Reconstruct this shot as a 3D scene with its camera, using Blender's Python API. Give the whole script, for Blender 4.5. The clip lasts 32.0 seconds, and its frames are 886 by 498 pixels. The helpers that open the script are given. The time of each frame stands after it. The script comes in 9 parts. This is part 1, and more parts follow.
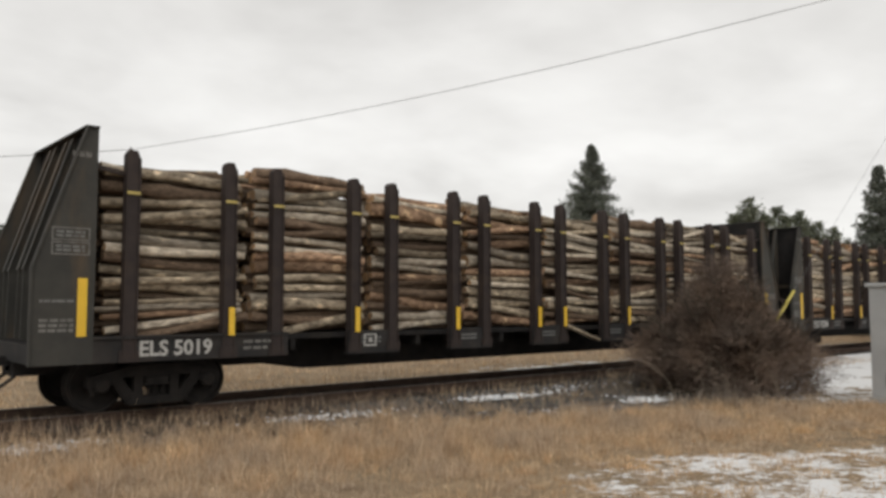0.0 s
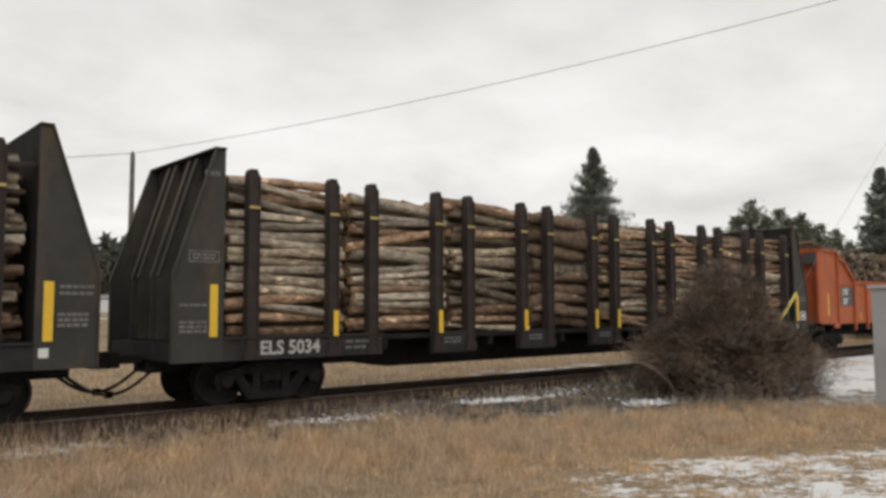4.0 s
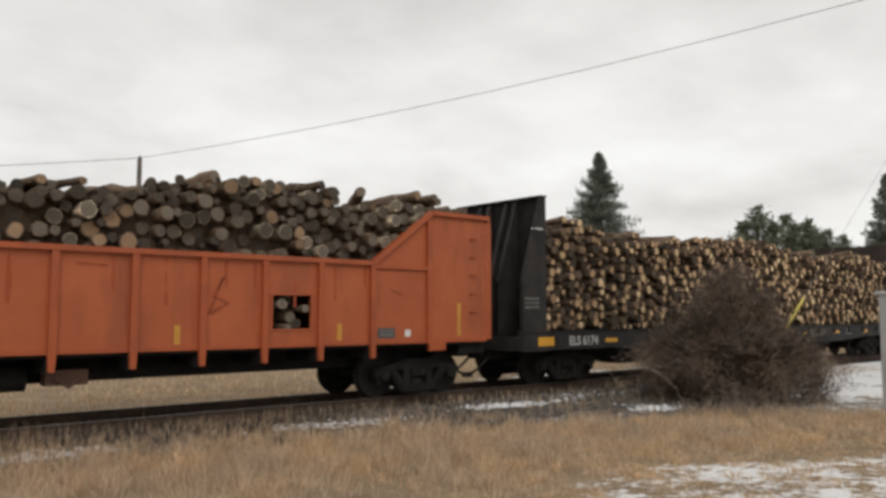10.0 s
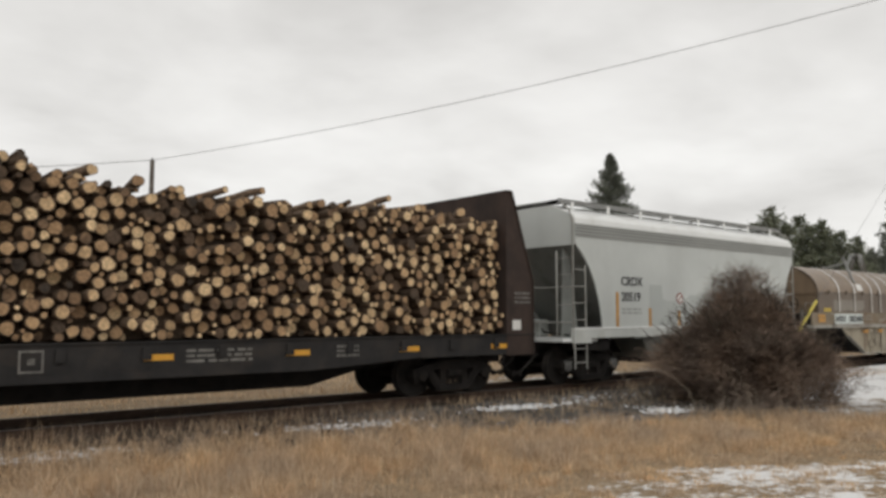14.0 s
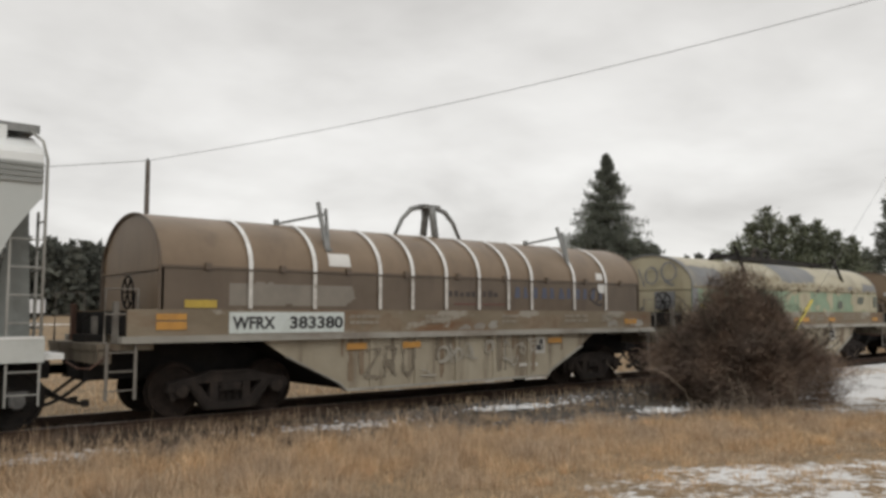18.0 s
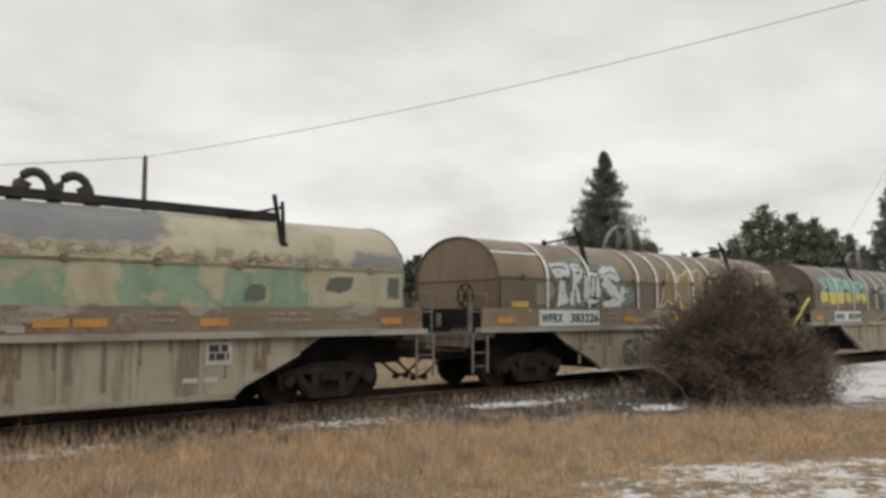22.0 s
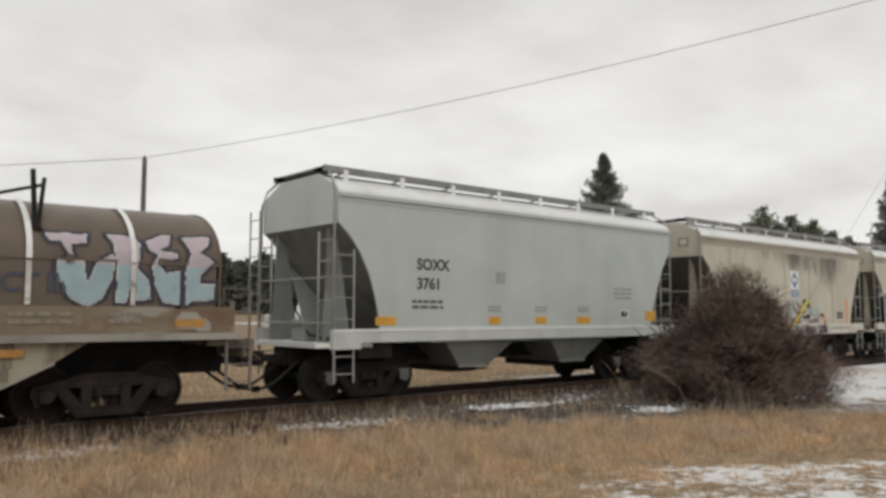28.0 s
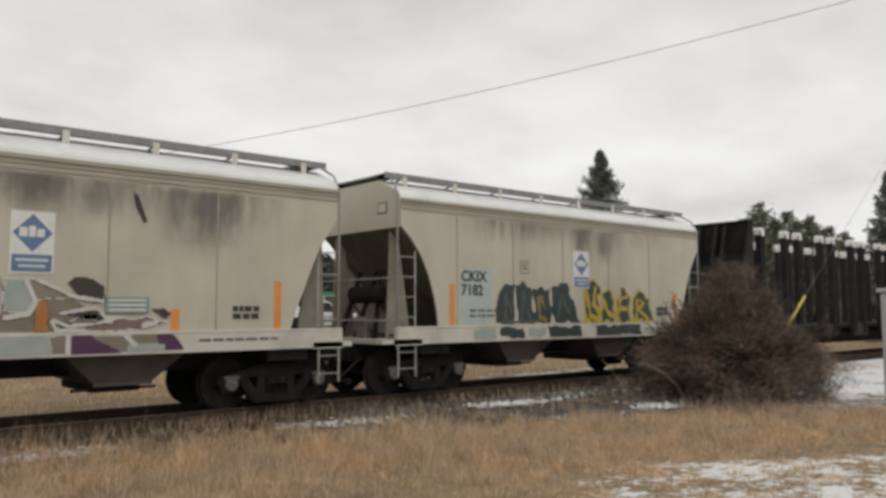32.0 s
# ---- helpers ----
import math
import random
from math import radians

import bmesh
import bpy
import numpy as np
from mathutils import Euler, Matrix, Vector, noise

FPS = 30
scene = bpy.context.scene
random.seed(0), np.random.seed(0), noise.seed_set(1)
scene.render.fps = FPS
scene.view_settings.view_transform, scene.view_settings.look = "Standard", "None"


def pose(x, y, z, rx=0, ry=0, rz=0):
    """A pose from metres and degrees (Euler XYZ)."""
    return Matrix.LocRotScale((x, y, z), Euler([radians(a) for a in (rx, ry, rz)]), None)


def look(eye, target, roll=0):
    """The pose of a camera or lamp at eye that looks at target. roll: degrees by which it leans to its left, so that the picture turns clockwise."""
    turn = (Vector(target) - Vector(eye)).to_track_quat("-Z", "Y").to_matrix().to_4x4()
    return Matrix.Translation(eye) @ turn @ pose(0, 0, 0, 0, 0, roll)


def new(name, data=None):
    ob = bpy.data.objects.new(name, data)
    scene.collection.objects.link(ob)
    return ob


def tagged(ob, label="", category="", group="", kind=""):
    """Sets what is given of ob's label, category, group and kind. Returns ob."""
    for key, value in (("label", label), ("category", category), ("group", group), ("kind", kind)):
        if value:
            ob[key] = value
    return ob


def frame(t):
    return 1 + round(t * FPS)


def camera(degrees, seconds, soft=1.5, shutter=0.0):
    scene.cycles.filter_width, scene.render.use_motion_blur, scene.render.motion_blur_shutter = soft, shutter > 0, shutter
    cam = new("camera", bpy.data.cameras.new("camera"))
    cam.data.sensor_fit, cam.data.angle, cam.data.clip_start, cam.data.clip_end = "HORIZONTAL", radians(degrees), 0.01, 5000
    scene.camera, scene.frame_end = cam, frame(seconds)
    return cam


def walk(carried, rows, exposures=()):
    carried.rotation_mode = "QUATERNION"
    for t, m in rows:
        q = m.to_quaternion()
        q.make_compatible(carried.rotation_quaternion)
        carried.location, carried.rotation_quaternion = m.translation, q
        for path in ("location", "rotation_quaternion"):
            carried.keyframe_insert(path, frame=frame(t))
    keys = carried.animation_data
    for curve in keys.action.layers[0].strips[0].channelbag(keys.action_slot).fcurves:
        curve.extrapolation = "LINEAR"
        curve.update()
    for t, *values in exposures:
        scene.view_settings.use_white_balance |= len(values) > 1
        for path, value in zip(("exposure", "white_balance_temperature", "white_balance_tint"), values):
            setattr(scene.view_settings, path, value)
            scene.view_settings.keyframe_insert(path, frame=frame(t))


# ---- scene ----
EYE = (0.0, -14.21, 1.72)
# seconds, heading, tilt and lean of the hand-held camera, in degrees
PATH = [
    (0, 48.72, 4.12, -0.07), (0.5, 48.75, 4.13, -0.11), (1, 48.79, 4.20, -0.07), (1.5, 48.87, 4.28, -0.00),
    (2, 48.87, 4.37, -0.19), (2.5, 48.85, 4.37, -0.21), (3, 48.79, 4.38, -0.30), (3.5, 48.83, 4.33, -0.24),
    (5.5, 48.74, 4.40, -0.02), (6, 48.63, 4.50, -0.03), (6.5, 48.46, 4.58, -0.05), (7, 48.33, 4.56, -0.04),
    (7.5, 48.31, 4.55, 0.03), (8, 48.30, 4.50, 0.12), (8.5, 48.29, 4.49, 0.25), (9, 48.23, 4.51, 0.21),
    (9.5, 48.38, 4.54, 0.10), (10, 49.26, 4.69, -0.04), (10.5, 50.31, 4.76, 0.07), (11, 50.61, 4.82, 0.00),
    (11.5, 50.46, 4.78, 0.05), (12, 50.28, 4.75, 0.07), (12.5, 50.17, 4.72, 0.02), (13, 50.11, 4.72, 0.01),
    (13.5, 50.07, 4.77, 0.05), (14, 50.06, 4.81, 0.02), (14.5, 50.00, 4.84, -0.02), (16.5, 49.90, 4.83, -0.12),
    (17, 49.90, 4.83, -0.12), (17.5, 49.84, 4.83, -0.12), (18, 49.79, 4.82, -0.09), (18.5, 49.76, 4.80, -0.04),
    (19, 49.72, 4.72, -0.06), (19.5, 49.75, 4.70, -0.06), (20, 49.78, 4.72, -0.06), (20.5, 49.78, 4.72, -0.06),
    (21, 49.77, 4.71, -0.04), (21.5, 49.70, 4.66, 0.04), (22, 49.61, 4.63, 0.03), (22.5, 49.60, 4.63, 0.03),
    (23, 49.57, 4.65, 0.10), (23.5, 49.55, 4.71, 0.16), (24, 49.51, 4.77, 0.23), (24.5, 49.42, 4.73, 0.34),
    (25, 49.41, 4.75, 0.28), (25.5, 49.45, 4.69, 0.29), (27.5, 49.57, 4.72, 0.07), (28, 49.56, 4.72, 0.15),
    (28.5, 49.51, 4.70, 0.15), (29, 49.45, 4.73, 0.01), (29.5, 49.55, 4.71, -0.03), (30, 49.58, 4.72, -0.06),
    (30.5, 49.55, 4.75, -0.15), (31, 49.54, 4.72, -0.13), (31.5, 49.41, 4.68, -0.19), (32, 49.36, 4.56, -0.17),
]

cam = camera(58.5, 32.0, soft=3.2)
walk(cam, [(t, pose(*EYE, 90 + p, 0, h - 90) @ pose(0, 0, 0, 0, 0, r)) for t, h, p, r in PATH], exposures=[(0, 0.23), (9, 0.22), (14, 0.17), (18, 0.13), (32, 0.13)])

# ---- world and light: a bright overcast winter sky ----
SUN_EL, SUN_AZ = 38.0, 215.0
world = bpy.data.worlds.new("overcast_sky")
scene.world = world
world.use_nodes = True


def node(nt, kind, **kw):
    n = nt.nodes.new("ShaderNode" + kind)
    for k, v in kw.items():
        if k in n.inputs:
            n.inputs[k].default_value = v
    return n


def build_world():
    nt = world.node_tree
    nt.nodes.clear()
    out = node(nt, "OutputWorld")
    bg = node(nt, "Background", Strength=1.0)
    sky = node(nt, "TexSky")
    sky.sky_type, sky.sun_disc = "NISHITA", False
    sky.sun_elevation, sky.sun_rotation = radians(SUN_EL), radians(SUN_AZ)
    dim = node(nt, "VectorMath")
    dim.operation = "SCALE"
    dim.inputs["Scale"].default_value = 0.06
    co = node(nt, "TexCoord")
    sep = node(nt, "SeparateXYZ")
    nt.links.new(co.outputs["Generated"], sep.inputs[0])
    up = node(nt, "Math")
    up.operation = "ADD"
    up.inputs[1].default_value = 0.22
    nt.links.new(sep.outputs["Z"], up.inputs[0])
    up2 = node(nt, "Math")
    up2.operation = "MAXIMUM"
    up2.inputs[1].default_value = 0.12
    nt.links.new(up.outputs[0], up2.inputs[0])
    dx = node(nt, "Math")
    dx.operation = "DIVIDE"
    dy = node(nt, "Math")
    dy.operation = "DIVIDE"
    for d, s in ((dx, "X"), (dy, "Y")):
        nt.links.new(sep.outputs[s], d.inputs[0])
        nt.links.new(up2.outputs[0], d.inputs[1])
    comb = node(nt, "CombineXYZ")
    nt.links.new(dx.outputs[0], comb.inputs[0])
    nt.links.new(dy.outputs[0], comb.inputs[1])
    n1 = node(nt, "TexNoise", Scale=1.15, Detail=5.0, Roughness=0.5, Distortion=0.35)
    n2 = node(nt, "TexNoise", Scale=3.1, Detail=4.0, Roughness=0.5, Distortion=0.2)
    for n in (n1, n2):
        nt.links.new(comb.outputs[0], n.inputs["Vector"])
    add = node(nt, "Math")
    add.operation = "MULTIPLY_ADD"
    add.inputs[1].default_value = 0.35
    nt.links.new(n2.outputs[0], add.inputs[0])
    nt.links.new(n1.outputs[0], add.inputs[2])
    ramp = node(nt, "ValToRGB")
    cr = ramp.color_ramp
    cr.elements[0].position, cr.elements[0].color = 0.44, (0.605, 0.590, 0.567, 1)
    cr.elements[1].position, cr.elements[1].color = 0.90, (0.895, 0.884, 0.858, 1)
    e = cr.elements.new(0.66)
    e.color = (0.760, 0.746, 0.721, 1)
    nt.links.new(add.outputs[0], ramp.inputs[0])
    nt.links.new(sky.outputs[0], dim.inputs[0])
    mix = node(nt, "Mix")
    mix.data_type = "RGBA"
    mix.inputs[0].default_value = 0.94
    nt.links.new(dim.outputs[0], mix.inputs[6])
    nt.links.new(ramp.outputs[0], mix.inputs[7])
    nt.links.new(mix.outputs[2], bg.inputs["Color"])
    nt.links.new(bg.outputs[0], out.inputs["Surface"])


build_world()
sun = new("sun", bpy.data.lights.new("sun", "SUN"))
sun.data.energy, sun.data.angle, sun.data.color = 0.6, radians(25), (1.0, 0.97, 0.92)
sun.matrix_world = look((0, 0, 60), (60 * math.sin(radians(SUN_AZ)) * -1, -60 * math.cos(radians(SUN_AZ)), 60 - 60 * math.tan(radians(SUN_EL))))

# ---- materials ----
MATS = {}


def link(nt, a, b):
    nt.links.new(a, b)


def surface(name, c1, c2, scale=3.0, rough=0.7, metal=0.0, dirt=None, dirt_scale=0.8, dirt_amount=0.0, bump=0.1, bump_scale=40.0,
            streak=0.0, island=0.0, stretch=(1, 1, 1), spread=0.0, peel=None):
    """A worn surface: two tones by noise, dirt at a larger scale, streaks that run down, fine bump."""
    if name in MATS:
        return MATS[name]
    m = bpy.data.materials.new(name)
    m.use_nodes = True
    nt = m.node_tree
    b = nt.nodes["Principled BSDF"]
    b.inputs["Roughness"].default_value, b.inputs["Metallic"].default_value = rough, metal
    b.inputs["Specular IOR Level"].default_value = 0.12 if rough >= 0.85 else 0.22 if rough >= 0.7 else 0.4
    co = node(nt, "TexCoord")
    mp = node(nt, "Mapping")
    mp.inputs["Scale"].default_value = stretch
    link(nt, co.outputs["Object"], mp.inputs["Vector"])
    vec = mp.outputs[0]
    if spread:
        off = node(nt, "VectorMath")
        off.operation = "MULTIPLY_ADD"
        link(nt, node(nt, "ObjectInfo").outputs["Random"], off.inputs[0])
        off.inputs[1].default_value = (37.0, 91.0, 53.0)
        link(nt, vec, off.inputs[2])
        vec = off.outputs[0]
    n1 = node(nt, "TexNoise", Scale=scale, Detail=6.0, Roughness=0.65)
    link(nt, vec, n1.inputs["Vector"])
    r1 = node(nt, "MapRange")
    r1.inputs["From Min"].default_value, r1.inputs["From Max"].default_value = 0.32, 0.68
    link(nt, n1.outputs[0], r1.inputs[0])
    mix = node(nt, "Mix")
    mix.data_type = "RGBA"
    mix.inputs[6].default_value, mix.inputs[7].default_value = (*c1, 1), (*c2, 1)
    link(nt, r1.outputs[0], mix.inputs[0])
    col = mix.outputs[2]
    if dirt:
        n2 = node(nt, "TexNoise", Scale=dirt_scale, Detail=8.0, Roughness=0.6)
        if streak:
            mp2 = node(nt, "Mapping")
            mp2.inputs["Scale"].default_value = (streak, streak, 0.35)
            link(nt, co.outputs["Object"], mp2.inputs["Vector"])
            link(nt, mp2.outputs[0], n2.inputs["Vector"])
        else:
            link(nt, vec, n2.inputs["Vector"])
        r2 = node(nt, "MapRange")
        r2.inputs["From Min"].default_value, r2.inputs["From Max"].default_value = 0.5, 0.75
        r2.inputs["To Max"].default_value = dirt_amount
        link(nt, n2.outputs[0], r2.inputs[0])
        mx = node(nt, "Mix")
        mx.data_type = "RGBA"
        mx.inputs[7].default_value = (*dirt, 1)
        link(nt, r2.outputs[0], mx.inputs[0])
        link(nt, col, mx.inputs[6])
        col = mx.outputs[2]
    if peel:
        n4 = node(nt, "TexNoise", Scale=1.6, Detail=5.0, Roughness=0.6)
        link(nt, vec, n4.inputs["Vector"])
        r4 = node(nt, "MapRange")
        r4.inputs["From Min"].default_value, r4.inputs["From Max"].default_value = peel[1], peel[1] + 0.05
        link(nt, n4.outputs[0], r4.inputs[0])
        mp4 = node(nt, "Mix")
        mp4.data_type = "RGBA"
        mp4.inputs[7].default_value = (*peel[0], 1)
        link(nt, r4.outputs[0], mp4.inputs[0])
        link(nt, col, mp4.inputs[6])
        col = mp4.outputs[2]
    if island or spread:
        src = node(nt, "NewGeometry").outputs["Random Per Island"] if island else node(nt, "ObjectInfo").outputs["Random"]
        k = island or spread
        r3 = node(nt, "MapRange")
        r3.inputs["To Min"].default_value, r3.inputs["To Max"].default_value = 1 - k, 1 + k
        link(nt, src, r3.inputs[0])
        hs = node(nt, "HueSaturation")
        link(nt, r3.outputs[0], hs.inputs["Value"])
        link(nt, col, hs.inputs["Color"])
        col = hs.outputs[0]
    link(nt, col, b.inputs["Base Color"])
    if bump:
        n3 = node(nt, "TexNoise", Scale=bump_scale, Detail=4.0)
        link(nt, vec, n3.inputs["Vector"])
        bp = node(nt, "Bump", Strength=bump, Distance=0.02)
        link(nt, n3.outputs[0], bp.inputs["Height"])
        link(nt, bp.outputs[0], b.inputs["Normal"])
    MATS[name] = m
    return m


black_paint = surface("black_paint", (0.018, 0.0175, 0.0178), (0.034, 0.032, 0.031), 2.0, 0.75, 0, (0.065, 0.051, 0.040), 1.6, 0.5, 0.15)
stake_paint = surface("stake_paint", (0.030, 0.0235, 0.0225), (0.050, 0.038, 0.034), 3.0, 0.7, 0, (0.080, 0.057, 0.042), 2.0, 0.5, 0.12)
bulk_paint = surface("bulkhead_paint", (0.036, 0.036, 0.033), (0.060, 0.057, 0.050), 1.5, 0.75, 0, (0.125, 0.085, 0.050), 1.1, 0.85, 0.12, streak=1.3)
rust_paint = surface("rust_brown_paint", (0.10, 0.060, 0.045), (0.15, 0.085, 0.062), 2.0, 0.75, 0, (0.05, 0.04, 0.035), 1.5, 0.6, 0.15)
orange = surface("orange_paint", (0.360, 0.086, 0.030), (0.445, 0.112, 0.038), 0.9, 0.6, 0, (0.185, 0.052, 0.025), 1.1, 0.75, 0.06, 30, streak=1.6)
orange_dark = surface("orange_rib_paint", (0.33, 0.072, 0.022), (0.42, 0.096, 0.030), 2.0, 0.55, 0, (0.20, 0.055, 0.03), 1.5, 0.6, 0.08)
grey_hopper = surface("pale_grey_paint", (0.425, 0.465, 0.435), (0.485, 0.52, 0.49), 0.8, 0.45, 0, (0.33, 0.35, 0.325), 0.9, 0.35, 0.04, 20, streak=1.2)
grey_clean = surface("light_grey_paint", (0.465, 0.485, 0.468), (0.52, 0.54, 0.52), 0.8, 0.45, 0, (0.34, 0.35, 0.335), 0.9, 0.3, 0.04, 20, streak=1.2)
tan_hopper = surface("beige_paint", (0.455, 0.420, 0.340), (0.53, 0.49, 0.40), 0.7, 0.5, 0, (0.30, 0.27, 0.215), 0.8, 0.5, 0.04, 20, streak=1.0)
white_steel = surface("white_paint", (0.68, 0.69, 0.68), (0.76, 0.77, 0.755), 1.5, 0.5, 0, (0.45, 0.44, 0.40), 1.4, 0.5, 0.06)
galv = surface("galvanised_grating", (0.20, 0.205, 0.20), (0.29, 0.29, 0.28), 5.0, 0.6, 0.4, (0.12, 0.11, 0.10), 2.0, 0.5, 0.2)
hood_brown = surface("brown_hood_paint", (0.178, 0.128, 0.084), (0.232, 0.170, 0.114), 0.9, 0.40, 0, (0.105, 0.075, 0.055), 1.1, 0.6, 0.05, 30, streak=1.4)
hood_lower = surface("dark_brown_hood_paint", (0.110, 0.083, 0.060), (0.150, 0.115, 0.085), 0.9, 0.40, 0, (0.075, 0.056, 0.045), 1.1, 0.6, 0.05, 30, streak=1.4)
hood_cream = surface("faded_cream_paint", (0.36, 0.325, 0.225), (0.45, 0.405, 0.285), 1.0, 0.40, 0, (0.23, 0.19, 0.125), 1.1, 0.8, 0.05, 30, streak=1.3)
hood_green = surface("faded_green_paint", (0.185, 0.272, 0.18), (0.25, 0.335, 0.232), 1.4, 0.40, 0, (0.10, 0.11, 0.07), 1.2, 0.6, 0.05, 30, streak=1.6, peel=((0.36, 0.325, 0.22), 0.56))
hood_slate = surface("grey_primer", (0.165, 0.168, 0.172), (0.215, 0.217, 0.22), 1.5, 0.55, 0, (0.28, 0.25, 0.18), 2.0, 0.5, 0.05)
dull_yellow = surface("dull_yellow_placard", (0.42, 0.30, 0.05), (0.52, 0.38, 0.075), 6.0, 0.6, 0, (0.25, 0.17, 0.06), 3.0, 0.7, 0.03)
frame_grey = surface("weathered_frame_paint", (0.150, 0.128, 0.096), (0.235, 0.203, 0.155), 1.3, 0.7, 0, (0.062, 0.037, 0.024), 1.2, 1.0, 0.08, 30, streak=2.6)
cast_iron = surface("truck_casting", (0.014, 0.013, 0.0125), (0.026, 0.023, 0.021), 6.0, 0.9, 0.0, (0.028, 0.023, 0.019), 2.5, 0.6, 0.3)
wheel_steel = surface("wheel_steel", (0.013, 0.012, 0.0115), (0.026, 0.022, 0.019), 8.0, 0.8, 0.0, (0.036, 0.024, 0.018), 2.0, 0.6, 0.2)
hub_cap = surface("bearing_cap", (0.10, 0.10, 0.096), (0.16, 0.156, 0.15), 9.0, 0.6, 0.2, None, 1, 0, 0.1)
under_black = surface("underframe", (0.014, 0.0135, 0.0135), (0.027, 0.025, 0.024), 3.0, 0.9, 0, (0.032, 0.026, 0.02), 2.0, 0.5, 0.2)
yellow_tape = surface("yellow_reflector", (0.72, 0.45, 0.03), (0.82, 0.53, 0.05), 6.0, 0.45, 0, (0.45, 0.26, 0.04), 3.0, 0.5, 0.03)
amber_tape = surface("amber_reflector", (0.58, 0.28, 0.03), (0.70, 0.37, 0.045), 6.0, 0.5, 0, (0.33, 0.17, 0.05), 3.0, 0.7, 0.03)
white_mark = surface("white_stencil", (0.62, 0.61, 0.58), (0.76, 0.75, 0.72), 6.0, 0.6, 0, (0.25, 0.22, 0.2), 6.0, 0.5, 0.0)
dim_mark = surface("worn_stencil", (0.12, 0.115, 0.107), (0.22, 0.212, 0.195), 8.0, 0.7, 0, (0.05, 0.046, 0.042), 5.0, 0.8, 0.0)
black_mark = surface("black_stencil", (0.022, 0.022, 0.024), (0.045, 0.044, 0.045), 6.0, 0.6, 0, None, 1, 0, 0.0)
grey_mark = surface("grey_stencil", (0.26, 0.27, 0.26), (0.33, 0.335, 0.32), 6.0, 0.6, 0, None, 1, 0, 0.0)
plate_black = surface("dark_plate", (0.055, 0.058, 0.062), (0.085, 0.085, 0.086), 3.0, 0.5, 0, (0.18, 0.08, 0.05), 2.5, 0.4, 0.0)
plate_pale = surface("pale_number_board", (0.50, 0.55, 0.53), (0.60, 0.64, 0.62), 3.0, 0.5, 0, (0.35, 0.33, 0.28), 2.5, 0.5, 0.0)
strap_white = surface("white_strap", (0.70, 0.70, 0.68), (0.82, 0.82, 0.80), 4.0, 0.5, 0, (0.40, 0.36, 0.32), 2.2, 0.6, 0.0)
rubber = surface("hose_rubber", (0.02, 0.018, 0.017), (0.04, 0.035, 0.03), 9.0, 0.7, 0, None, 1, 0, 0.1)
orange_stripe = surface("orange_stripe", (0.62, 0.23, 0.05), (0.72, 0.30, 0.07), 5.0, 0.5, 0, (0.40, 0.2, 0.08), 3.0, 0.5, 0.0)

bark_grey = surface("grey_bark", (0.110, 0.087, 0.062), (0.49, 0.405, 0.295), 3.2, 0.85, 0, (0.040, 0.031, 0.023), 2.0, 0.85, 1.0, 16, spread=0.6, stretch=(4, 0.35, 0.35), peel=((0.70, 0.56, 0.39), 0.62))
bark_dark = surface("dark_bark", (0.085, 0.059, 0.042), (0.215, 0.152, 0.105), 5.0, 0.9, 0, (0.038, 0.027, 0.019), 2.4, 0.75, 1.0, 18, spread=0.4, stretch=(4, 0.4, 0.4), peel=((0.40, 0.28, 0.18), 0.64))
bark_red = surface("reddish_bark", (0.110, 0.067, 0.042), (0.46, 0.305, 0.200), 3.4, 0.9, 0, (0.048, 0.030, 0.020), 2.0, 0.85, 1.0, 16, spread=0.5, stretch=(4, 0.35, 0.35), peel=((0.68, 0.48, 0.30), 0.60))
bark_birch = surface("pale_birch_bark", (0.25, 0.207, 0.158), (0.60, 0.525, 0.42), 3.4, 0.85, 0, (0.075, 0.057, 0.044), 2.2, 0.95, 0.9, 16, spread=0.5, stretch=(4, 0.35, 0.35), peel=((0.70, 0.58, 0.42), 0.61))
cut_pale = surface("pale_cut_wood", (0.33, 0.195, 0.10), (0.52, 0.34, 0.185), 14.0, 0.85, 0, (0.22, 0.12, 0.06), 6.0, 0.8, 0.2, 60, spread=0.5)
cut_brown = surface("weathered_cut_wood", (0.20, 0.130, 0.078), (0.32, 0.218, 0.136), 14.0, 0.85, 0, (0.11, 0.072, 0.048), 6.0, 0.6, 0.2, 60, spread=0.5)
cut_old = surface("greyed_cut_wood", (0.075, 0.063, 0.051), (0.180, 0.150, 0.116), 14.0, 0.85, 0, (0.045, 0.038, 0.033), 5.0, 0.7, 0.2, 60, spread=0.6)


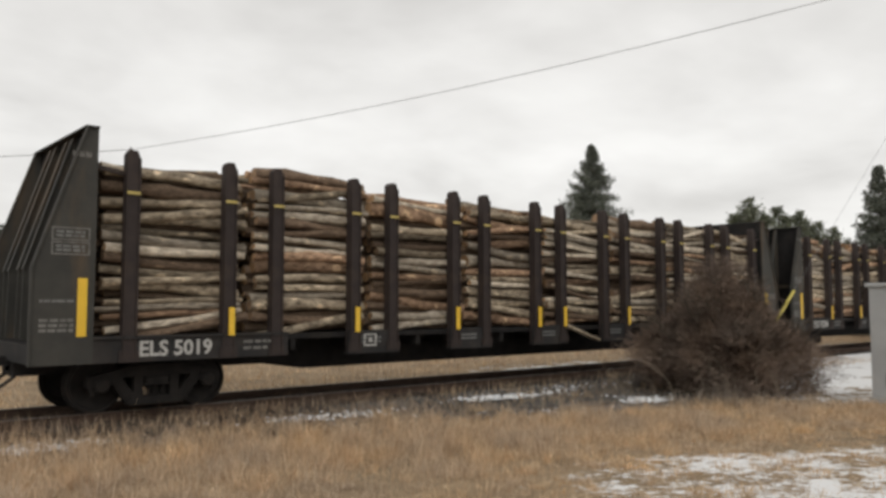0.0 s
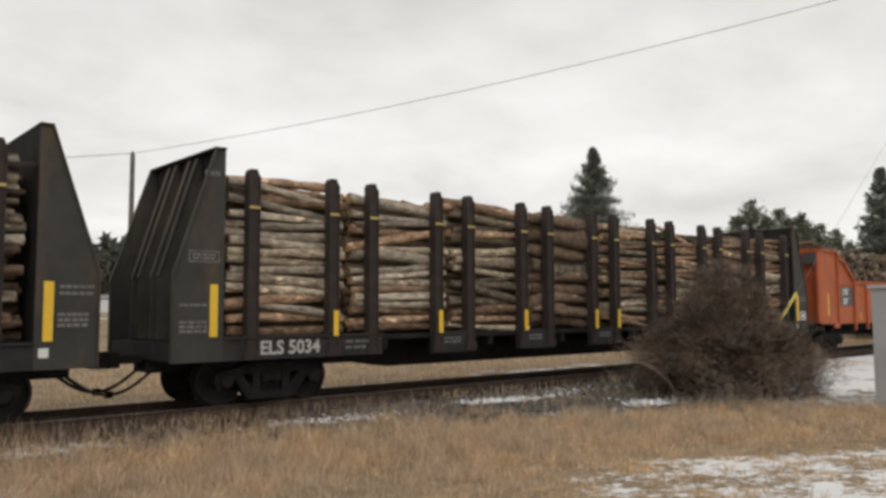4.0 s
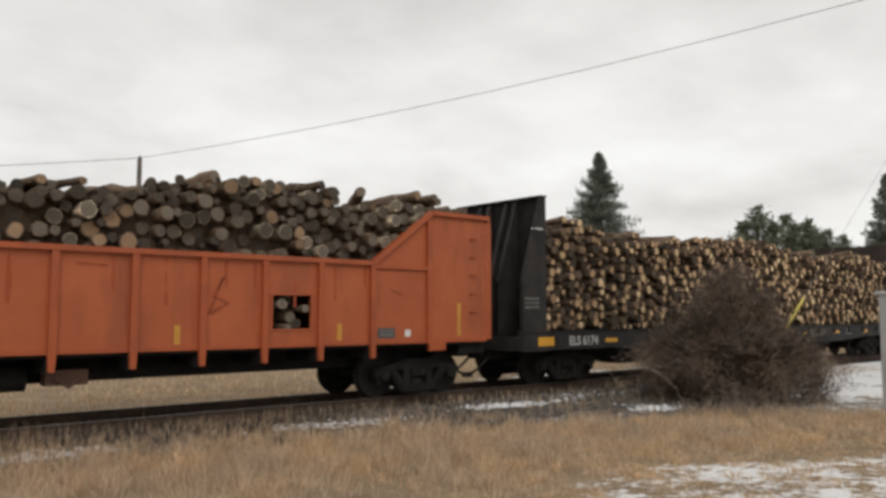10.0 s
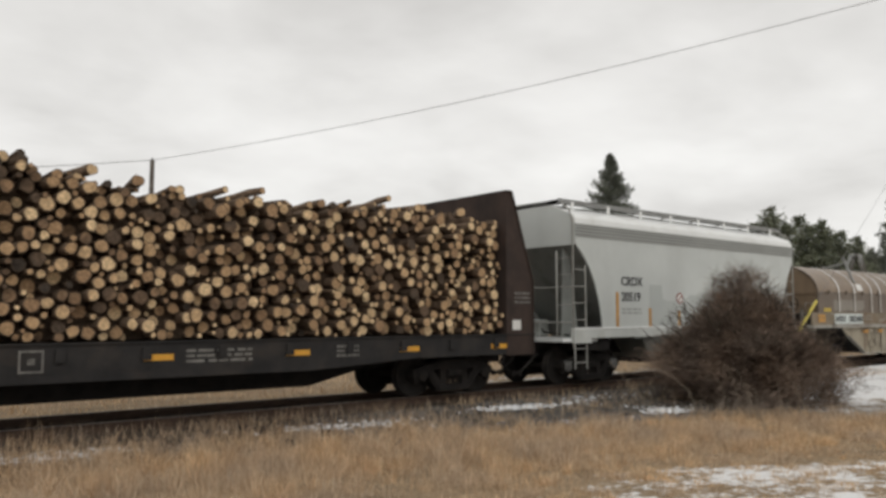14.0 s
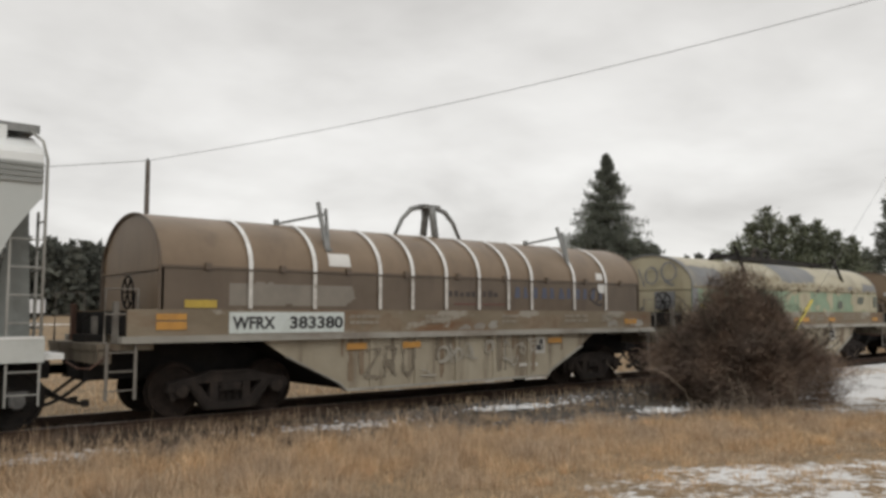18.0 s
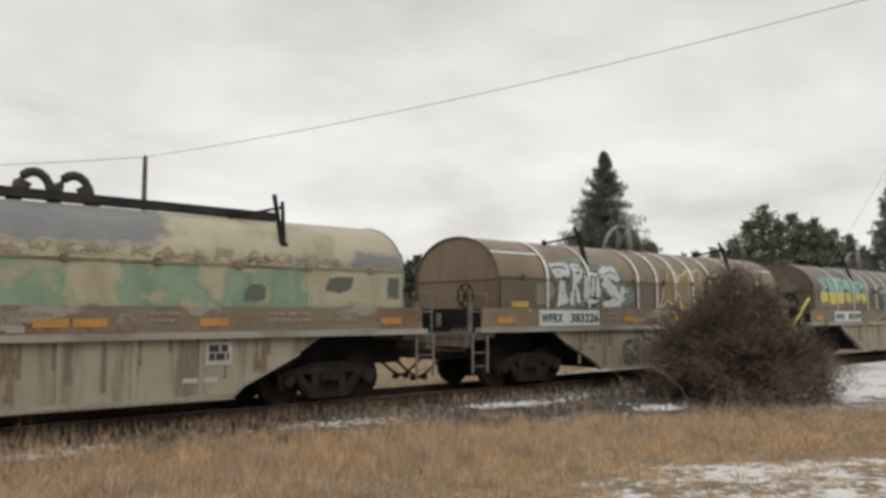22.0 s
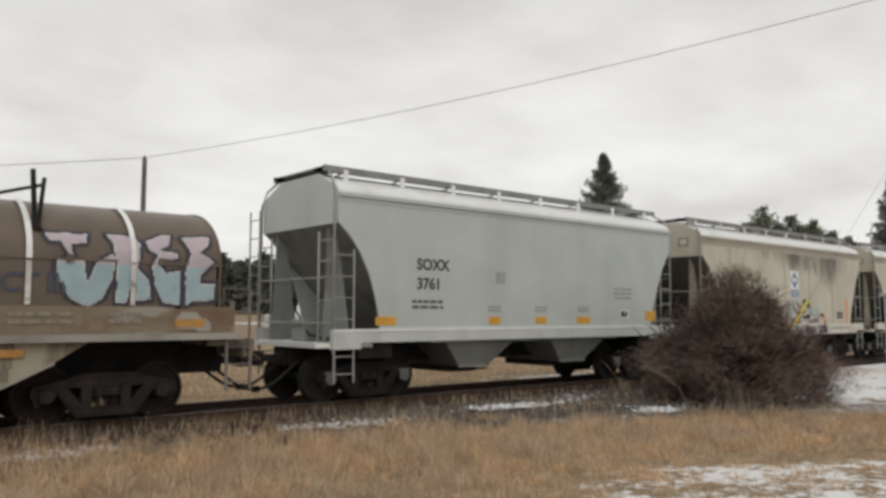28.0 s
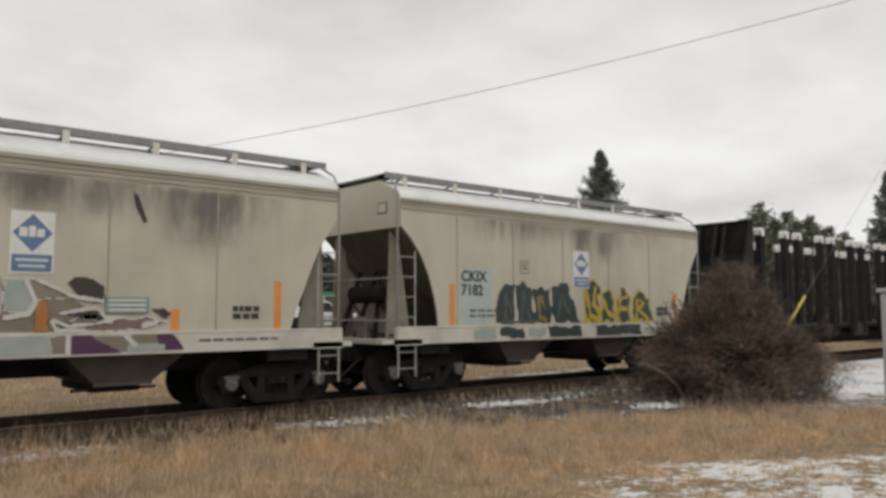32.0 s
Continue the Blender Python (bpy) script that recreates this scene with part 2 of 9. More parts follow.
def end_grain(name, island):
    """Cut ends of many ages: grey, brown, tan and fresh, picked log by log."""
    m = bpy.data.materials.new(name)
    m.use_nodes = True
    nt = m.node_tree
    b = nt.nodes["Principled BSDF"]
    b.inputs["Roughness"].default_value, b.inputs["Specular IOR Level"].default_value = 0.9, 0.12
    rnd = node(nt, "NewGeometry").outputs["Random Per Island"] if island else node(nt, "ObjectInfo").outputs["Random"]
    if island:
        co = node(nt, "TexCoord")
        n = node(nt, "TexNoise", Scale=0.7, Detail=3.0)
        link(nt, co.outputs["Object"], n.inputs["Vector"])
        q = node(nt, "Math")
        q.operation = "MULTIPLY_ADD"
        q.inputs[1].default_value, q.inputs[2].default_value = 1.5, -0.75
        link(nt, n.outputs[0], q.inputs[0])
        a = node(nt, "Math")
        a.operation = "ADD"
        a.use_clamp = True
        link(nt, rnd, a.inputs[0])
        # the load grows fresher towards the car's rear end
        sx = node(nt, "SeparateXYZ")
        link(nt, co.outputs["Object"], sx.inputs[0])
        g = node(nt, "Math")
        g.operation = "MULTIPLY_ADD"
        g.inputs[1].default_value = 0.022
        link(nt, sx.outputs[0], g.inputs[0])
        link(nt, q.outputs[0], g.inputs[2])
        link(nt, g.outputs[0], a.inputs[1])
        rnd = a.outputs[0]
    r = node(nt, "ValToRGB")
    e = r.color_ramp.elements
    e[0].color, e[1].color = (0.062, 0.051, 0.042, 1), (0.70, 0.52, 0.31, 1)
    for p, c in ((0.16, (0.135, 0.092, 0.062, 1)), (0.32, (0.290, 0.185, 0.108, 1)), (0.60, (0.46, 0.305, 0.170, 1))):
        e.new(p).color = c
    link(nt, rnd, r.inputs[0])
    co2 = node(nt, "TexCoord")
    n2 = node(nt, "TexNoise", Scale=18.0 if island else 2.2, Detail=5.0)
    link(nt, co2.outputs["Object"], n2.inputs["Vector"])
    mr = node(nt, "MapRange")
    mr.inputs["From Min"].default_value, mr.inputs["From Max"].default_value = 0.3, 0.7
    mr.inputs["To Min"].default_value, mr.inputs["To Max"].default_value = 0.62, 1.25
    link(nt, n2.outputs[0], mr.inputs[0])
    hs = node(nt, "HueSaturation")
    link(nt, mr.outputs[0], hs.inputs["Value"])
    link(nt, r.outputs[0], hs.inputs["Color"])
    link(nt, hs.outputs[0], b.inputs["Base Color"])
    return m


end_mass, end_log = end_grain("mixed_cut_ends", True), end_grain("mixed_cut_end", False)
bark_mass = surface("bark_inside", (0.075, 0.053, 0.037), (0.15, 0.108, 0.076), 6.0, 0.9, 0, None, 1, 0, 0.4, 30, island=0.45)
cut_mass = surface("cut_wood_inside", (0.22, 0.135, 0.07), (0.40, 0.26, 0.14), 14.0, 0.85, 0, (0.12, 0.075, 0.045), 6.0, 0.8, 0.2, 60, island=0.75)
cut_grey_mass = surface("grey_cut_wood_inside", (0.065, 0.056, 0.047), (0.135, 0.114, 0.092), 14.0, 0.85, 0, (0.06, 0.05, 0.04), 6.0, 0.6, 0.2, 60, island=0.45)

# ---- helpers for building ----


def part(name, bm, mat, parent, label="", at=None):
    me = bpy.data.meshes.new(name)
    bm.to_mesh(me)
    bm.free()
    for m in (mat if isinstance(mat, (list, tuple)) else [mat]):
        me.materials.append(m)
    ob = new(name, me)
    ob.parent = parent
    if at is not None:
        ob.matrix_basis = at
    if label:
        tagged(ob, label)
    return ob


def shared(name, me, parent, m, label=""):
    ob = new(name, me)
    ob.parent = parent
    ob.matrix_basis = m
    if label:
        tagged(ob, label)
    return ob


def mesh_of(name, bm, *mats):
    me = bpy.data.meshes.new(name)
    bm.to_mesh(me)
    bm.free()
    for m in mats:
        me.materials.append(m)
    return me


def B():
    return bmesh.new()


def box(bm, x0, x1, y0, y1, z0, z1, mi=0):
    v = [bm.verts.new(p) for p in ((x0, y0, z0), (x1, y0, z0), (x1, y1, z0), (x0, y1, z0), (x0, y0, z1), (x1, y0, z1), (x1, y1, z1), (x0, y1, z1))]
    for f in ((3, 2, 1, 0), (4, 5, 6, 7), (0, 1, 5, 4), (1, 2, 6, 5), (2, 3, 7, 6), (3, 0, 4, 7)):
        bm.faces.new([v[i] for i in f]).material_index = mi
    return bm


def soft_box(x0, x1, y0, y1, z0, z1, r=0.015):
    bm = box(B(), x0, x1, y0, y1, z0, z1)
    bmesh.ops.bevel(bm, geom=bm.edges[:], offset=r, segments=1, affect="EDGES")
    return bm


def prism(bm, pts, y0, y1, axis="y", mi=0):
    """A polygon pushed along an axis: pts are (x, z) for 'y', (y, z) for 'x', (x, y) for 'z'."""
    def at(p, d):
        return (p[0], d, p[1]) if axis == "y" else (d, p[0], p[1]) if axis == "x" else (p[0], p[1], d)
    a = [bm.verts.new(at(p, y0)) for p in pts]
    b = [bm.verts.new(at(p, y1)) for p in pts]
    n = len(pts)
    fs = [bm.faces.new(a), bm.faces.new(b[::-1])]
    for i in range(n):
        fs.append(bm.faces.new((a[i], b[i], b[(i + 1) % n], a[(i + 1) % n])))
    for f in fs:
        f.material_index = mi
    bmesh.ops.recalc_face_normals(bm, faces=fs)
    return bm


def tube(bm, pts, r, seg=8, caps=True, mi=0):
    """A round bar through the points; r is one radius or one a point."""
    pts = [Vector(p) for p in pts]
    rs = r if isinstance(r, (list, tuple)) else [r] * len(pts)
    rings = []
    for i, p in enumerate(pts):
        d = (pts[min(i + 1, len(pts) - 1)] - pts[max(i - 1, 0)]).normalized()
        u = d.orthogonal() if abs(d.z) > 0.9 else d.cross(Vector((0, 0, 1)))
        u.normalize()
        w = d.cross(u)
        rings.append([bm.verts.new(p + rs[i] * (math.cos(2 * math.pi * k / seg) * u + math.sin(2 * math.pi * k / seg) * w)) for k in range(seg)])
    for a, b in zip(rings, rings[1:]):
        for k in range(seg):
            f = bm.faces.new((a[k], a[(k + 1) % seg], b[(k + 1) % seg], b[k]))
            f.material_index, f.smooth = mi, seg > 6
    if caps:
        bm.faces.new(rings[0][::-1]).material_index = mi
        bm.faces.new(rings[-1]).material_index = mi
    return bm


def bar(bm, p, q, w, h=None, mi=0):
    """A flat or square bar from p to q."""
    p, q = Vector(p), Vector(q)
    d = (q - p).normalized()
    u = d.cross(Vector((0, 1, 0)))
    if u.length < 0.1:
        u = d.cross(Vector((0, 0, 1)))
    u.normalize()
    v = d.cross(u)
    h = w if h is None else h
    a = [bm.verts.new(p + s * u * w / 2 + t * v * h / 2) for s, t in ((-1, -1), (1, -1), (1, 1), (-1, 1))]
    b = [bm.verts.new(q + s * u * w / 2 + t * v * h / 2) for s, t in ((-1, -1), (1, -1), (1, 1), (-1, 1))]
    fs = [bm.faces.new(a[::-1]), bm.faces.new(b)] + [bm.faces.new((a[i], a[(i + 1) % 4], b[(i + 1) % 4], b[i])) for i in range(4)]
    for f in fs:
        f.material_index = mi
    bmesh.ops.recalc_face_normals(bm, faces=fs)
    return bm


def lathe(bm, prof, seg=24, mi=0, centre=(0, 0, 0)):
    """Turns (radius, y) points round the y axis."""
    rings = []
    for r, y in prof:
        rings.append([bm.verts.new((centre[0] + r * math.cos(2 * math.pi * k / seg), centre[1] + y, centre[2] + r * math.sin(2 * math.pi * k / seg))) for k in range(seg)])
    fs = []
    for a, b in zip(rings, rings[1:]):
        for k in range(seg):
            f = bm.faces.new((a[k], b[k], b[(k + 1) % seg], a[(k + 1) % seg]))
            f.material_index = mi
            fs.append(f)
    fs.append(bm.faces.new(rings[0]))
    fs.append(bm.faces.new(rings[-1][::-1]))
    for f in fs:
        f.material_index = mi
    bmesh.ops.recalc_face_normals(bm, faces=fs)
    return bm


TEXTS = {}


def lettering(name, words, mat, parent, x, y, z, size, wide=1.0, label="", slant=0.0, span=0.0):
    """Painted letters on a side that faces -y; x, z is the lower left corner, size the height of the capitals."""
    key = (words, slant)
    if key not in TEXTS:
        cu = bpy.data.curves.new("letters", "FONT")
        cu.body, cu.size, cu.extrude, cu.shear, cu.resolution_u, cu.offset = words, 1.0, 0.004, slant, 3, 0.026
        tmp = new("letters", cu)
        me = bpy.data.meshes.new_from_object(tmp.evaluated_get(bpy.context.evaluated_depsgraph_get()))
        bpy.data.objects.remove(tmp)
        TEXTS[key] = me
    me = TEXTS[key].copy()
    me.materials.clear()
    me.materials.append(mat)
    k = size / 0.69
    if span:
        xs = [v.co.x for v in me.vertices]
        wide = span / (k * (max(xs) - min(xs)))
    ob = new(name, me)
    ob.parent = parent
    ob.matrix_basis = Matrix.Translation((x, y, z)) @ Matrix.Rotation(radians(90), 4, "X") @ Matrix.Diagonal((k * wide, k, 1, 1))
    if label:
        tagged(ob, label)
    return ob


def bars(name, mat, parent, x, z, width, rows, height, y, gap=1.6, label="", cuts=4):
    """Unreadable small lettering: rows of short plain bars on a side that faces -y."""
    bm, rng = B(), random.Random(int(x * 100 + z * 1000))
    for i in range(rows):
        zz, xx = z - i * height * gap, x
        while xx < x + width - 0.02:
            w = min(width * rng.uniform(0.5, 1.3) / cuts, x + width - xx)
            box(bm, xx, xx + w * 0.82, y - 0.003, y, zz, zz + height)
            xx += w
    return tagged(part(name, bm, mat, parent, label), kind="stuff")


def thing(name, label, category, group=""):
    return tagged(new(name), label, category, group)


# ---- running gear, shared by all cars ----
R_WHEEL = 0.457


def wheelset_mesh():
    bm = B()
    for s in (-1, 1):
        prof = [(0.08, s * 0.64), (0.10, s * 0.66), (0.13, s * 0.675), (0.36, s * 0.70), (0.40, s * 0.665), (0.485, s * 0.66), (0.485, s * 0.69), (R_WHEEL, s * 0.70),
                (R_WHEEL - 0.008, s * 0.795), (0.40, s * 0.80), (0.385, s * 0.765), (0.17, s * 0.74), (0.15, s * 0.80), (0.09, s * 0.81), (0.08, s * 0.80)]
        lathe(bm, prof, 28)
        # lightening marks on the plate, so that the turning shows
        for k in range(3):
            a = 2 * math.pi * k / 3
            p = Vector((0.27 * math.cos(a), s * 0.757, 0.27 * math.sin(a)))
            box(bm, p.x - 0.03, p.x + 0.03, min(p.y, p.y + s * 0.012), max(p.y, p.y + s * 0.012), p.z - 0.03, p.z + 0.03)
    tube(bm, [(0, -0.98, 0), (0, 0.98, 0)], 0.082, 12)
    return mesh_of("wheelset", bm, wheel_steel)


def sideframe_mesh():
    """A cast side frame in the xz plane, with two windows and the spring opening, 0.16 thick round y = 0."""
    bm = B()
    w = 0.09
    top = [(-1.12, 0.44), (-1.10, 0.60), (-0.84, 0.66), (-0.62, 0.70), (-0.38, 0.78), (0.38, 0.78), (0.62, 0.70), (0.84, 0.66), (1.10, 0.60), (1.12, 0.44),
           (0.76, 0.44), (0.62, 0.57), (-0.62, 0.57), (-0.76, 0.44)]
    prism(bm, top, -w, w)
    for s in (-1, 1):
        # pedestal, diagonal and column
        prism(bm, [(s * 0.80, 0.56), (s * 0.60, 0.58), (s * 0.34, 0.27), (s * 0.34, 0.12), (s * 0.48, 0.14)], -w, w)
        prism(bm, [(s * 0.22, 0.18), (s * 0.38, 0.18), (s * 0.37, 0.60), (s * 0.23, 0.60)], -w * 0.9, w * 0.9)
        prism(bm, [(s * 1.10, 0.48), (s * 1.04, 0.30), (s * 0.99, 0.30), (s * 0.92, 0.48)], -w * 0.7, w * 0.7)
        # raised edge along the diagonal
        bar(bm, (s * 0.74, -w - 0.015, 0.54), (s * 0.40, -w - 0.015, 0.16), 0.035, 0.03)
    prism(bm, [(-0.46, 0.12), (0.46, 0.12), (0.40, 0.25), (-0.40, 0.25)], -w * 1.2, w * 1.2)
    bar(bm, (-0.36, -w - 0.015, 0.75), (0.36, -w - 0.015, 0.75), 0.035, 0.03)
    for z in (0.42, 0.50):
        box(bm, -0.21, 0.21, -w * 1.15, -w * 0.4, z, z + 0.045)
    return mesh_of("sideframe", bm, cast_iron)


def spring_mesh():
    bm = B()
    for ox in (-0.13, 0.0, 0.13):
        n = 26
        tube(bm, [(ox + 0.055 * math.cos(i * 1.15), 0.055 * math.sin(i * 1.15), 0.24 + 0.20 * i / n) for i in range(n + 1)], 0.014, 5)
    return mesh_of("spring", bm, cast_iron)


def bolster_mesh():
    bm = B()
    prism(bm, [(-1.12, 0.44), (1.12, 0.44), (1.12, 0.56), (0.6, 0.62), (0.3, 0.70), (-0.3, 0.70), (-0.6, 0.62), (-1.12, 0.56)], -0.17, 0.17, "x")
    tube(bm, [(0, 0, 0.69), (0, 0, 0.80)], 0.20, 16)
    # brake beams
    for s in (-1, 1):
        bar(bm, (s * 0.36, -0.75, 0.36), (s * 0.36, 0.75, 0.36), 0.06, 0.10)
        for t in (-1, 1):
            box(bm, s * 0.38, s * 0.43, t * 0.74 - 0.05, t * 0.74 + 0.05, 0.30, 0.56) if s > 0 else box(bm, -0.43, -0.38, t * 0.74 - 0.05, t * 0.74 + 0.05, 0.30, 0.56)
    return mesh_of("truck", bm, cast_iron)


def cap_mesh():
    bm = B()
    lathe(bm, [(0.115, 0.0), (0.12, -0.09), (0.10, -0.11), (0.085, -0.115), (0.03, -0.115), (0.03, -0.13)], 16)
    box(bm, -0.14, 0.14, -0.08, 0.02, 0.09, 0.15)
    return mesh_of("bearing", bm, hub_cap)


GEAR = dict(wheelset=wheelset_mesh(), sideframe=sideframe_mesh(), spring=spring_mesh(), bolster=bolster_mesh(), cap=cap_mesh())
rust_cast = surface("dusty_truck_casting", (0.020, 0.017, 0.0155), (0.036, 0.030, 0.027), 6.0, 0.9, 0.0, (0.066, 0.051, 0.040), 2.5, 0.6, 0.3)
rust_wheel = surface("rusty_wheel", (0.020, 0.0155, 0.0135), (0.037, 0.028, 0.023), 8.0, 0.85, 0.0, (0.055, 0.036, 0.027), 2.0, 0.6, 0.2)
GEAR["cap_dark"] = GEAR["cap"].copy()
GEAR["cap_dark"].materials.clear()
GEAR["cap_dark"].materials.append(cast_iron)
for gear_name in ("wheelset", "sideframe", "spring", "bolster", "cap_dark"):
    GEAR["dusty_" + gear_name] = GEAR[gear_name].copy()
    GEAR["dusty_" + gear_name].materials.clear()
    GEAR["dusty_" + gear_name].materials.append(rust_wheel if gear_name == "wheelset" else rust_cast)
WHEELSETS = []


def truck(car, x, bright=False, tone=""):
    """A two-axle freight truck at x under a car: bolster > side frames, springs, wheelsets, bearings."""
    t = shared("truck", GEAR[tone + "bolster"], car, pose(x, 0, 0))
    for s in (-1, 1):
        shared("sideframe", GEAR[tone + "sideframe"], t, pose(0, s * 1.0, 0))
        shared("spring", GEAR[tone + "spring"], t, pose(0, s * 1.0, 0))
        ws = shared("wheelset", GEAR[tone + "wheelset"], t, pose(s * 0.889, 0, R_WHEEL))
        WHEELSETS.append((ws, s * 0.889))
        for q in (-1, 1):
            shared("bearing", GEAR["cap" if bright else tone + "cap_dark"], t, pose(s * 0.889, q * 1.03, R_WHEEL, 0, 0, 0 if q < 0 else 180))
    return t


def coupler(car, x, out):
    """A knuckle coupler and its draft gear at the end x; out is +1 or -1."""
    bm = B()
    box(bm, min(x - out * 0.6, x), max(x - out * 0.6, x), -0.16, 0.16, 0.70, 1.0)
    reach = x + out * 0.42
    box(bm, min(x, reach), max(x, reach), -0.08, 0.08, 0.78, 0.93)
    prism(bm, [(reach, -0.16), (reach + out * 0.20, -0.20), (reach + out * 0.30, -0.12), (reach + out * 0.16, 0.0), (reach + out * 0.28, 0.16), (reach, 0.18)], 0.72, 1.0, "z")
    part("coupler", bm, under_black, car)
    for side in (-1, 1):
        pts = [(x + out * (-0.25 + 0.86 * k / 12), 0.33 * side, 0.76 - 0.46 * math.sin(k / 12 * math.pi * 0.5) ** 1.3) for k in range(13)]
        bm = tube(B(), pts, 0.030, 8)
        box(bm, min(pts[-1][0], pts[-1][0] + out * 0.1), max(pts[-1][0], pts[-1][0] + out * 0.1), 0.33 * side - 0.05, 0.33 * side + 0.05, pts[-1][2] - 0.06, pts[-1][2] + 0.05)
        part("air_hose", bm, rubber, car, "hanging black rubber air hose")


def ladder(car, x, y, z0, z1, width, mat, rungs=5, along="x", name="ladder", w=0.045):
    """Two uprights and rungs; along is the way that the rungs run."""
    bm = B()
    if along == "x":
        ends = ((x - width / 2, y), (x + width / 2, y))
    else:
        ends = ((x, y - width / 2), (x, y + width / 2))
    for p in ends:
        bar(bm, (*p, z0), (*p, z1), w, w * 0.7)
    for i in range(rungs):
        z = z0 + (z1 - z0) * (i + 0.5) / rungs
        tube(bm, [(*ends[0], z), (*ends[1], z)], 0.013, 6)
    return part(name, bm, mat, car)


CARS = []


def car_thing(name, label, category, s):
    """A car whose middle stands at s along the train."""
    ob = thing(name, label, category, "cars of the freight train")
    CARS.append((ob, s))
    return ob


# ---- logs ----


def log_mesh(seed, bark, cut, seg=10, rings=8, bend=1.0):
    """A log of length 1 along x and radius 1: bent, lumpy, with knots, and cut ends inside a rim of bark."""
    rng = random.Random(seed)
    bm = B()
    ph, ph2, flat = rng.uniform(0, 6.3), rng.uniform(0, 6.3), rng.uniform(0.86, 1.0)
    taper = rng.uniform(0.72, 0.98)
    knots = [(rng.randrange(1, rings - 1), rng.randrange(seg), rng.uniform(0.12, 0.38)) for i in range(5)]
    rs = []
    for i in range(rings):
        u = i / (rings - 1)
        oy, oz = 0.55 * bend * math.sin(u * 3.1 + ph) + 0.10 * rng.uniform(-1, 1), 0.45 * bend * math.sin(u * 2.6 + ph2) + 0.10 * rng.uniform(-1, 1)
        k = (1 - (1 - taper) * u) * (1 + 0.10 * rng.uniform(-1, 1))
        ring = []
        for j in range(seg):
            a = 2 * math.pi * j / seg
            r = k * (1 + rng.uniform(-0.09, 0.09) + sum(q[2] for q in knots if q[0] == i and q[1] == j))
            ring.append(bm.verts.new((u - 0.5 + (rng.uniform(-0.004, 0.004) if i in (0, rings - 1) else 0), oy + r * math.cos(a), oz + flat * r * math.sin(a))))
        rs.append(ring)
    for a, b in zip(rs, rs[1:]):
        for j in range(seg):
            f = bm.faces.new((a[j], b[j], b[(j + 1) % seg], a[(j + 1) % seg]))
            f.smooth = True
    for ring in (rs[0], rs[-1]):
        c = sum((v.co for v in ring), Vector()) / seg
        inner = [bm.verts.new(c + (v.co - c) * 0.87) for v in ring]
        for j in range(seg):
            bm.faces.new((ring[j], ring[(j + 1) % seg], inner[(j + 1) % seg], inner[j]))
        bm.faces.new(inner).material_index = 1
    bmesh.ops.recalc_face_normals(bm, faces=bm.faces[:])
    return mesh_of("log", bm, bark, cut)


class Heap:
    """Gathers many small solids into one mesh."""
    def __init__(self):
        self.v, self.f, self.m = [], [], []

    def log(self, p, q, r0, r1, seg=8, rng=random, lo=0.92, hi=1.06):
        p, q = Vector(p), Vector(q)
        d = (q - p).normalized()
        u = d.orthogonal().normalized()
        w = d.cross(u)
        n = len(self.v)
        for c, r in ((p, r0), (q, r1)):
            for j in range(seg):
                a = 2 * math.pi * j / seg
                rr = r * rng.uniform(lo, hi)
                self.v.append(tuple(c + rr * (math.cos(a) * u + math.sin(a) * w)))
        for j in range(seg):
            k = (j + 1) % seg
            self.f.append((n + j, n + k, n + seg + k, n + seg + j))
            self.m.append(0)
        for e, c in ((0, p), (1, q)):
            o = n + e * seg
            i0 = len(self.v)
            for j in range(seg):
                self.v.append(tuple(c + (Vector(self.v[o + j]) - c) * 0.86))
            for j in range(seg):
                k = (j + 1) % seg
                self.f.append((o + k, o + j, i0 + j, i0 + k) if e == 0 else (o + j, o + k, i0 + k, i0 + j))
                self.m.append(0)
            self.f.append(tuple(i0 + j for j in range(seg))[::-1] if e == 0 else tuple(i0 + j for j in range(seg)))
            self.m.append(1)

    def make(self, name, mats, parent=None):
        me = bpy.data.meshes.new(name)
        me.from_pydata(self.v, [], self.f)
        for m in mats:
            me.materials.append(m)
        me.polygons.foreach_set("material_index", self.m)
        me.update()
        ob = new(name, me)
        ob.parent = parent
        return ob


def packed(rng, x0, x1, z0, height, rmin, rmax, tries, big=0.25):
    """Log ends packed on a side: circles (x, z, r) that do not overlap, up to height(x)."""
    cell, grid, out = 2 * rmax, {}, []
    for n in range(tries):
        k = n / tries
        r = rmax - (rmax - rmin) * (k ** 0.6) * rng.uniform(0.75, 1.0) if rng.random() > big * (1 - k) else rng.uniform(0.6, 1) * rmax
        r = max(rmin, r)
        x = rng.uniform(x0 + r, x1 - r)
        z = z0 + r + rng.random() * (height(x) - z0 - 2 * r)
        cx, cz = int(x // cell), int(z // cell)
        ok = True
        for i in (-1, 0, 1):
            for j in (-1, 0, 1):
                for (a, b, s) in grid.get((cx + i, cz + j), ()):
                    if (a - x) ** 2 + (b - z) ** 2 < (0.985 * (s + r)) ** 2:
                        ok = False
        if ok:
            grid.setdefault((cx, cz), []).append((x, z, r))
            out.append((x, z, r))
    return out

# ---- painted shapes on car sides ----


def flat_side(y):
    return lambda x, h: (x, y, h)


HOOD_A, HOOD_B, HOOD_Z0, HOOD_Z1 = 1.48, 0.98, 1.82, 2.55


def hood_profile(h, off=0.0):
    """The point (y, z) at the height h along the hood's near side: a wall up to HOOD_Z1, then an arch (h above it is an angle)."""
    if h <= HOOD_Z1:
        return -HOOD_A - off, h
    a = (h - HOOD_Z1) / 1.25
    return -(HOOD_A + off) * math.cos(a), HOOD_Z1 + (HOOD_B + off) * math.sin(a)


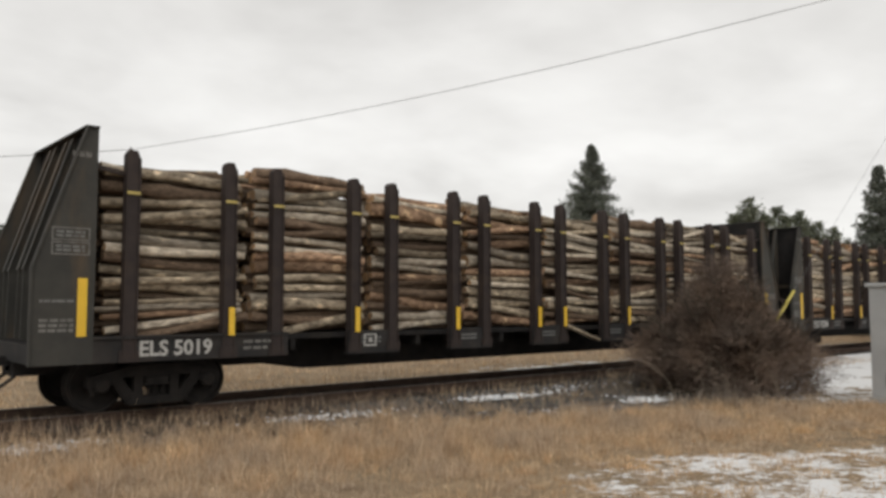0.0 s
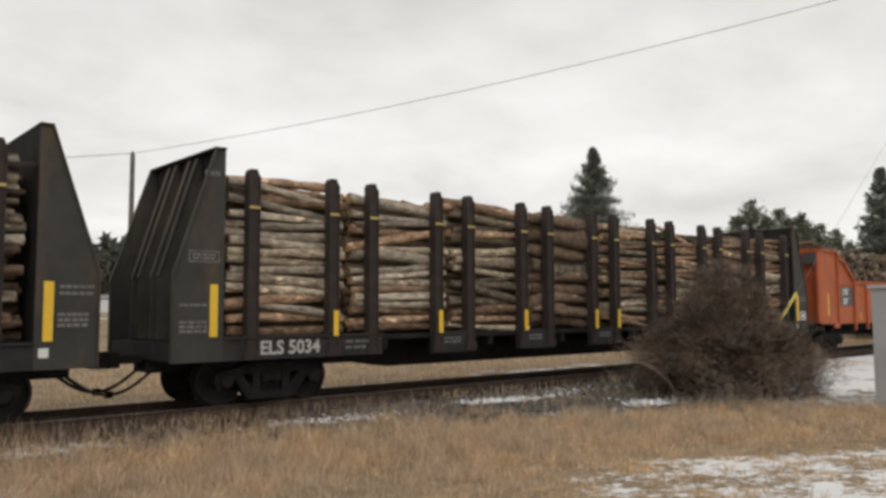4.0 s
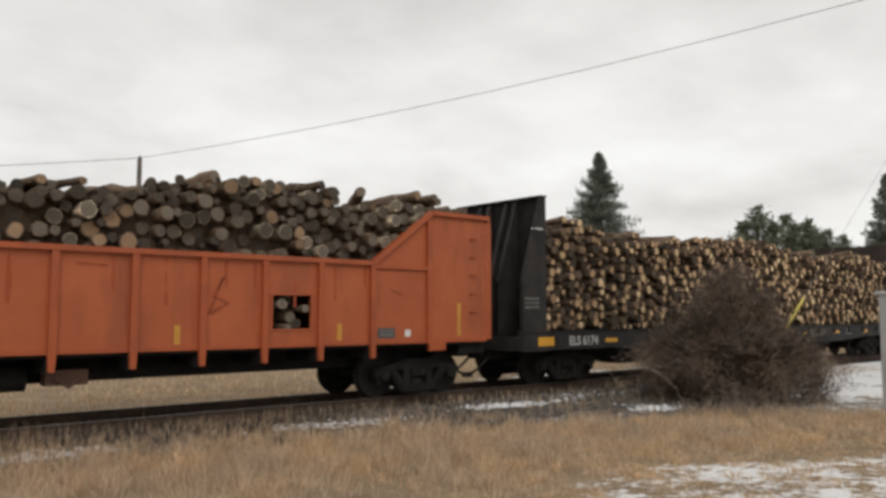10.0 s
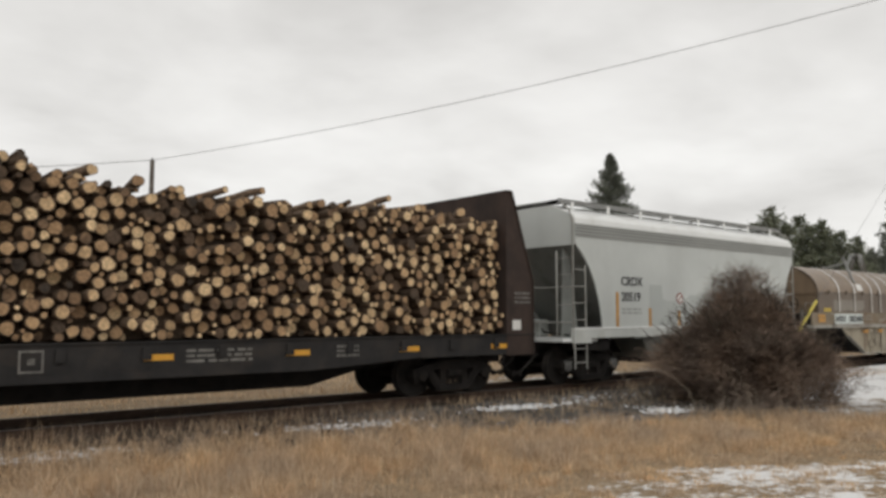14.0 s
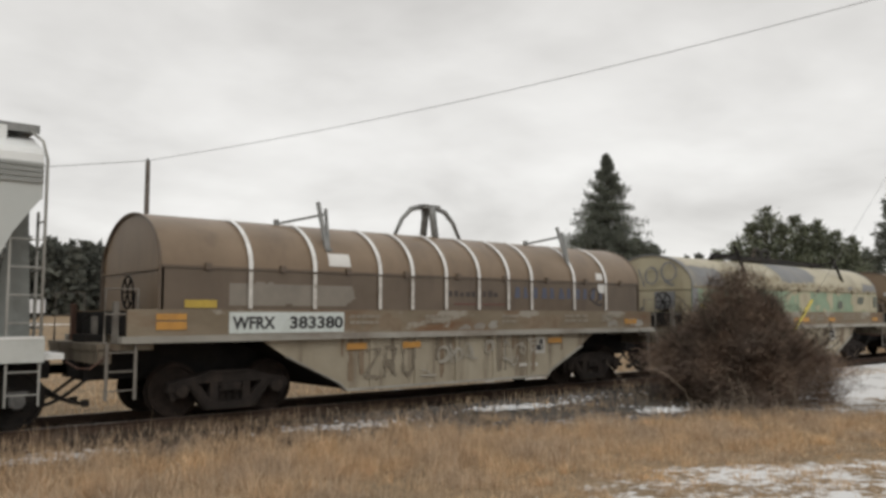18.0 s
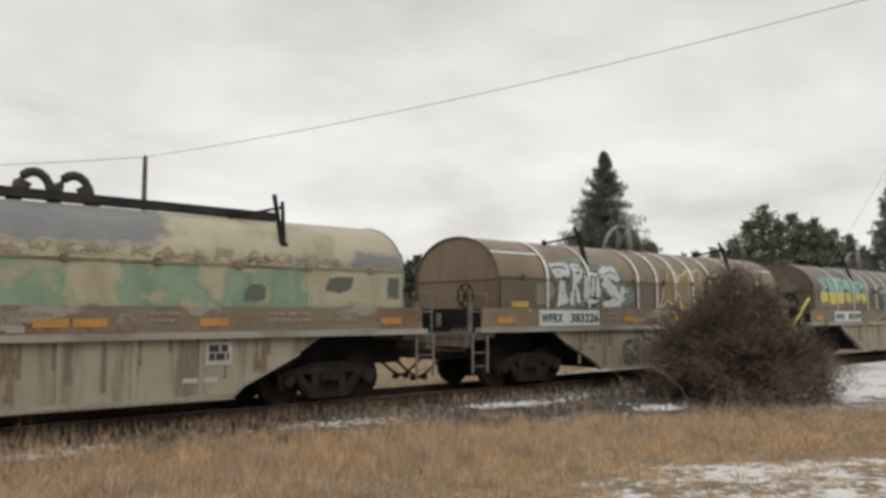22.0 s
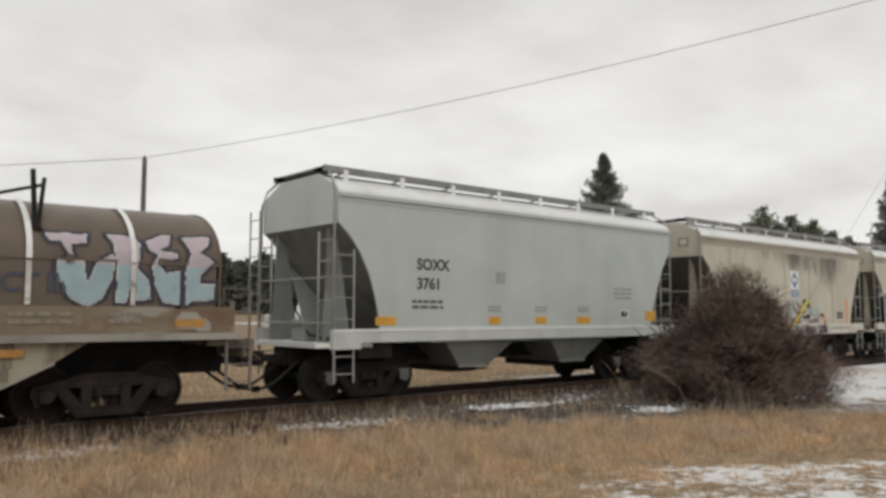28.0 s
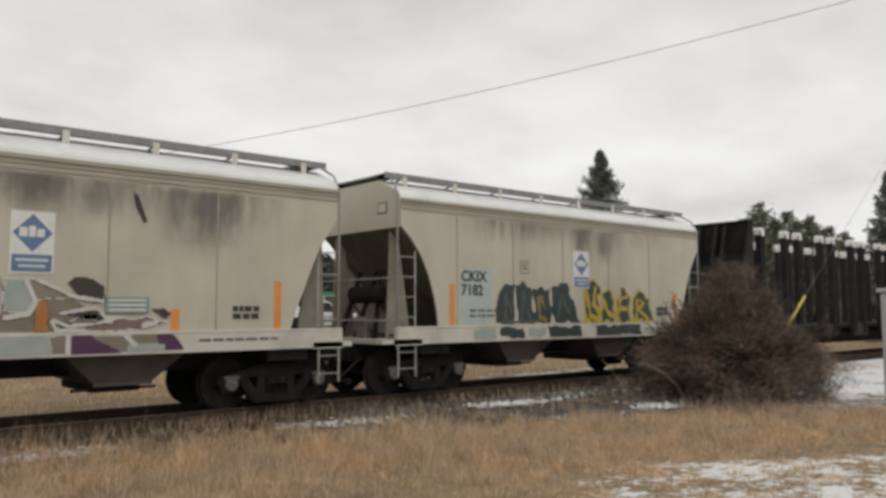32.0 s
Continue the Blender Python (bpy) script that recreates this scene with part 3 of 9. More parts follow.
def hood_side(off):
    def f(x, h):
        y, z = hood_profile(h, off)
        return (x, y, z)
    return f


def seg_dist(px, pz, a, b):
    ax, az, bx, bz = *a, *b
    dx, dz = bx - ax, bz - az
    t = 0 if dx == dz == 0 else max(0, min(1, ((px - ax) * dx + (pz - az) * dz) / (dx * dx + dz * dz)))
    return math.hypot(px - ax - t * dx, pz - az - t * dz)


def spray(name, parent, side, strokes, layers, cell=0.035, label="", wobble=0.02):
    """Sprayed shapes: every cell within a layer's reach of a stroke takes that layer's paint. strokes: lists of (x, h); layers: (reach, material, h range)."""
    xs = [p[0] for s in strokes for p in s]
    hs = [p[1] for s in strokes for p in s]
    reach = max(l[0] for l in layers)
    mats = []
    for l in layers:
        if l[1] not in mats:
            mats.append(l[1])
    x0, h0 = min(xs) - reach, min(hs) - reach
    nx, nh = int((max(xs) + reach - x0) / cell) + 1, int((max(hs) + reach - h0) / cell) + 1
    v, f, mi, ids = [], [], [], {}

    def vid(i, j):
        if (i, j) not in ids:
            ids[(i, j)] = len(v)
            v.append(side(x0 + i * cell, h0 + j * cell))
        return ids[(i, j)]
    segs = [(a, b) for s in strokes for a, b in zip(s, s[1:])]
    for i in range(nx):
        for j in range(nh):
            x, h = x0 + (i + 0.5) * cell, h0 + (j + 0.5) * cell
            near = [sg for sg in segs if min(sg[0][0], sg[1][0]) - reach <= x <= max(sg[0][0], sg[1][0]) + reach and min(sg[0][1], sg[1][1]) - reach <= h <= max(sg[0][1], sg[1][1]) + reach]
            if not near:
                continue
            d = min(seg_dist(x, h, a, b) for a, b in near) + wobble * noise.noise((x * 5, h * 5, 1.7))
            for rch, mat, lo, hi in layers:
                if d < rch and lo <= h <= hi:
                    f.append((vid(i, j), vid(i + 1, j), vid(i + 1, j + 1), vid(i, j + 1)))
                    mi.append(mats.index(mat))
                    break
    me = bpy.data.meshes.new(name)
    me.from_pydata(v, [], f)
    for m in mats:
        me.materials.append(m)
    me.polygons.foreach_set("material_index", mi)
    me.update()
    ob = new(name, me)
    ob.parent = parent
    if label:
        tagged(ob, label)
    return ob


def inside(px, pz, poly):
    """Is the point within the closed outline?"""
    hit, n = False, len(poly)
    for i in range(n):
        (ax, az), (bx, bz) = poly[i], poly[(i + 1) % n]
        if (az > pz) != (bz > pz) and px < (bx - ax) * (pz - az) / (bz - az) + ax:
            hit = not hit
    return hit


def block(name, parent, side, polys, layers, cell=0.03, label="", wobble=0.03, fade=0.0):
    """Filled graffiti letters: one object a letter, in bands by the distance from the outline (below 0 is inside)."""
    rng = random.Random(len(polys) + 7)
    for q_i, poly in enumerate(polys):
        xs, hs = [p[0] for p in poly], [p[1] for p in poly]
        reach = layers[-1][0]
        x0, h0 = min(xs) - reach, min(hs) - reach
        nx, nh = int((max(xs) + reach - x0) / cell) + 1, int((max(hs) + reach - h0) / cell) + 1
        edges = list(zip(poly, poly[1:] + poly[:1]))
        v, f, mi, ids = [], [], [], {}
        mats = [l[1] for l in layers] + [l[2] for l in layers if len(l) > 2]
        for i in range(nx):
            for j in range(nh):
                x, h = x0 + (i + 0.5) * cell, h0 + (j + 0.5) * cell
                d = min(seg_dist(x, h, a, b) for a, b in edges)
                d = (-d if inside(x, h, poly) else d) + wobble * noise.noise((x * 4, h * 4, 3.1))
                if fade and rng.random() > max(0.08, min(0.95, -d / fade)):
                    continue
                for k, l in enumerate(layers):
                    if d < l[0]:
                        q = []
                        for c in ((i, j), (i + 1, j), (i + 1, j + 1), (i, j + 1)):
                            if c not in ids:
                                ids[c] = len(v)
                                p = side(x0 + c[0] * cell, h0 + c[1] * cell)
                                v.append((p[0], p[1] + 0.004 * (k - 1) - 0.0013 * q_i, p[2]))
                            q.append(ids[c])
                        f.append(q)
                        mi.append(len(layers) if len(l) > 2 and h > l[3] else k)
                        break
        me = bpy.data.meshes.new(name)
        me.from_pydata(v, [], f)
        for m in mats:
            me.materials.append(m)
        me.polygons.foreach_set("material_index", mi)
        me.update()
        ob = new(name, me)
        ob.parent = parent
        if label:
            tagged(ob, label)


GLYPHS = {}  # strokes of sprayed letters in a box 1 wide and 1 high
GLYPHS.update({
    "T": [[(0, 1), (1, 0.95)], [(0.5, 0.95), (0.45, 0)]], "R": [[(0.1, 0), (0.1, 1), (0.8, 0.9), (0.7, 0.55), (0.15, 0.5), (0.9, 0)]],
    "U": [[(0.05, 1), (0.1, 0.15), (0.5, 0), (0.85, 0.2), (0.9, 1)]], "S": [[(0.9, 0.9), (0.4, 1), (0.1, 0.7), (0.8, 0.4), (0.6, 0.05), (0, 0.1)]],
    "E": [[(0.9, 1), (0.1, 0.95), (0.15, 0.05), (0.95, 0)], [(0.1, 0.5), (0.8, 0.5)]], "A": [[(0, 0), (0.5, 1), (0.95, 0)], [(0.2, 0.35), (0.8, 0.35)]],
})
GLYPHS.update({
    "I": [[(0.4, 0), (0.5, 1)]], "O": [[(0.5, 1), (0.05, 0.6), (0.15, 0.1), (0.6, 0), (0.95, 0.4), (0.85, 0.85), (0.5, 1)]],
    "N": [[(0.05, 0), (0.1, 1), (0.85, 0.05), (0.9, 1)]], "K": [[(0.1, 0), (0.1, 1)], [(0.9, 1), (0.15, 0.5), (0.95, 0)]], "G": [[(0.9, 0.85), (0.4, 1), (0.05, 0.5), (0.4, 0), (0.9, 0.15), (0.9, 0.5), (0.6, 0.45)]],
    "J": [[(0.2, 0.95), (0.9, 1), (0.75, 0.2), (0.4, 0), (0.05, 0.25)]], "B": [[(0.1, 0), (0.1, 1), (0.75, 0.85), (0.7, 0.55), (0.15, 0.5), (0.85, 0.4), (0.8, 0.05), (0.1, 0)]],
})
GLYPHS.update({
    "C": [[(0.9, 0.85), (0.4, 1), (0.05, 0.5), (0.4, 0), (0.9, 0.15)]], "Y": [[(0, 1), (0.5, 0.5), (0.5, 0)], [(1, 1), (0.5, 0.5)]], "Z": [[(0.05, 0.95), (0.95, 1), (0.05, 0.05), (1, 0)]],
    "M": [[(0, 0), (0.1, 1), (0.5, 0.4), (0.9, 1), (1, 0)]], "P": [[(0.1, 0), (0.1, 1), (0.85, 0.85), (0.75, 0.5), (0.15, 0.45)]], "W": [[(0, 1), (0.2, 0), (0.5, 0.6), (0.8, 0), (1, 1)]],
})


def scrawled(name, parent, side, words, layers, cell, label, wobble, x, h, wide, high, gap=0.25, seed=1):
    """A sprayed word, one part a letter."""
    rng = random.Random(seed)
    for i, ch in enumerate(words):
        ox, oh, k = x + i * (wide + gap), h + rng.uniform(-0.08, 0.08) * high, rng.uniform(0.88, 1.12)
        strokes = [[(ox + wide * (p[0] + 0.12 * (p[1] - 0.5)), oh + high * k * p[1]) for p in s] for s in GLYPHS[ch]]
        spray(name, parent, side, strokes, layers, cell, label, wobble)


def film(name, c, most=0.75, run=5.0, fall=1.0):
    """Thin dirt on paint: densest at the top of its patch, thinning to its edges, in uneven runs."""
    if name in MATS:
        return MATS[name]
    m = bpy.data.materials.new(name)
    m.use_nodes = True
    nt = m.node_tree
    b, out = nt.nodes["Principled BSDF"], nt.nodes["Material Output"]
    b.inputs["Base Color"].default_value, b.inputs["Roughness"].default_value = (*c, 1), 0.75
    b.inputs["Specular IOR Level"].default_value = 0.2
    co = node(nt, "TexCoord")
    sep = node(nt, "SeparateXYZ")
    link(nt, co.outputs["Generated"], sep.inputs[0])
    ramps = []
    for src, lo, hi in ((0, 0.0, 0.30), (0, 1.0, 0.70), (2, 0.0, fall), (2, 1.0, 0.90)):
        r = node(nt, "MapRange")
        r.interpolation_type = "SMOOTHSTEP"
        r.inputs["From Min"].default_value, r.inputs["From Max"].default_value = lo, hi
        link(nt, sep.outputs[src], r.inputs[0])
        ramps.append(r.outputs[0])
    mp = node(nt, "Mapping")
    mp.inputs["Scale"].default_value = (run, run, 0.9)
    link(nt, co.outputs["Object"], mp.inputs["Vector"])
    n1 = node(nt, "TexNoise", Scale=1.0, Detail=5.0, Roughness=0.55)
    link(nt, mp.outputs[0], n1.inputs["Vector"])
    r = node(nt, "MapRange")
    r.inputs["From Min"].default_value, r.inputs["From Max"].default_value = 0.33, 0.62
    r.inputs["To Max"].default_value = most
    link(nt, n1.outputs[0], r.inputs[0])
    fac = r.outputs[0]
    for q in ramps:
        mul = node(nt, "Math")
        mul.operation = "MULTIPLY"
        link(nt, fac, mul.inputs[0])
        link(nt, q, mul.inputs[1])
        fac = mul.outputs[0]
    tr, mx = node(nt, "BsdfTransparent"), node(nt, "MixShader")
    link(nt, fac, mx.inputs[0])
    link(nt, tr.outputs[0], mx.inputs[1])
    link(nt, b.outputs[0], mx.inputs[2])
    link(nt, mx.outputs[0], out.inputs["Surface"])
    MATS[name] = m
    return m


def smear(car, x0, x1, z0, z1, y, mat, label):
    """A soft stain on a flat side."""
    bm = B()
    bm.faces.new([bm.verts.new(p) for p in ((x0, y, z0), (x1, y, z0), (x1, y, z1), (x0, y, z1))])
    return part("stain", bm, mat, car, label)


def paint(name, c, rough=0.5):
    return surface(name, tuple(0.86 * q for q in c), c, 3.0, rough, 0, tuple(0.6 * q for q in c), 2.0, 0.5, 0.0)


# ---- stake flat cars with lengthwise logs ----
BARKS = dict(grey=[log_mesh(10 + i, bark_grey, cut_brown) for i in range(4)], dark=[log_mesh(20 + i, bark_dark, cut_brown) for i in range(3)], old=[log_mesh(50 + i, bark_dark, cut_old, bend=0.6) for i in range(4)], oldgrey=[log_mesh(60 + i, bark_grey, cut_old, bend=0.6) for i in range(2)],
             mix=[log_mesh(70 + i, bark_dark, end_log, bend=0.6) for i in range(5)], red=[log_mesh(30 + i, bark_red, cut_pale) for i in range(4)], birch=[log_mesh(40 + i, bark_birch, cut_pale) for i in range(3)])
PITCH = 2.64
PAIRS = [PITCH * k for k in range(-3, 4)]
STAKES = [-10.07] + [p + d for p in PAIRS for d in (-0.465, 0.465)] + [10.07]


def stake_mesh(top, paint_mat):
    bm = B()
    prism(bm, [(-0.10, 0.84), (0.10, 0.84), (0.10, top - 0.10), (0.06, top), (-0.06, top), (-0.10, top - 0.06)], -1.50, -1.32)
    for s in (-1, 1):
        box(bm, s * 0.10 - 0.012, s * 0.10 + 0.012, -1.53, -1.50, 0.90, top - 0.12)
    box(bm, -0.16, 0.16, -1.515, -1.49, 0.84, 1.02)
    return mesh_of("stake", bm, paint_mat)


dim_white = surface("worn_white_letters", (0.36, 0.35, 0.33), (0.52, 0.51, 0.48), 7.0, 0.7, 0, (0.12, 0.11, 0.10), 5.0, 0.7, 0.0)
faint_mark = surface("faint_stencil", (0.13, 0.13, 0.125), (0.20, 0.198, 0.19), 9.0, 0.7, 0, (0.05, 0.05, 0.05), 6.0, 0.7, 0.0)
rust_dark = surface("dark_rust_paint", (0.036, 0.027, 0.023), (0.062, 0.042, 0.035), 2.0, 0.8, 0, (0.018, 0.016, 0.015), 1.3, 0.8, 0.15)


def bulkhead(car, out, top, paint_mat, inner=10.62, outer=11.52, knee=2.3, ribs=(-0.62, -0.30, 0.30, 0.62)):
    """The end wall of a flat car: plate, side gussets, tapered ribs and a top cap."""
    o = out
    bm = B()
    box(bm, min(o * inner, o * (inner + 0.06)), max(o * inner, o * (inner + 0.06)), -1.46, 1.46, 1.15, top)
    wall = part("bulkhead_wall", bm, under_black if paint_mat is not rust_dark else rust_dark, car)
    for y in (-1, 1):
        bm = B()
        pts = [(o * inner, 0.84), (o * outer, 0.84), (o * outer, knee), (o * (inner + 0.17), top), (o * inner, top)]
        prism(bm, pts, y * 1.50 if y < 0 else 1.46, -1.46 if y < 0 else 1.50)
        g = part("gusset", bm, paint_mat, car)
        bm = B()
        for a, b in zip(pts[1:4], pts[2:5]):
            bar(bm, (a[0], y * 1.49, a[1]), (b[0], y * 1.49, b[1]), 0.025, 0.10)
        part("flange", bm, paint_mat, g)
    for y in ribs:
        bm = B()
        prism(bm, [(o * (inner + 0.06), 1.2), (o * (outer - 0.08), 1.2), (o * (outer - 0.10), knee), (o * (inner + 0.15), top - 0.05), (o * (inner + 0.06), top - 0.05)], y - 0.02, y + 0.02)
        bar(bm, (o * (outer - 0.09), y, knee), (o * (inner + 0.14), y, top - 0.05), 0.02, 0.12)
        part("rib", bm, paint_mat, car)
    bm = B()
    box(bm, min(o * (inner - 0.01), o * (inner + 0.19)), max(o * (inner - 0.01), o * (inner + 0.19)), -1.51, 1.51, top, top + 0.03)
    part("cap", bm, paint_mat, car)
    part("crossbar", box(B(), min(o * (inner + 0.06), o * (inner + 0.12)), max(o * (inner + 0.06), o * (inner + 0.12)), -1.46, 1.46, 2.35, 2.47), paint_mat, car)
    return wall


deep_black = surface("deep_black_paint", (0.011, 0.0105, 0.0105), (0.021, 0.0195, 0.019), 2.0, 0.7, 0, (0.045, 0.037, 0.03), 1.6, 0.5, 0.15)


def framed(car, x0, x1, z0, z1):
    """A worn white-edged stencil panel with two unreadable rows."""
    bm = B()
    for a in ((x0, x1, z1 - 0.02, z1), (x0, x1, z0, z0 + 0.02), (x0, x0 + 0.02, z0 + 0.02, z1 - 0.02), (x1 - 0.02, x1, z0 + 0.02, z1 - 0.02)):
        box(bm, a[0], a[1], -1.510, -1.503, a[2], a[3])
    part("stencil_frame", bm, dim_mark, car, "worn pale stencil frame")
    bars("stencil", faint_mark, car, x0 + 0.06, z1 - 0.09, x1 - x0 - 0.12, 2, 0.04, -1.506, 1.5)


def stake_car(s, label, top=4.22, wall_top=4.5, white=0.0, stakes_paint=None, letters=None, panels=(2.72, 2.50), square=False):
    car = car_thing("stake_flatcar", label, "flatcar", s)
    sp = stakes_paint or stake_paint
    bm = B()
    box(bm, -11.45, 11.45, -0.36, 0.36, 0.62, 1.12)
    prism(bm, [(-7.4, 0.66), (-6.2, 0.48), (6.2, 0.48), (7.4, 0.66)], -0.30, 0.30)
    for x in [p * 0.5 for p in range(-20, 21)]:
        if abs(x) % 1.32 < 0.5:
            box(bm, x - 0.05, x + 0.05, -1.3, 1.3, 0.92, 1.12)
    part("centre_sill", bm, under_black, car)
    part("deck", box(B(), -10.6, 10.6, -1.32, 1.32, 1.12, 1.22), under_black, car)
    for o in (-1, 1):
        for y in (-1, 1):
            bm = box(B(), min(o * 7.22, o * 10.62), max(o * 7.22, o * 10.62), min(y * 1.49, y * 1.40), max(y * 1.49, y * 1.40), 0.84, 1.24)
            box(bm, min(o * 7.22, o * 10.62), max(o * 7.22, o * 10.62), min(y * 1.53, y * 1.36), max(y * 1.53, y * 1.36), 1.21, 1.255)
            part("side_sill", bm, black_paint, car)
        bulkhead(car, o, wall_top, bulk_paint if not white else deep_black)
        truck(car, o * 9.45)
        coupler(car, o * 11.45, o)
        bm = B()
        box(bm, min(o * 10.7, o * 11.5), max(o * 10.7, o * 11.5), -1.46, 1.46, 0.86, 1.16)
        part("end_sill", bm, black_paint, car)
    for p in PAIRS[1:-1]:
        for y in (-1, 1):
            bm = box(B(), p - 0.60, p + 0.60, min(y * 1.48, y * 1.42), max(y * 1.48, y * 1.42), 0.80, 1.25)
            box(bm, p - 0.62, p + 0.62, min(y * 1.50, y * 1.36), max(y * 1.50, y * 1.36), 0.80, 0.84)
            part("stake_pocket_plate", bm, black_paint, car)
    me = stake_mesh(top, sp)
    tape = mesh_of("reflector", box(B(), -0.055, 0.055, -1.538, -1.531, 1.22, 1.70), yellow_tape)
    band = mesh_of("height_mark", box(B(), -0.105, 0.105, -1.540, -1.531, 3.505, 3.55), surface("worn_yellow_paint", (0.42, 0.33, 0.10), (0.56, 0.45, 0.15), 6.0, 0.6, 0, (0.12, 0.09, 0.05), 4.0, 0.8, 0.0))
    tip = mesh_of("stake_tip", prism(B(), [(-0.105, top - 0.22), (0.105, top - 0.27), (0.105, top - 0.06), (0.055, top + 0.012), (-0.055, top + 0.012), (-0.105, top - 0.05)], -1.545, -1.29), white_mark) if white else None
    for i, x in enumerate(STAKES):
        for y in (-1, 1):
            st = shared("stake", me, car, pose(x, 0, 0, 0, 0, 0 if y < 0 else 180))
            if white:
                shared("stake_tip", tip, st, pose(0, 0, 0), "white-painted stake top")
            elif abs(x) < 10 and (i % 2 == 0) == (x > 0):
                shared("reflector", tape, st, pose(0.04, 0, 0), "upright yellow reflector strip")
            if not white:
                shared("height_mark", band, st, pose(0, 0, 0), "small yellow mark")
    if not white:
        for o in (-1, 1):
            part("reflector", box(B(), o * 10.80 - 0.07, o * 10.80 + 0.07, -1.512, -1.505, 1.26, 2.15), yellow_tape, car, "upright yellow reflector strip")
        for z in panels:
            framed(car, -11.26, -10.71, z, z + 0.20)
        bars("stencil", faint_mark, car, -11.40, 1.78, 0.5, 1, 0.04, -1.505, 2.0)
        bars("stencil", dim_mark, car, -11.40, 1.49, 0.5, 3, 0.045, -1.505, 1.7)
        bars("stencil", dim_mark, car, -11.0, 4.02, 0.28, 1, 0.08, -1.505, 2.0)
        if square:
            bm = B()
            for a in ((10.98, 11.40, 1.56, 1.59), (10.98, 11.40, 1.30, 1.33), (10.98, 11.01, 1.33, 1.56), (11.37, 11.40, 1.33, 1.56), (11.08, 11.18, 1.38, 1.51), (11.22, 11.32, 1.38, 1.51)):
                box(bm, a[0], a[1], -1.509, -1.503, a[2], a[3])
            part("stencil", bm, white_mark, car, "white outlined square stencil")
        else:
            bars("stencil", dim_mark, car, 10.93, 1.63, 0.46, 3, 0.05, -1.505, 1.6)
            bm = B()
            for a in ((8.60, 9.07, 1.21, 1.235), (8.60, 9.07, 0.93, 0.955), (8.60, 8.625, 0.955, 1.21), (9.045, 9.07, 0.955, 1.21), (8.74, 8.80, 1.0, 1.16)):
                box(bm, a[0], a[1], -1.499, -1.491, a[2], a[3])
            part("stencil", bm, dim_white, car, "white outlined square stencil")
        bars("stencil", faint_mark, car, 10.95, 2.05, 0.5, 2, 0.05, -1.505, 2.0)
        # bars that tie the last stakes to the end walls
        for o in (-1, 1):
            for y in (-1, 1):
                part("tie_bar", bar(B(), (o * 10.07, y * 1.36, 3.84), (o * 10.66, y * 1.36, 3.92), 0.07, 0.05), sp, car)
        bars("stencil", dim_mark, car, -8.1, 1.08, 0.75, 2, 0.05, -1.495, 2.2)
        bars("stencil", dim_mark, car, 7.5, 1.10, 1.3, 2, 0.07, -1.495, 2.0)
        for p in PAIRS[1:-1]:
            bars("stencil", faint_mark, car, p - 0.30, 1.08, 0.48, 2, 0.04, -1.485, 1.9)
        part("placard", box(B(), 10.68, 10.82, -1.512, -1.505, 1.02, 1.16), white_mark, car, "white placard")
    if letters:
        lettering("lettering", letters, dim_white, car, -9.92, -1.492, 0.93, 0.235, 0.98, "white painted reporting mark")
    return car


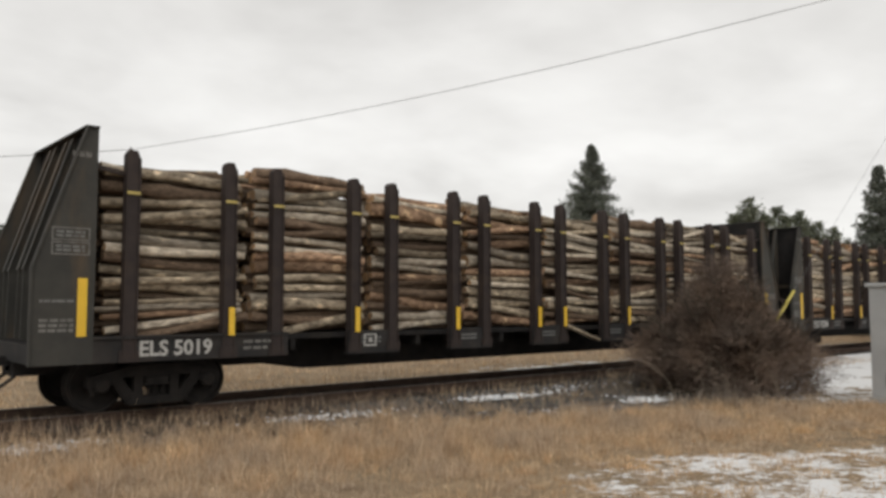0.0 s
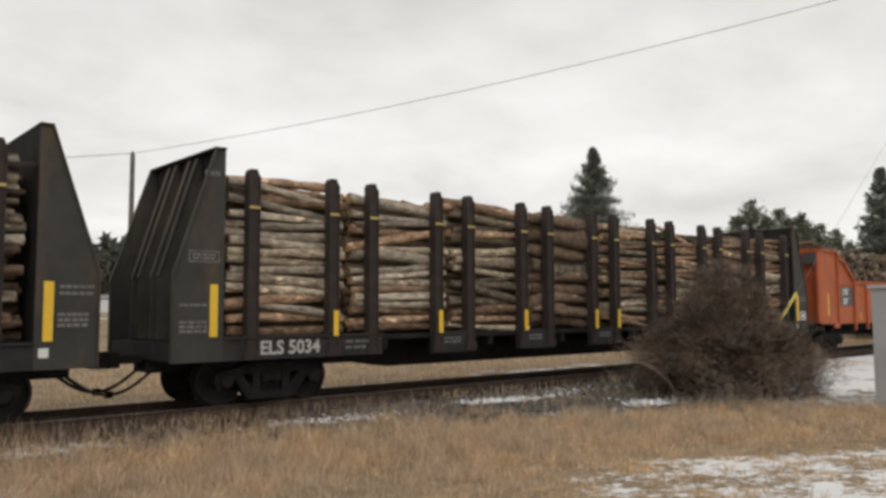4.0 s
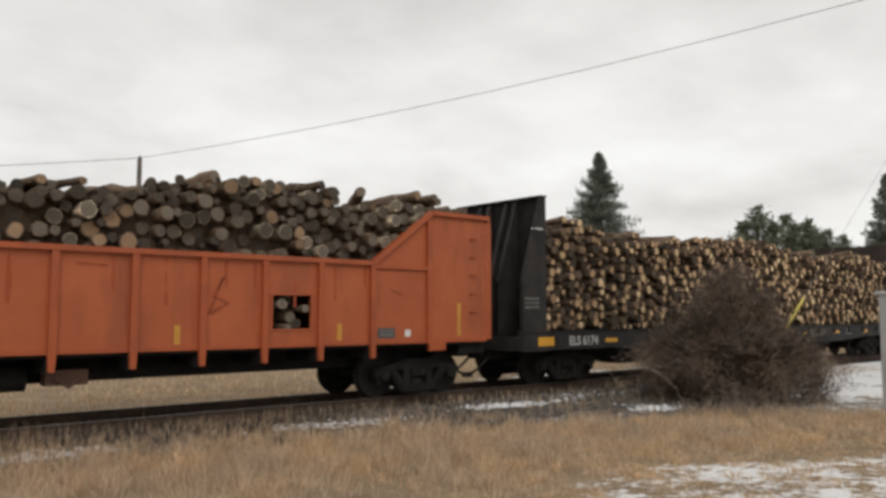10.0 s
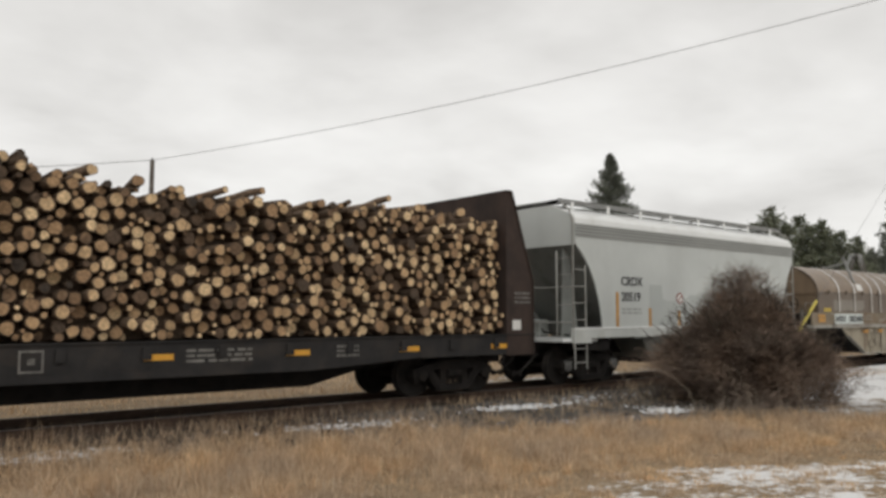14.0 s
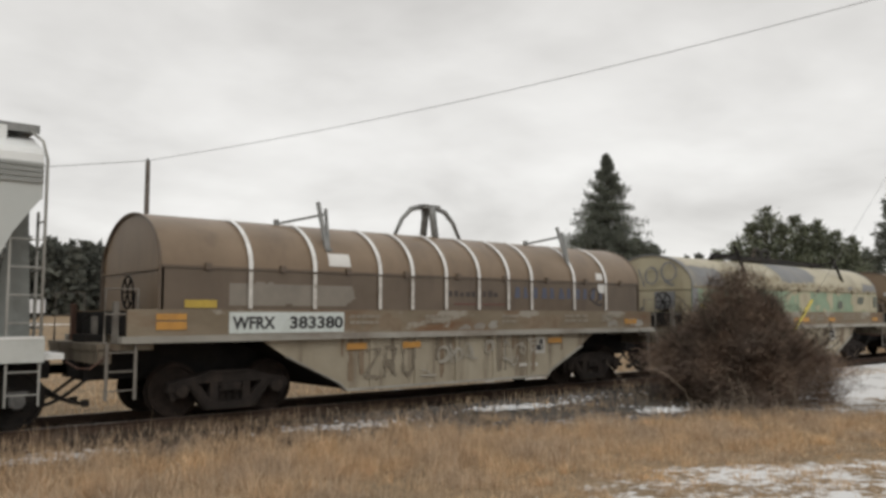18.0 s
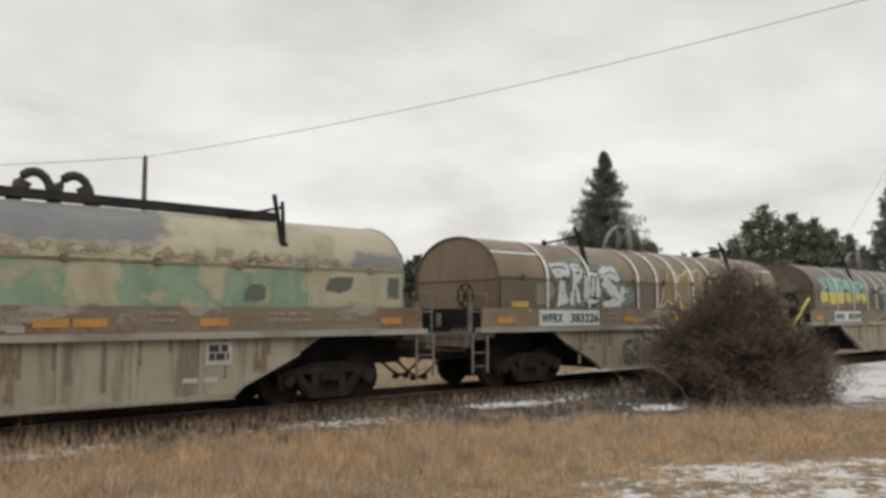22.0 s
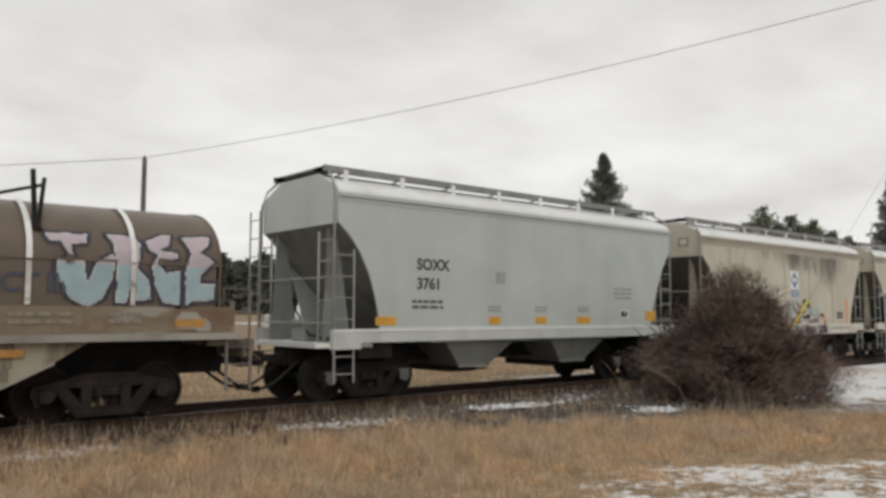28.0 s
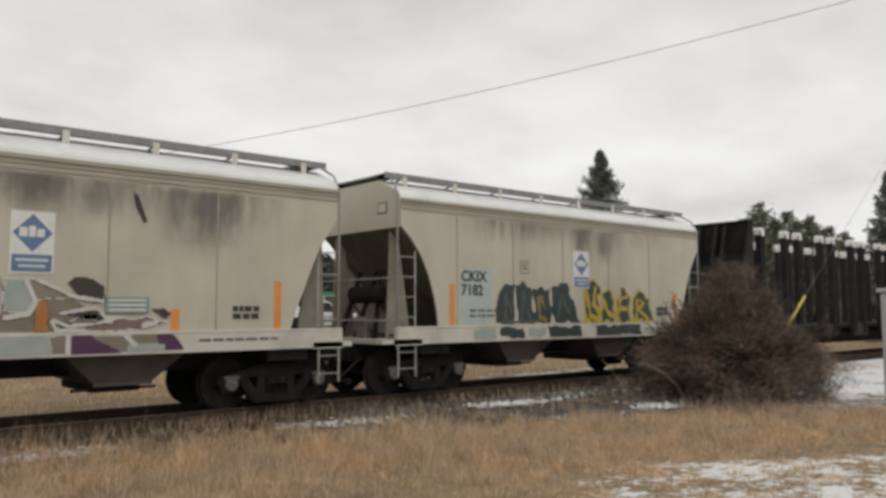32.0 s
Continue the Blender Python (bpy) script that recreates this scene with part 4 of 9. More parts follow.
def long_logs(s, label, mix, seed, sizes):
    """Eight stacks of lengthwise logs on a stake car: the outer courses log by log, the inside in one mesh."""
    rng = random.Random(seed)
    load = thing("log_load", label, "logs", "log loads of the train")
    CARS.append((load, s))
    heap = Heap()
    for k in range(8):
        xc = PITCH * (k - 3.5)
        rmin, rmax = sizes[k]
        z, zmax = 1.26, rng.uniform(3.72, 3.98)
        kinds = mix[k]
        while z < zmax:
            r = rng.uniform(rmin, rmax) if rng.random() > 0.10 else rmax * rng.uniform(1.1, 1.4)
            L = rng.uniform(2.34, 2.52)
            me = rng.choice(BARKS[rng.choice(kinds)])
            m = Matrix.Translation((xc + rng.uniform(-0.07, 0.07), -1.29 + r * rng.uniform(0.95, 1.35), z + r)) @ Euler((rng.uniform(0, 6.28), radians(rng.gauss(0, 2.4 if rng.random() < 0.78 else 6.0)), radians(rng.gauss(0, 1.2)))).to_matrix().to_4x4() @ Matrix.Diagonal((L * rng.choice((1, -1)), r, r, 1))
            shared("log", me, load, m)
            z += 2 * r * rng.uniform(0.84, 1.0)
        # the second course, the far side and the top
        z2 = 1.26
        while z2 < zmax - 0.1:
            r = rng.uniform(rmin, rmax)
            for y in (-1.0, -0.78, 1.14):
                dx, dz = rng.uniform(-0.12, 0.12), rng.gauss(0, 0.03)
                heap.log((xc - 1.2 + dx, y + rng.uniform(-0.05, 0.05), z2 + r - dz), (xc + 1.2 + dx, y + rng.uniform(-0.05, 0.05), z2 + r + dz), r, r * 0.9, 7, rng)
            z2 += 1.9 * r
        y = -1.05
        while y < 1.15:
            r = rng.uniform(rmin, rmax)
            L = rng.uniform(2.3, 2.5)
            me = rng.choice(BARKS[rng.choice(kinds)])
            zt = zmax + rng.uniform(-0.10, 0.16) + 0.08 * math.cos(y)
            m = Matrix.Translation((xc + rng.uniform(-0.1, 0.1), y, zt)) @ Euler((rng.uniform(0, 6.28), radians(rng.gauss(0, 1.6)), radians(rng.gauss(0, 2)))).to_matrix().to_4x4() @ Matrix.Diagonal((L, r, r, 1))
            shared("log", me, load, m)
            y += 2 * r * rng.uniform(1.0, 1.35)
        y = -0.7
        while y < 1.2:
            heap.log((xc - 1.2, y, zmax - 0.16), (xc + 1.2, y, zmax - 0.16), 0.12, 0.11, 7, rng)
            heap.log((xc - 1.2, y, 1.36), (xc + 1.2, y, 1.36), 0.12, 0.11, 7, rng)
            y += 0.22
        # the inner courses show their ends only
        for q in range(26):
            yy, zz = rng.uniform(-0.6, 1.0), rng.uniform(1.5, zmax - 0.3)
            heap.log((xc - 1.22, yy, zz), (xc + 1.22, yy, zz), 0.11, 0.10, 7, rng)
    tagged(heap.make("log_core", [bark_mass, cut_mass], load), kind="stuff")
    return load


a_car = stake_car(14.56, "black steel flatcar with tall stakes, loaded with grey logs", letters="ELS 5019")
spray("graffiti", a_car, flat_side(-1.495), [[(7.66, 0.90), (7.72, 1.16), (7.86, 1.18), (7.74, 1.0), (7.95, 0.92), (7.98, 1.14), (8.08, 0.92), (8.20, 0.90), (8.16, 1.12), (7.9, 1.2), (7.7, 0.86), (8.22, 0.86)]], [(0.026, paint("chalk_white", (0.55, 0.54, 0.52)), 0, 9)], 0.022, "white sprayed scrawl")
bm = B()
for a in ((-5.53, -5.23, 1.15, 1.18), (-5.53, -5.23, 0.94, 0.97), (-5.53, -5.50, 0.97, 1.15), (-5.26, -5.23, 0.97, 1.15), (-5.42, -5.34, 1.02, 1.10)):
    box(bm, a[0], a[1], -1.499, -1.491, a[2], a[3])
part("stencil", bm, dim_white, a_car, "white outlined square stencil")
a_load = long_logs(14.56, "grey and birch pulpwood logs stacked lengthwise between stakes", [["grey", "birch", "grey", "birch", "grey", "dark", "red"]] * 8, 5, [(0.050, 0.100), (0.058, 0.115), (0.065, 0.13), (0.058, 0.118), (0.048, 0.095), (0.050, 0.095), (0.045, 0.09), (0.045, 0.085)])
shared("log", BARKS["dark"][1], a_load, Matrix.Translation((3.95, -0.95, 4.04)) @ Euler((0.6, radians(1.5), radians(-3))).to_matrix().to_4x4() @ Matrix.Diagonal((2.5, 0.155, 0.155, 1)))
loose = thing("loose_log", "thin grey log slipped down beside the flatcar deck", "log")
CARS.append((loose, 14.56))
shared("bark_log", BARKS["grey"][0], loose, Matrix.Translation((1.31, -1.40, 1.05)) @ Euler((0, radians(14.6), 0)).to_matrix().to_4x4() @ Matrix.Diagonal((1.5, 0.055, 0.055, 1)))
stake_car(38.76, "black steel flatcar with tall stakes, loaded with reddish logs", letters="ELS 5034", panels=(2.52,), square=True)
long_logs(38.76, "thick dark and slim reddish logs stacked lengthwise between stakes",
          [["red", "grey", "birch"]] * 2 + [["grey", "red"]] + [["dark", "dark", "grey"]] + [["red", "red", "grey"]] * 4, 6,
          [(0.075, 0.12), (0.07, 0.11), (0.07, 0.12), (0.11, 0.17), (0.05, 0.10), (0.055, 0.095), (0.05, 0.09), (0.05, 0.085)])

# ---- orange log gondola ----


def gondola(s):
    car = car_thing("log_gondola", "faded orange steel gondola heaped with short logs", "gondola", s)
    hx = 8.25
    ribs = [-5.32, -4.15, -2.97, -1.85, -0.67, 0.52, 1.66, 2.81, 3.96, 5.15]
    for y in (-1, 1):
        bm = B()
        prof = [(-hx, 1.16), (hx, 1.16), (hx, 3.84), (6.66, 3.84), (5.15, 2.70), (-5.32, 2.70), (-6.30, 3.48), (-6.65, 3.56), (-6.95, 3.84), (-hx, 3.84)]
        ya, yb = min(y * 1.47, y * 1.43), max(y * 1.47, y * 1.43)
        if y > 0:
            prism(bm, prof, ya, yb)
        else:
            # the near side has a square opening beside a rib
            prism(bm, [(-hx, 1.16), (2.98, 1.16), (2.98, 2.70), (-5.32, 2.70), (-6.30, 3.48), (-6.65, 3.56), (-6.95, 3.84), (-hx, 3.84)], ya, yb)
            prism(bm, [(3.76, 1.16), (hx, 1.16), (hx, 3.84), (6.66, 3.84), (5.15, 2.70), (3.76, 2.70)], ya, yb)
            box(bm, 2.98, 3.76, ya, yb, 1.16, 1.45)
            box(bm, 2.98, 3.76, ya, yb, 2.06, 2.70)
        side = part("side", bm, orange, car)
        # top chord
        bm = B()
        chord = [(-hx, 3.84), (-6.95, 3.84), (-6.65, 3.56), (-6.30, 3.48), (-5.32, 2.72), (5.15, 2.72), (6.66, 3.84), (hx, 3.84)]
        for a, b in zip(chord, chord[1:]):
            part("top_chord", bar(B(), (a[0], y * 1.48, a[1]), (b[0], y * 1.48, b[1]), 0.09, 0.16), orange_dark, side)
        part("rail", bar(B(), (-6.78, y * 1.49, 2.66), (-5.32, y * 1.49, 2.66), 0.07, 0.08), orange_dark, side)
        part("rail", bar(B(), (5.15, y * 1.49, 2.66), (6.60, y * 1.49, 2.66), 0.07, 0.08), orange_dark, side)
        for x in ribs:
            bm = B()
            pts = [(-0.055, 2.70), (0.055, 2.70), (0.06, 1.16), (0.045, 0.86), (-0.045, 0.86), (-0.06, 1.16)]
            prism(bm, [(x + p[0], p[1]) for p in pts], min(y * 1.47, y * 1.55), max(y * 1.47, y * 1.55))
            part("rib", bm, orange_dark, side)
        for x in (-6.78, 6.60):
            bm = box(B(), x - 0.06, x + 0.06, min(y * 1.47, y * 1.54), max(y * 1.47, y * 1.54), 1.10, 3.66)
            part("rib", bm, orange_dark, side)
            part("pocket", box(B(), x - 0.22 * (1 if x < 0 else -1) - 0.22, x - 0.22 * (1 if x < 0 else -1) + 0.22, min(y * 1.44, y * 1.52), max(y * 1.44, y * 1.52), 0.96, 1.16), orange_dark, side)
        bm = B()
        box(bm, -hx, hx, min(y * 1.45, y * 1.50), max(y * 1.45, y * 1.50), 1.12, 1.19)
        part("side_sill", bm, orange_dark, side)
    for o in (-1, 1):
        bm = B()
        box(bm, min(o * hx, o * (hx - 0.06)), max(o * hx, o * (hx - 0.06)), -1.43, 1.43, 1.16, 3.80)
        end = part("end", bm, orange_dark, car)
        bm = B()
        box(bm, min(o * hx, o * (hx + 0.10)), max(o * hx, o * (hx + 0.10)), -1.52, 1.52, 3.76, 3.90)
        for y in (-1.43, -0.86, -0.29, 0.29, 0.86, 1.43):
            box(bm, min(o * hx, o * (hx + 0.17)), max(o * hx, o * (hx + 0.17)), y - 0.045, y + 0.045, 1.16, 3.76)
        part("end_ribs", bm, orange_dark, end)
        if o > 0:
            for i in range(5):
                z, xx = 1.75 + 0.40 * i, hx - 0.40
                part("grab_iron", tube(B(), [(xx - 0.07, -1.47, z), (xx - 0.07, -1.53, z), (xx + 0.07, -1.53, z), (xx + 0.07, -1.47, z)], 0.014, 6), scuff_paint, car)
        for i in range(15):
            z = 1.30 + 0.165 * i
            part("rivet", soft_box(o * (hx - 0.10) - 0.022, o * (hx - 0.10) + 0.022, -1.488, -1.470, z - 0.022, z + 0.022, 0.006), orange_dark, side)
        truck(car, o * 6.65)
        coupler(car, o * 8.15, o)
        bm = B()
        box(bm, min(o * 7.6, o * 8.35), max(o * 7.6, o * 8.35), -1.3, 1.3, 0.86, 1.10)
        part("end_sill", bm, under_black, car)
    bm = B()
    box(bm, -7.7, 7.7, -0.36, 0.36, 0.62, 1.10)
    box(bm, -8.2, 8.2, -1.40, 1.40, 1.06, 1.14)
    part("underframe", bm, under_black, car)
    for x in ribs:
        part("crossbearer", box(B(), x - 0.06, x + 0.06, -1.45, 1.45, 0.84, 1.05), under_black, car)
    bm = B()
    tube(bm, [(-1.75, -0.75, 0.74), (-0.85, -0.75, 0.74)], 0.20, 14)
    part("air_reservoir", bm, under_black, car)
    bm = B()
    box(bm, -0.62, 0.0, -1.05, -0.75, 0.62, 0.86)
    tube(bm, [(-0.5, -1.06, 0.72), (-0.3, -1.12, 0.60), (-0.1, -1.06, 0.74)], 0.03, 6)
    part("brake_valve", bm, rust_paint, car)
    part("end_plate", box(B(), -hx - 0.195, -hx - 0.172, -1.42, -0.94, 3.34, 3.72), plate_black, car, "small dark painted panel on the end")
    part("number_plate", box(B(), -6.64, -5.40, -1.478, -1.471, 1.79, 2.50), plate_black, car, "dark painted panel")
    lettering("lettering", "LPX", white_mark, car, -6.36, -1.482, 2.21, 0.22, 0.92, "white painted reporting mark")
    lettering("lettering", "307", white_mark, car, -6.36, -1.482, 1.86, 0.22, 0.98, "white painted number")
    for x, z0, z1 in ((-7.62, 1.42, 2.24), (-4.72, 1.22, 1.56), (-1.72, 1.22, 1.56), (1.24, 1.22, 1.54), (4.40, 1.22, 1.54), (7.45, 1.25, 1.95)):
        part("reflector", box(B(), x - 0.05, x + 0.05, -1.480, -1.471, z0, z1), worn_yellow if x > -7 else yellow_tape, car, "worn upright yellow reflector strip")
    bm = B()
    for a in ((2.93, 3.81, 2.06, 2.10), (2.93, 3.81, 1.41, 1.45), (2.93, 2.98, 1.45, 2.06), (3.76, 3.81, 1.45, 2.06)):
        box(bm, a[0], a[1], -1.485, -1.46, a[2], a[3])
    part("opening_rim", bm, orange_dark, car, "steel rim of a square opening")
    part("placard", box(B(), 5.98, 6.12, -1.482, -1.472, 1.26, 1.40), white_mark, car, "white placard")
    part("data_plate", box(B(), 5.30, 5.72, -1.480, -1.472, 1.24, 1.44), plate_black, car, "dark data plate")
    bars("stencil", dim_mark, car, 5.34, 1.36, 0.34, 2, 0.05, -1.483, 1.6)
    # scuffs left by loading
    for pts, w in (([(2.0, 2.30), (1.86, 2.02), (2.12, 1.90), (1.84, 1.74)], 0.028), ([(2.05, 2.36), (1.78, 1.72)], 0.018), ([(-4.80, 2.20), (-4.68, 2.17)], 0.05), ([(-0.35, 2.5), (0.1, 2.47)], 0.014), ([(5.6, 2.2), (5.9, 2.1)], 0.016)):
        spray("scuff", car, flat_side(-1.4725), [pts], [(w, scuff_paint, 0, 9)], 0.014, "dark scuff in the orange paint", 0.03)
    for i in range(16):
        x = -5.1 + i * 0.66 + 0.2 * math.sin(i * 5.1)
        spray("stain", car, flat_side(-1.4715), [[(x, 2.62), (x + 0.02, 2.62 - 0.35 - 0.4 * abs(math.sin(i * 2.3)))]], [(0.026, rust_run, 0, 9)], 0.016, "thin rust run below the top chord", 0.04)
    return car


scuff_paint = surface("dark_scuff", (0.22, 0.058, 0.026), (0.33, 0.078, 0.030), 9.0, 0.8)
worn_yellow = surface("worn_yellow_reflector", (0.48, 0.22, 0.035), (0.60, 0.31, 0.045), 6.0, 0.5, 0, (0.36, 0.12, 0.035), 3.0, 0.8, 0.03)
rust_run = surface("rust_run", (0.29, 0.066, 0.026), (0.36, 0.082, 0.031), 7.0, 0.75)


def cross_logs(s, label, x0, x1, z0, height, rmin, rmax, tries, seed, kinds, core_cut, y0=-1.36, y1=1.30, top=60, wild=12.0, big=0.25, extra=()):
    """A load of logs laid across the car: their ends packed on the side, the largest log by log."""
    rng = random.Random(seed)
    load = thing("log_load", label, "logs", "log loads of the train")
    CARS.append((load, s))
    ends = sorted(packed(rng, x0, x1, z0, height, rmin, rmax, tries, big), key=lambda c: -c[2])
    ends = list(extra) + ends
    heap = Heap()
    for i, (x, z, r) in enumerate(ends):
        ya, yb = y0 + (rng.uniform(-0.12, 0.12) if rng.random() < 0.76 else rng.uniform(0.10, 0.34)), y1 + rng.uniform(-0.1, 0.1)
        if i < 220:
            me = rng.choice(BARKS[rng.choice(kinds)])
            m = Matrix.Translation((x, (ya + yb) / 2, z)) @ Euler((0, radians(rng.gauss(0, 1.2)), radians(90 + rng.gauss(0, 1.6)))).to_matrix().to_4x4() @ Euler((rng.uniform(0, 6.3), 0, 0)).to_matrix().to_4x4() @ Matrix.Diagonal(((yb - ya), r, r, 1))
            shared("log", me, load, m)
        else:
            heap.log((x, ya, z), (x + rng.gauss(0, 0.07), yb, z + rng.gauss(0, 0.05)), r, r * 0.95, 9, rng, 0.82, 1.12)
    for i in range(top):
        x = rng.uniform(x0 + 0.3, x1 - 0.3)
        r = rng.uniform(0.4 * (rmin + rmax), 0.9 * rmax)
        L = rng.uniform(2.2, 2.5)
        me = rng.choice(BARKS[rng.choice(kinds)])
        a = radians(90 + rng.gauss(0, wild))
        m = Matrix.Translation((x, rng.uniform(-0.12, 0.2), height(x) + r * rng.uniform(0.1, 1.0))) @ Euler((0, radians(rng.gauss(0, 3)), a)).to_matrix().to_4x4() @ Matrix.Diagonal((L, r, r, 1))
        shared("log", me, load, m)
    core = []
    n = 40
    for i in range(n + 1):
        x = x0 + 0.08 + (x1 - x0 - 0.16) * i / n
        core.append((x, height(x) - 0.18))
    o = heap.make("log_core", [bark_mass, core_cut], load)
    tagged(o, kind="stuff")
    # added solid filler behind the log ends, keeps the gaps between them dark
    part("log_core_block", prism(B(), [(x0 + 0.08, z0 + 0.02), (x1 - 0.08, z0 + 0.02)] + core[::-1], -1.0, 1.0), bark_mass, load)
    return load


def mound_gondola(x):
    rise = 0.36 * max(0.0, min(1.0, (x - 0.8) / 1.3)) - 0.16 * math.exp(-((x - 5.2) / 0.5) ** 2) - 0.12 * math.exp(-((x - 0.9) / 0.4) ** 2)
    return 3.70 + 0.08 * math.sin(x * 0.9 + 1.0) + 0.05 * math.sin(x * 2.3) + 0.14 * max(0, 1 - abs(x + 4.2) / 2.5) + rise - 0.35 * max(0, (-6.2 - x) / 1.6)


def mound_flat(x):
    return 3.80 + 0.10 * math.sin(x * 0.7 + 2.2) + 0.07 * math.sin(x * 1.9) + 0.10 * max(0, 1 - abs(x - 2) / 5)


gondola(59.76)
gondola_load = cross_logs(59.76, "short grey-brown logs heaped crosswise in the gondola", -7.9, 7.8, 2.15, mound_gondola, 0.050, 0.142, 22000, 11, ["old", "old", "old", "oldgrey", "oldgrey", "dark"], cut_grey_mass, -1.34, 1.30, 70, 14, 0.25, [(3.12, 1.60, 0.11), (3.36, 1.68, 0.12), (3.60, 1.58, 0.10), (3.22, 1.86, 0.10), (3.48, 1.92, 0.11), (3.68, 1.80, 0.08), (3.05, 1.36, 0.10), (3.34, 1.42, 0.10), (3.62, 1.36, 0.09)])

for x, y, z, r, a, up in ((-7.75, -0.55, 3.98, 0.13, 84, 2), (-7.35, -0.45, 3.93, 0.12, 96, -2), (-7.10, -0.2, 4.02, 0.11, 100, 4), (-6.75, -0.45, 3.88, 0.14, 88, 0), (-7.62, -0.35, 4.08, 0.10, 70, 5), (-6.35, -0.4, 3.86, 0.14, 92, 3)):
    shared("log", BARKS["old"][int(r * 100) % 4], gondola_load, Matrix.Translation((x, y, z)) @ Euler((0, radians(up), radians(a))).to_matrix().to_4x4() @ Matrix.Diagonal((1.7, r, r, 1)))

# ---- bulkhead flat car with crosswise logs ----


def flat_car(s):
    car = car_thing("bulkhead_flatcar", "black bulkhead flatcar stacked with pale-ended short logs", "flatcar", s)
    for y in (-1, 1):
        bm = box(B(), -11.45, 11.45, min(y * 1.49, y * 1.43), max(y * 1.49, y * 1.43), 0.86, 1.28)
        sill = part("side_sill", bm, black_paint, car)
        part("sill_flange", box(B(), -11.45, 11.45, min(y * 1.52, y * 1.38), max(y * 1.52, y * 1.38), 1.282, 1.31), black_paint, sill)
        part("fish_belly", prism(B(), [(-8.0, 0.86), (-5.6, 0.72), (5.6, 0.72), (8.0, 0.86)], min(y * 1.485, y * 1.44), max(y * 1.485, y * 1.44)), black_paint, sill)
        for i in range(17):
            x = -10.2 + i * 1.275
            if y < 0 and -10 < x < -7.4:
                continue
            bm = box(B(), x - 0.07, x + 0.07, min(y * 1.49, y * 1.55), max(y * 1.49, y * 1.55), 1.02, 1.22)
            part("stake_pocket", bm, black_paint, car)
    part("deck", box(B(), -10.7, 10.7, -1.43, 1.43, 1.20, 1.30), under_black, car)
    bm = box(B(), -11.4, 11.4, -0.36, 0.36, 0.62, 1.20)
    prism(bm, [(-7.6, 0.64), (-6.2, 0.32), (6.2, 0.32), (7.6, 0.64)], -0.30, 0.30)
    part("centre_sill", bm, under_black, car)
    for o in (-1, 1):
        bulkhead(car, o, 4.53, black_paint if o < 0 else rust_dark, 10.54, 11.38, 2.5)
        truck(car, o * 9.35)
        coupler(car, o * 11.45, o)
        part("end_sill", box(B(), min(o * 10.7, o * 11.48), max(o * 10.7, o * 11.48), -1.45, 1.45, 0.86, 1.18), black_paint, car)
    part("reflector", box(B(), -10.85, -10.30, -1.515, -1.5035, 0.96, 1.17), amber_tape, car, "large amber reflector plate")
    for x in (-8.06, -5.58, -3.0, -0.13, 2.75, 5.28, 7.82, 10.32):
        part("reflector", box(B(), x - 0.24, x + 0.24, -1.500, -1.491, 1.00, 1.10), amber_tape, car, "flat yellow reflector strip")
    lettering("lettering", "ELS 6174", dim_white, car, -9.72, -1.493, 0.96, 0.21, 0.98, "white painted reporting mark")
    bm = B()
    for a in ((0.02, 0.36, 1.18, 1.21), (0.02, 0.36, 0.88, 0.91), (0.02, 0.05, 0.91, 1.18), (0.33, 0.36, 0.91, 1.18), (0.14, 0.24, 1.00, 1.09)):
        box(bm, a[0] + 0.7, a[1] + 0.7, -1.497, -1.491, a[2], a[3])
    part("stencil", bm, dim_mark, car)
    for x, w in ((-11.2, 0.6), (-2.46, 0.58), (3.2, 1.2), (6.1, 0.5)):
        bars("stencil", dim_mark, car, x, 1.12, w, 3, 0.045, -1.494, 1.9)
    bars("stencil", dim_mark, car, -11.3, 2.05, 0.5, 3, 0.05, -1.505, 2.0)
    bars("stencil", dim_mark, car, 10.8, 2.2, 0.5, 3, 0.05, -1.505, 2.0)
    part("placard", box(B(), 10.72, 10.98, -1.512, -1.504, 1.40, 1.62), white_mark, car, "white and grey placard")
    part("band", box(B(), -11.05, -10.66, -1.512, -1.504, 3.72, 3.75), white_mark, car, "thin white line")
    return car


flat_car(80.54)
cross_logs(80.54, "pale-ended pulpwood logs stacked crosswise on the flatcar", -10.55, 10.5, 1.31, mound_flat, 0.030, 0.118, 95000, 12, ["mix"], end_mass, -1.38, 1.30, 90, 14, 0.09, [(-5.32, 3.70, 0.085), (-5.12, 3.74, 0.10), (-4.92, 3.78, 0.095), (-4.71, 3.80, 0.10), (-4.50, 3.77, 0.09), (-4.30, 3.74, 0.085), (-4.10, 3.72, 0.08), (-4.82, 3.92, 0.08)])

# ---- coil cars ----


def hood_sheet(x0, x1, h0, h1, off=0.0, nx=1, nh=14, thick=0.0, both=True):
    """A sheet on the hood's surface between two stations and two heights; both: it goes on over the far side."""
    bm = B()
    hs = [h0 + (h1 - h0) * i / nh for i in range(nh + 1)]
    line = [hood_profile(h, off) for h in hs]
    if both:
        line += [(-y, z) for y, z in line[-2::-1]] if abs(line[-1][0]) < 0.02 else [(-y, z) for y, z in line[::-1]]
    rows = [[bm.verts.new((x0 + (x1 - x0) * i / nx, y, z)) for y, z in line] for i in range(nx + 1)]
    for a, b in zip(rows, rows[1:]):
        for j in range(len(line) - 1):
            f = bm.faces.new((a[j], b[j], b[j + 1], a[j + 1]))
            f.smooth = True
    if thick:
        bmesh.ops.solidify(bm, geom=bm.faces[:], thickness=thick)
    bmesh.ops.recalc_face_normals(bm, faces=bm.faces[:])
    return bm


H_TOP = HOOD_Z1 + 1.25 * math.pi / 2


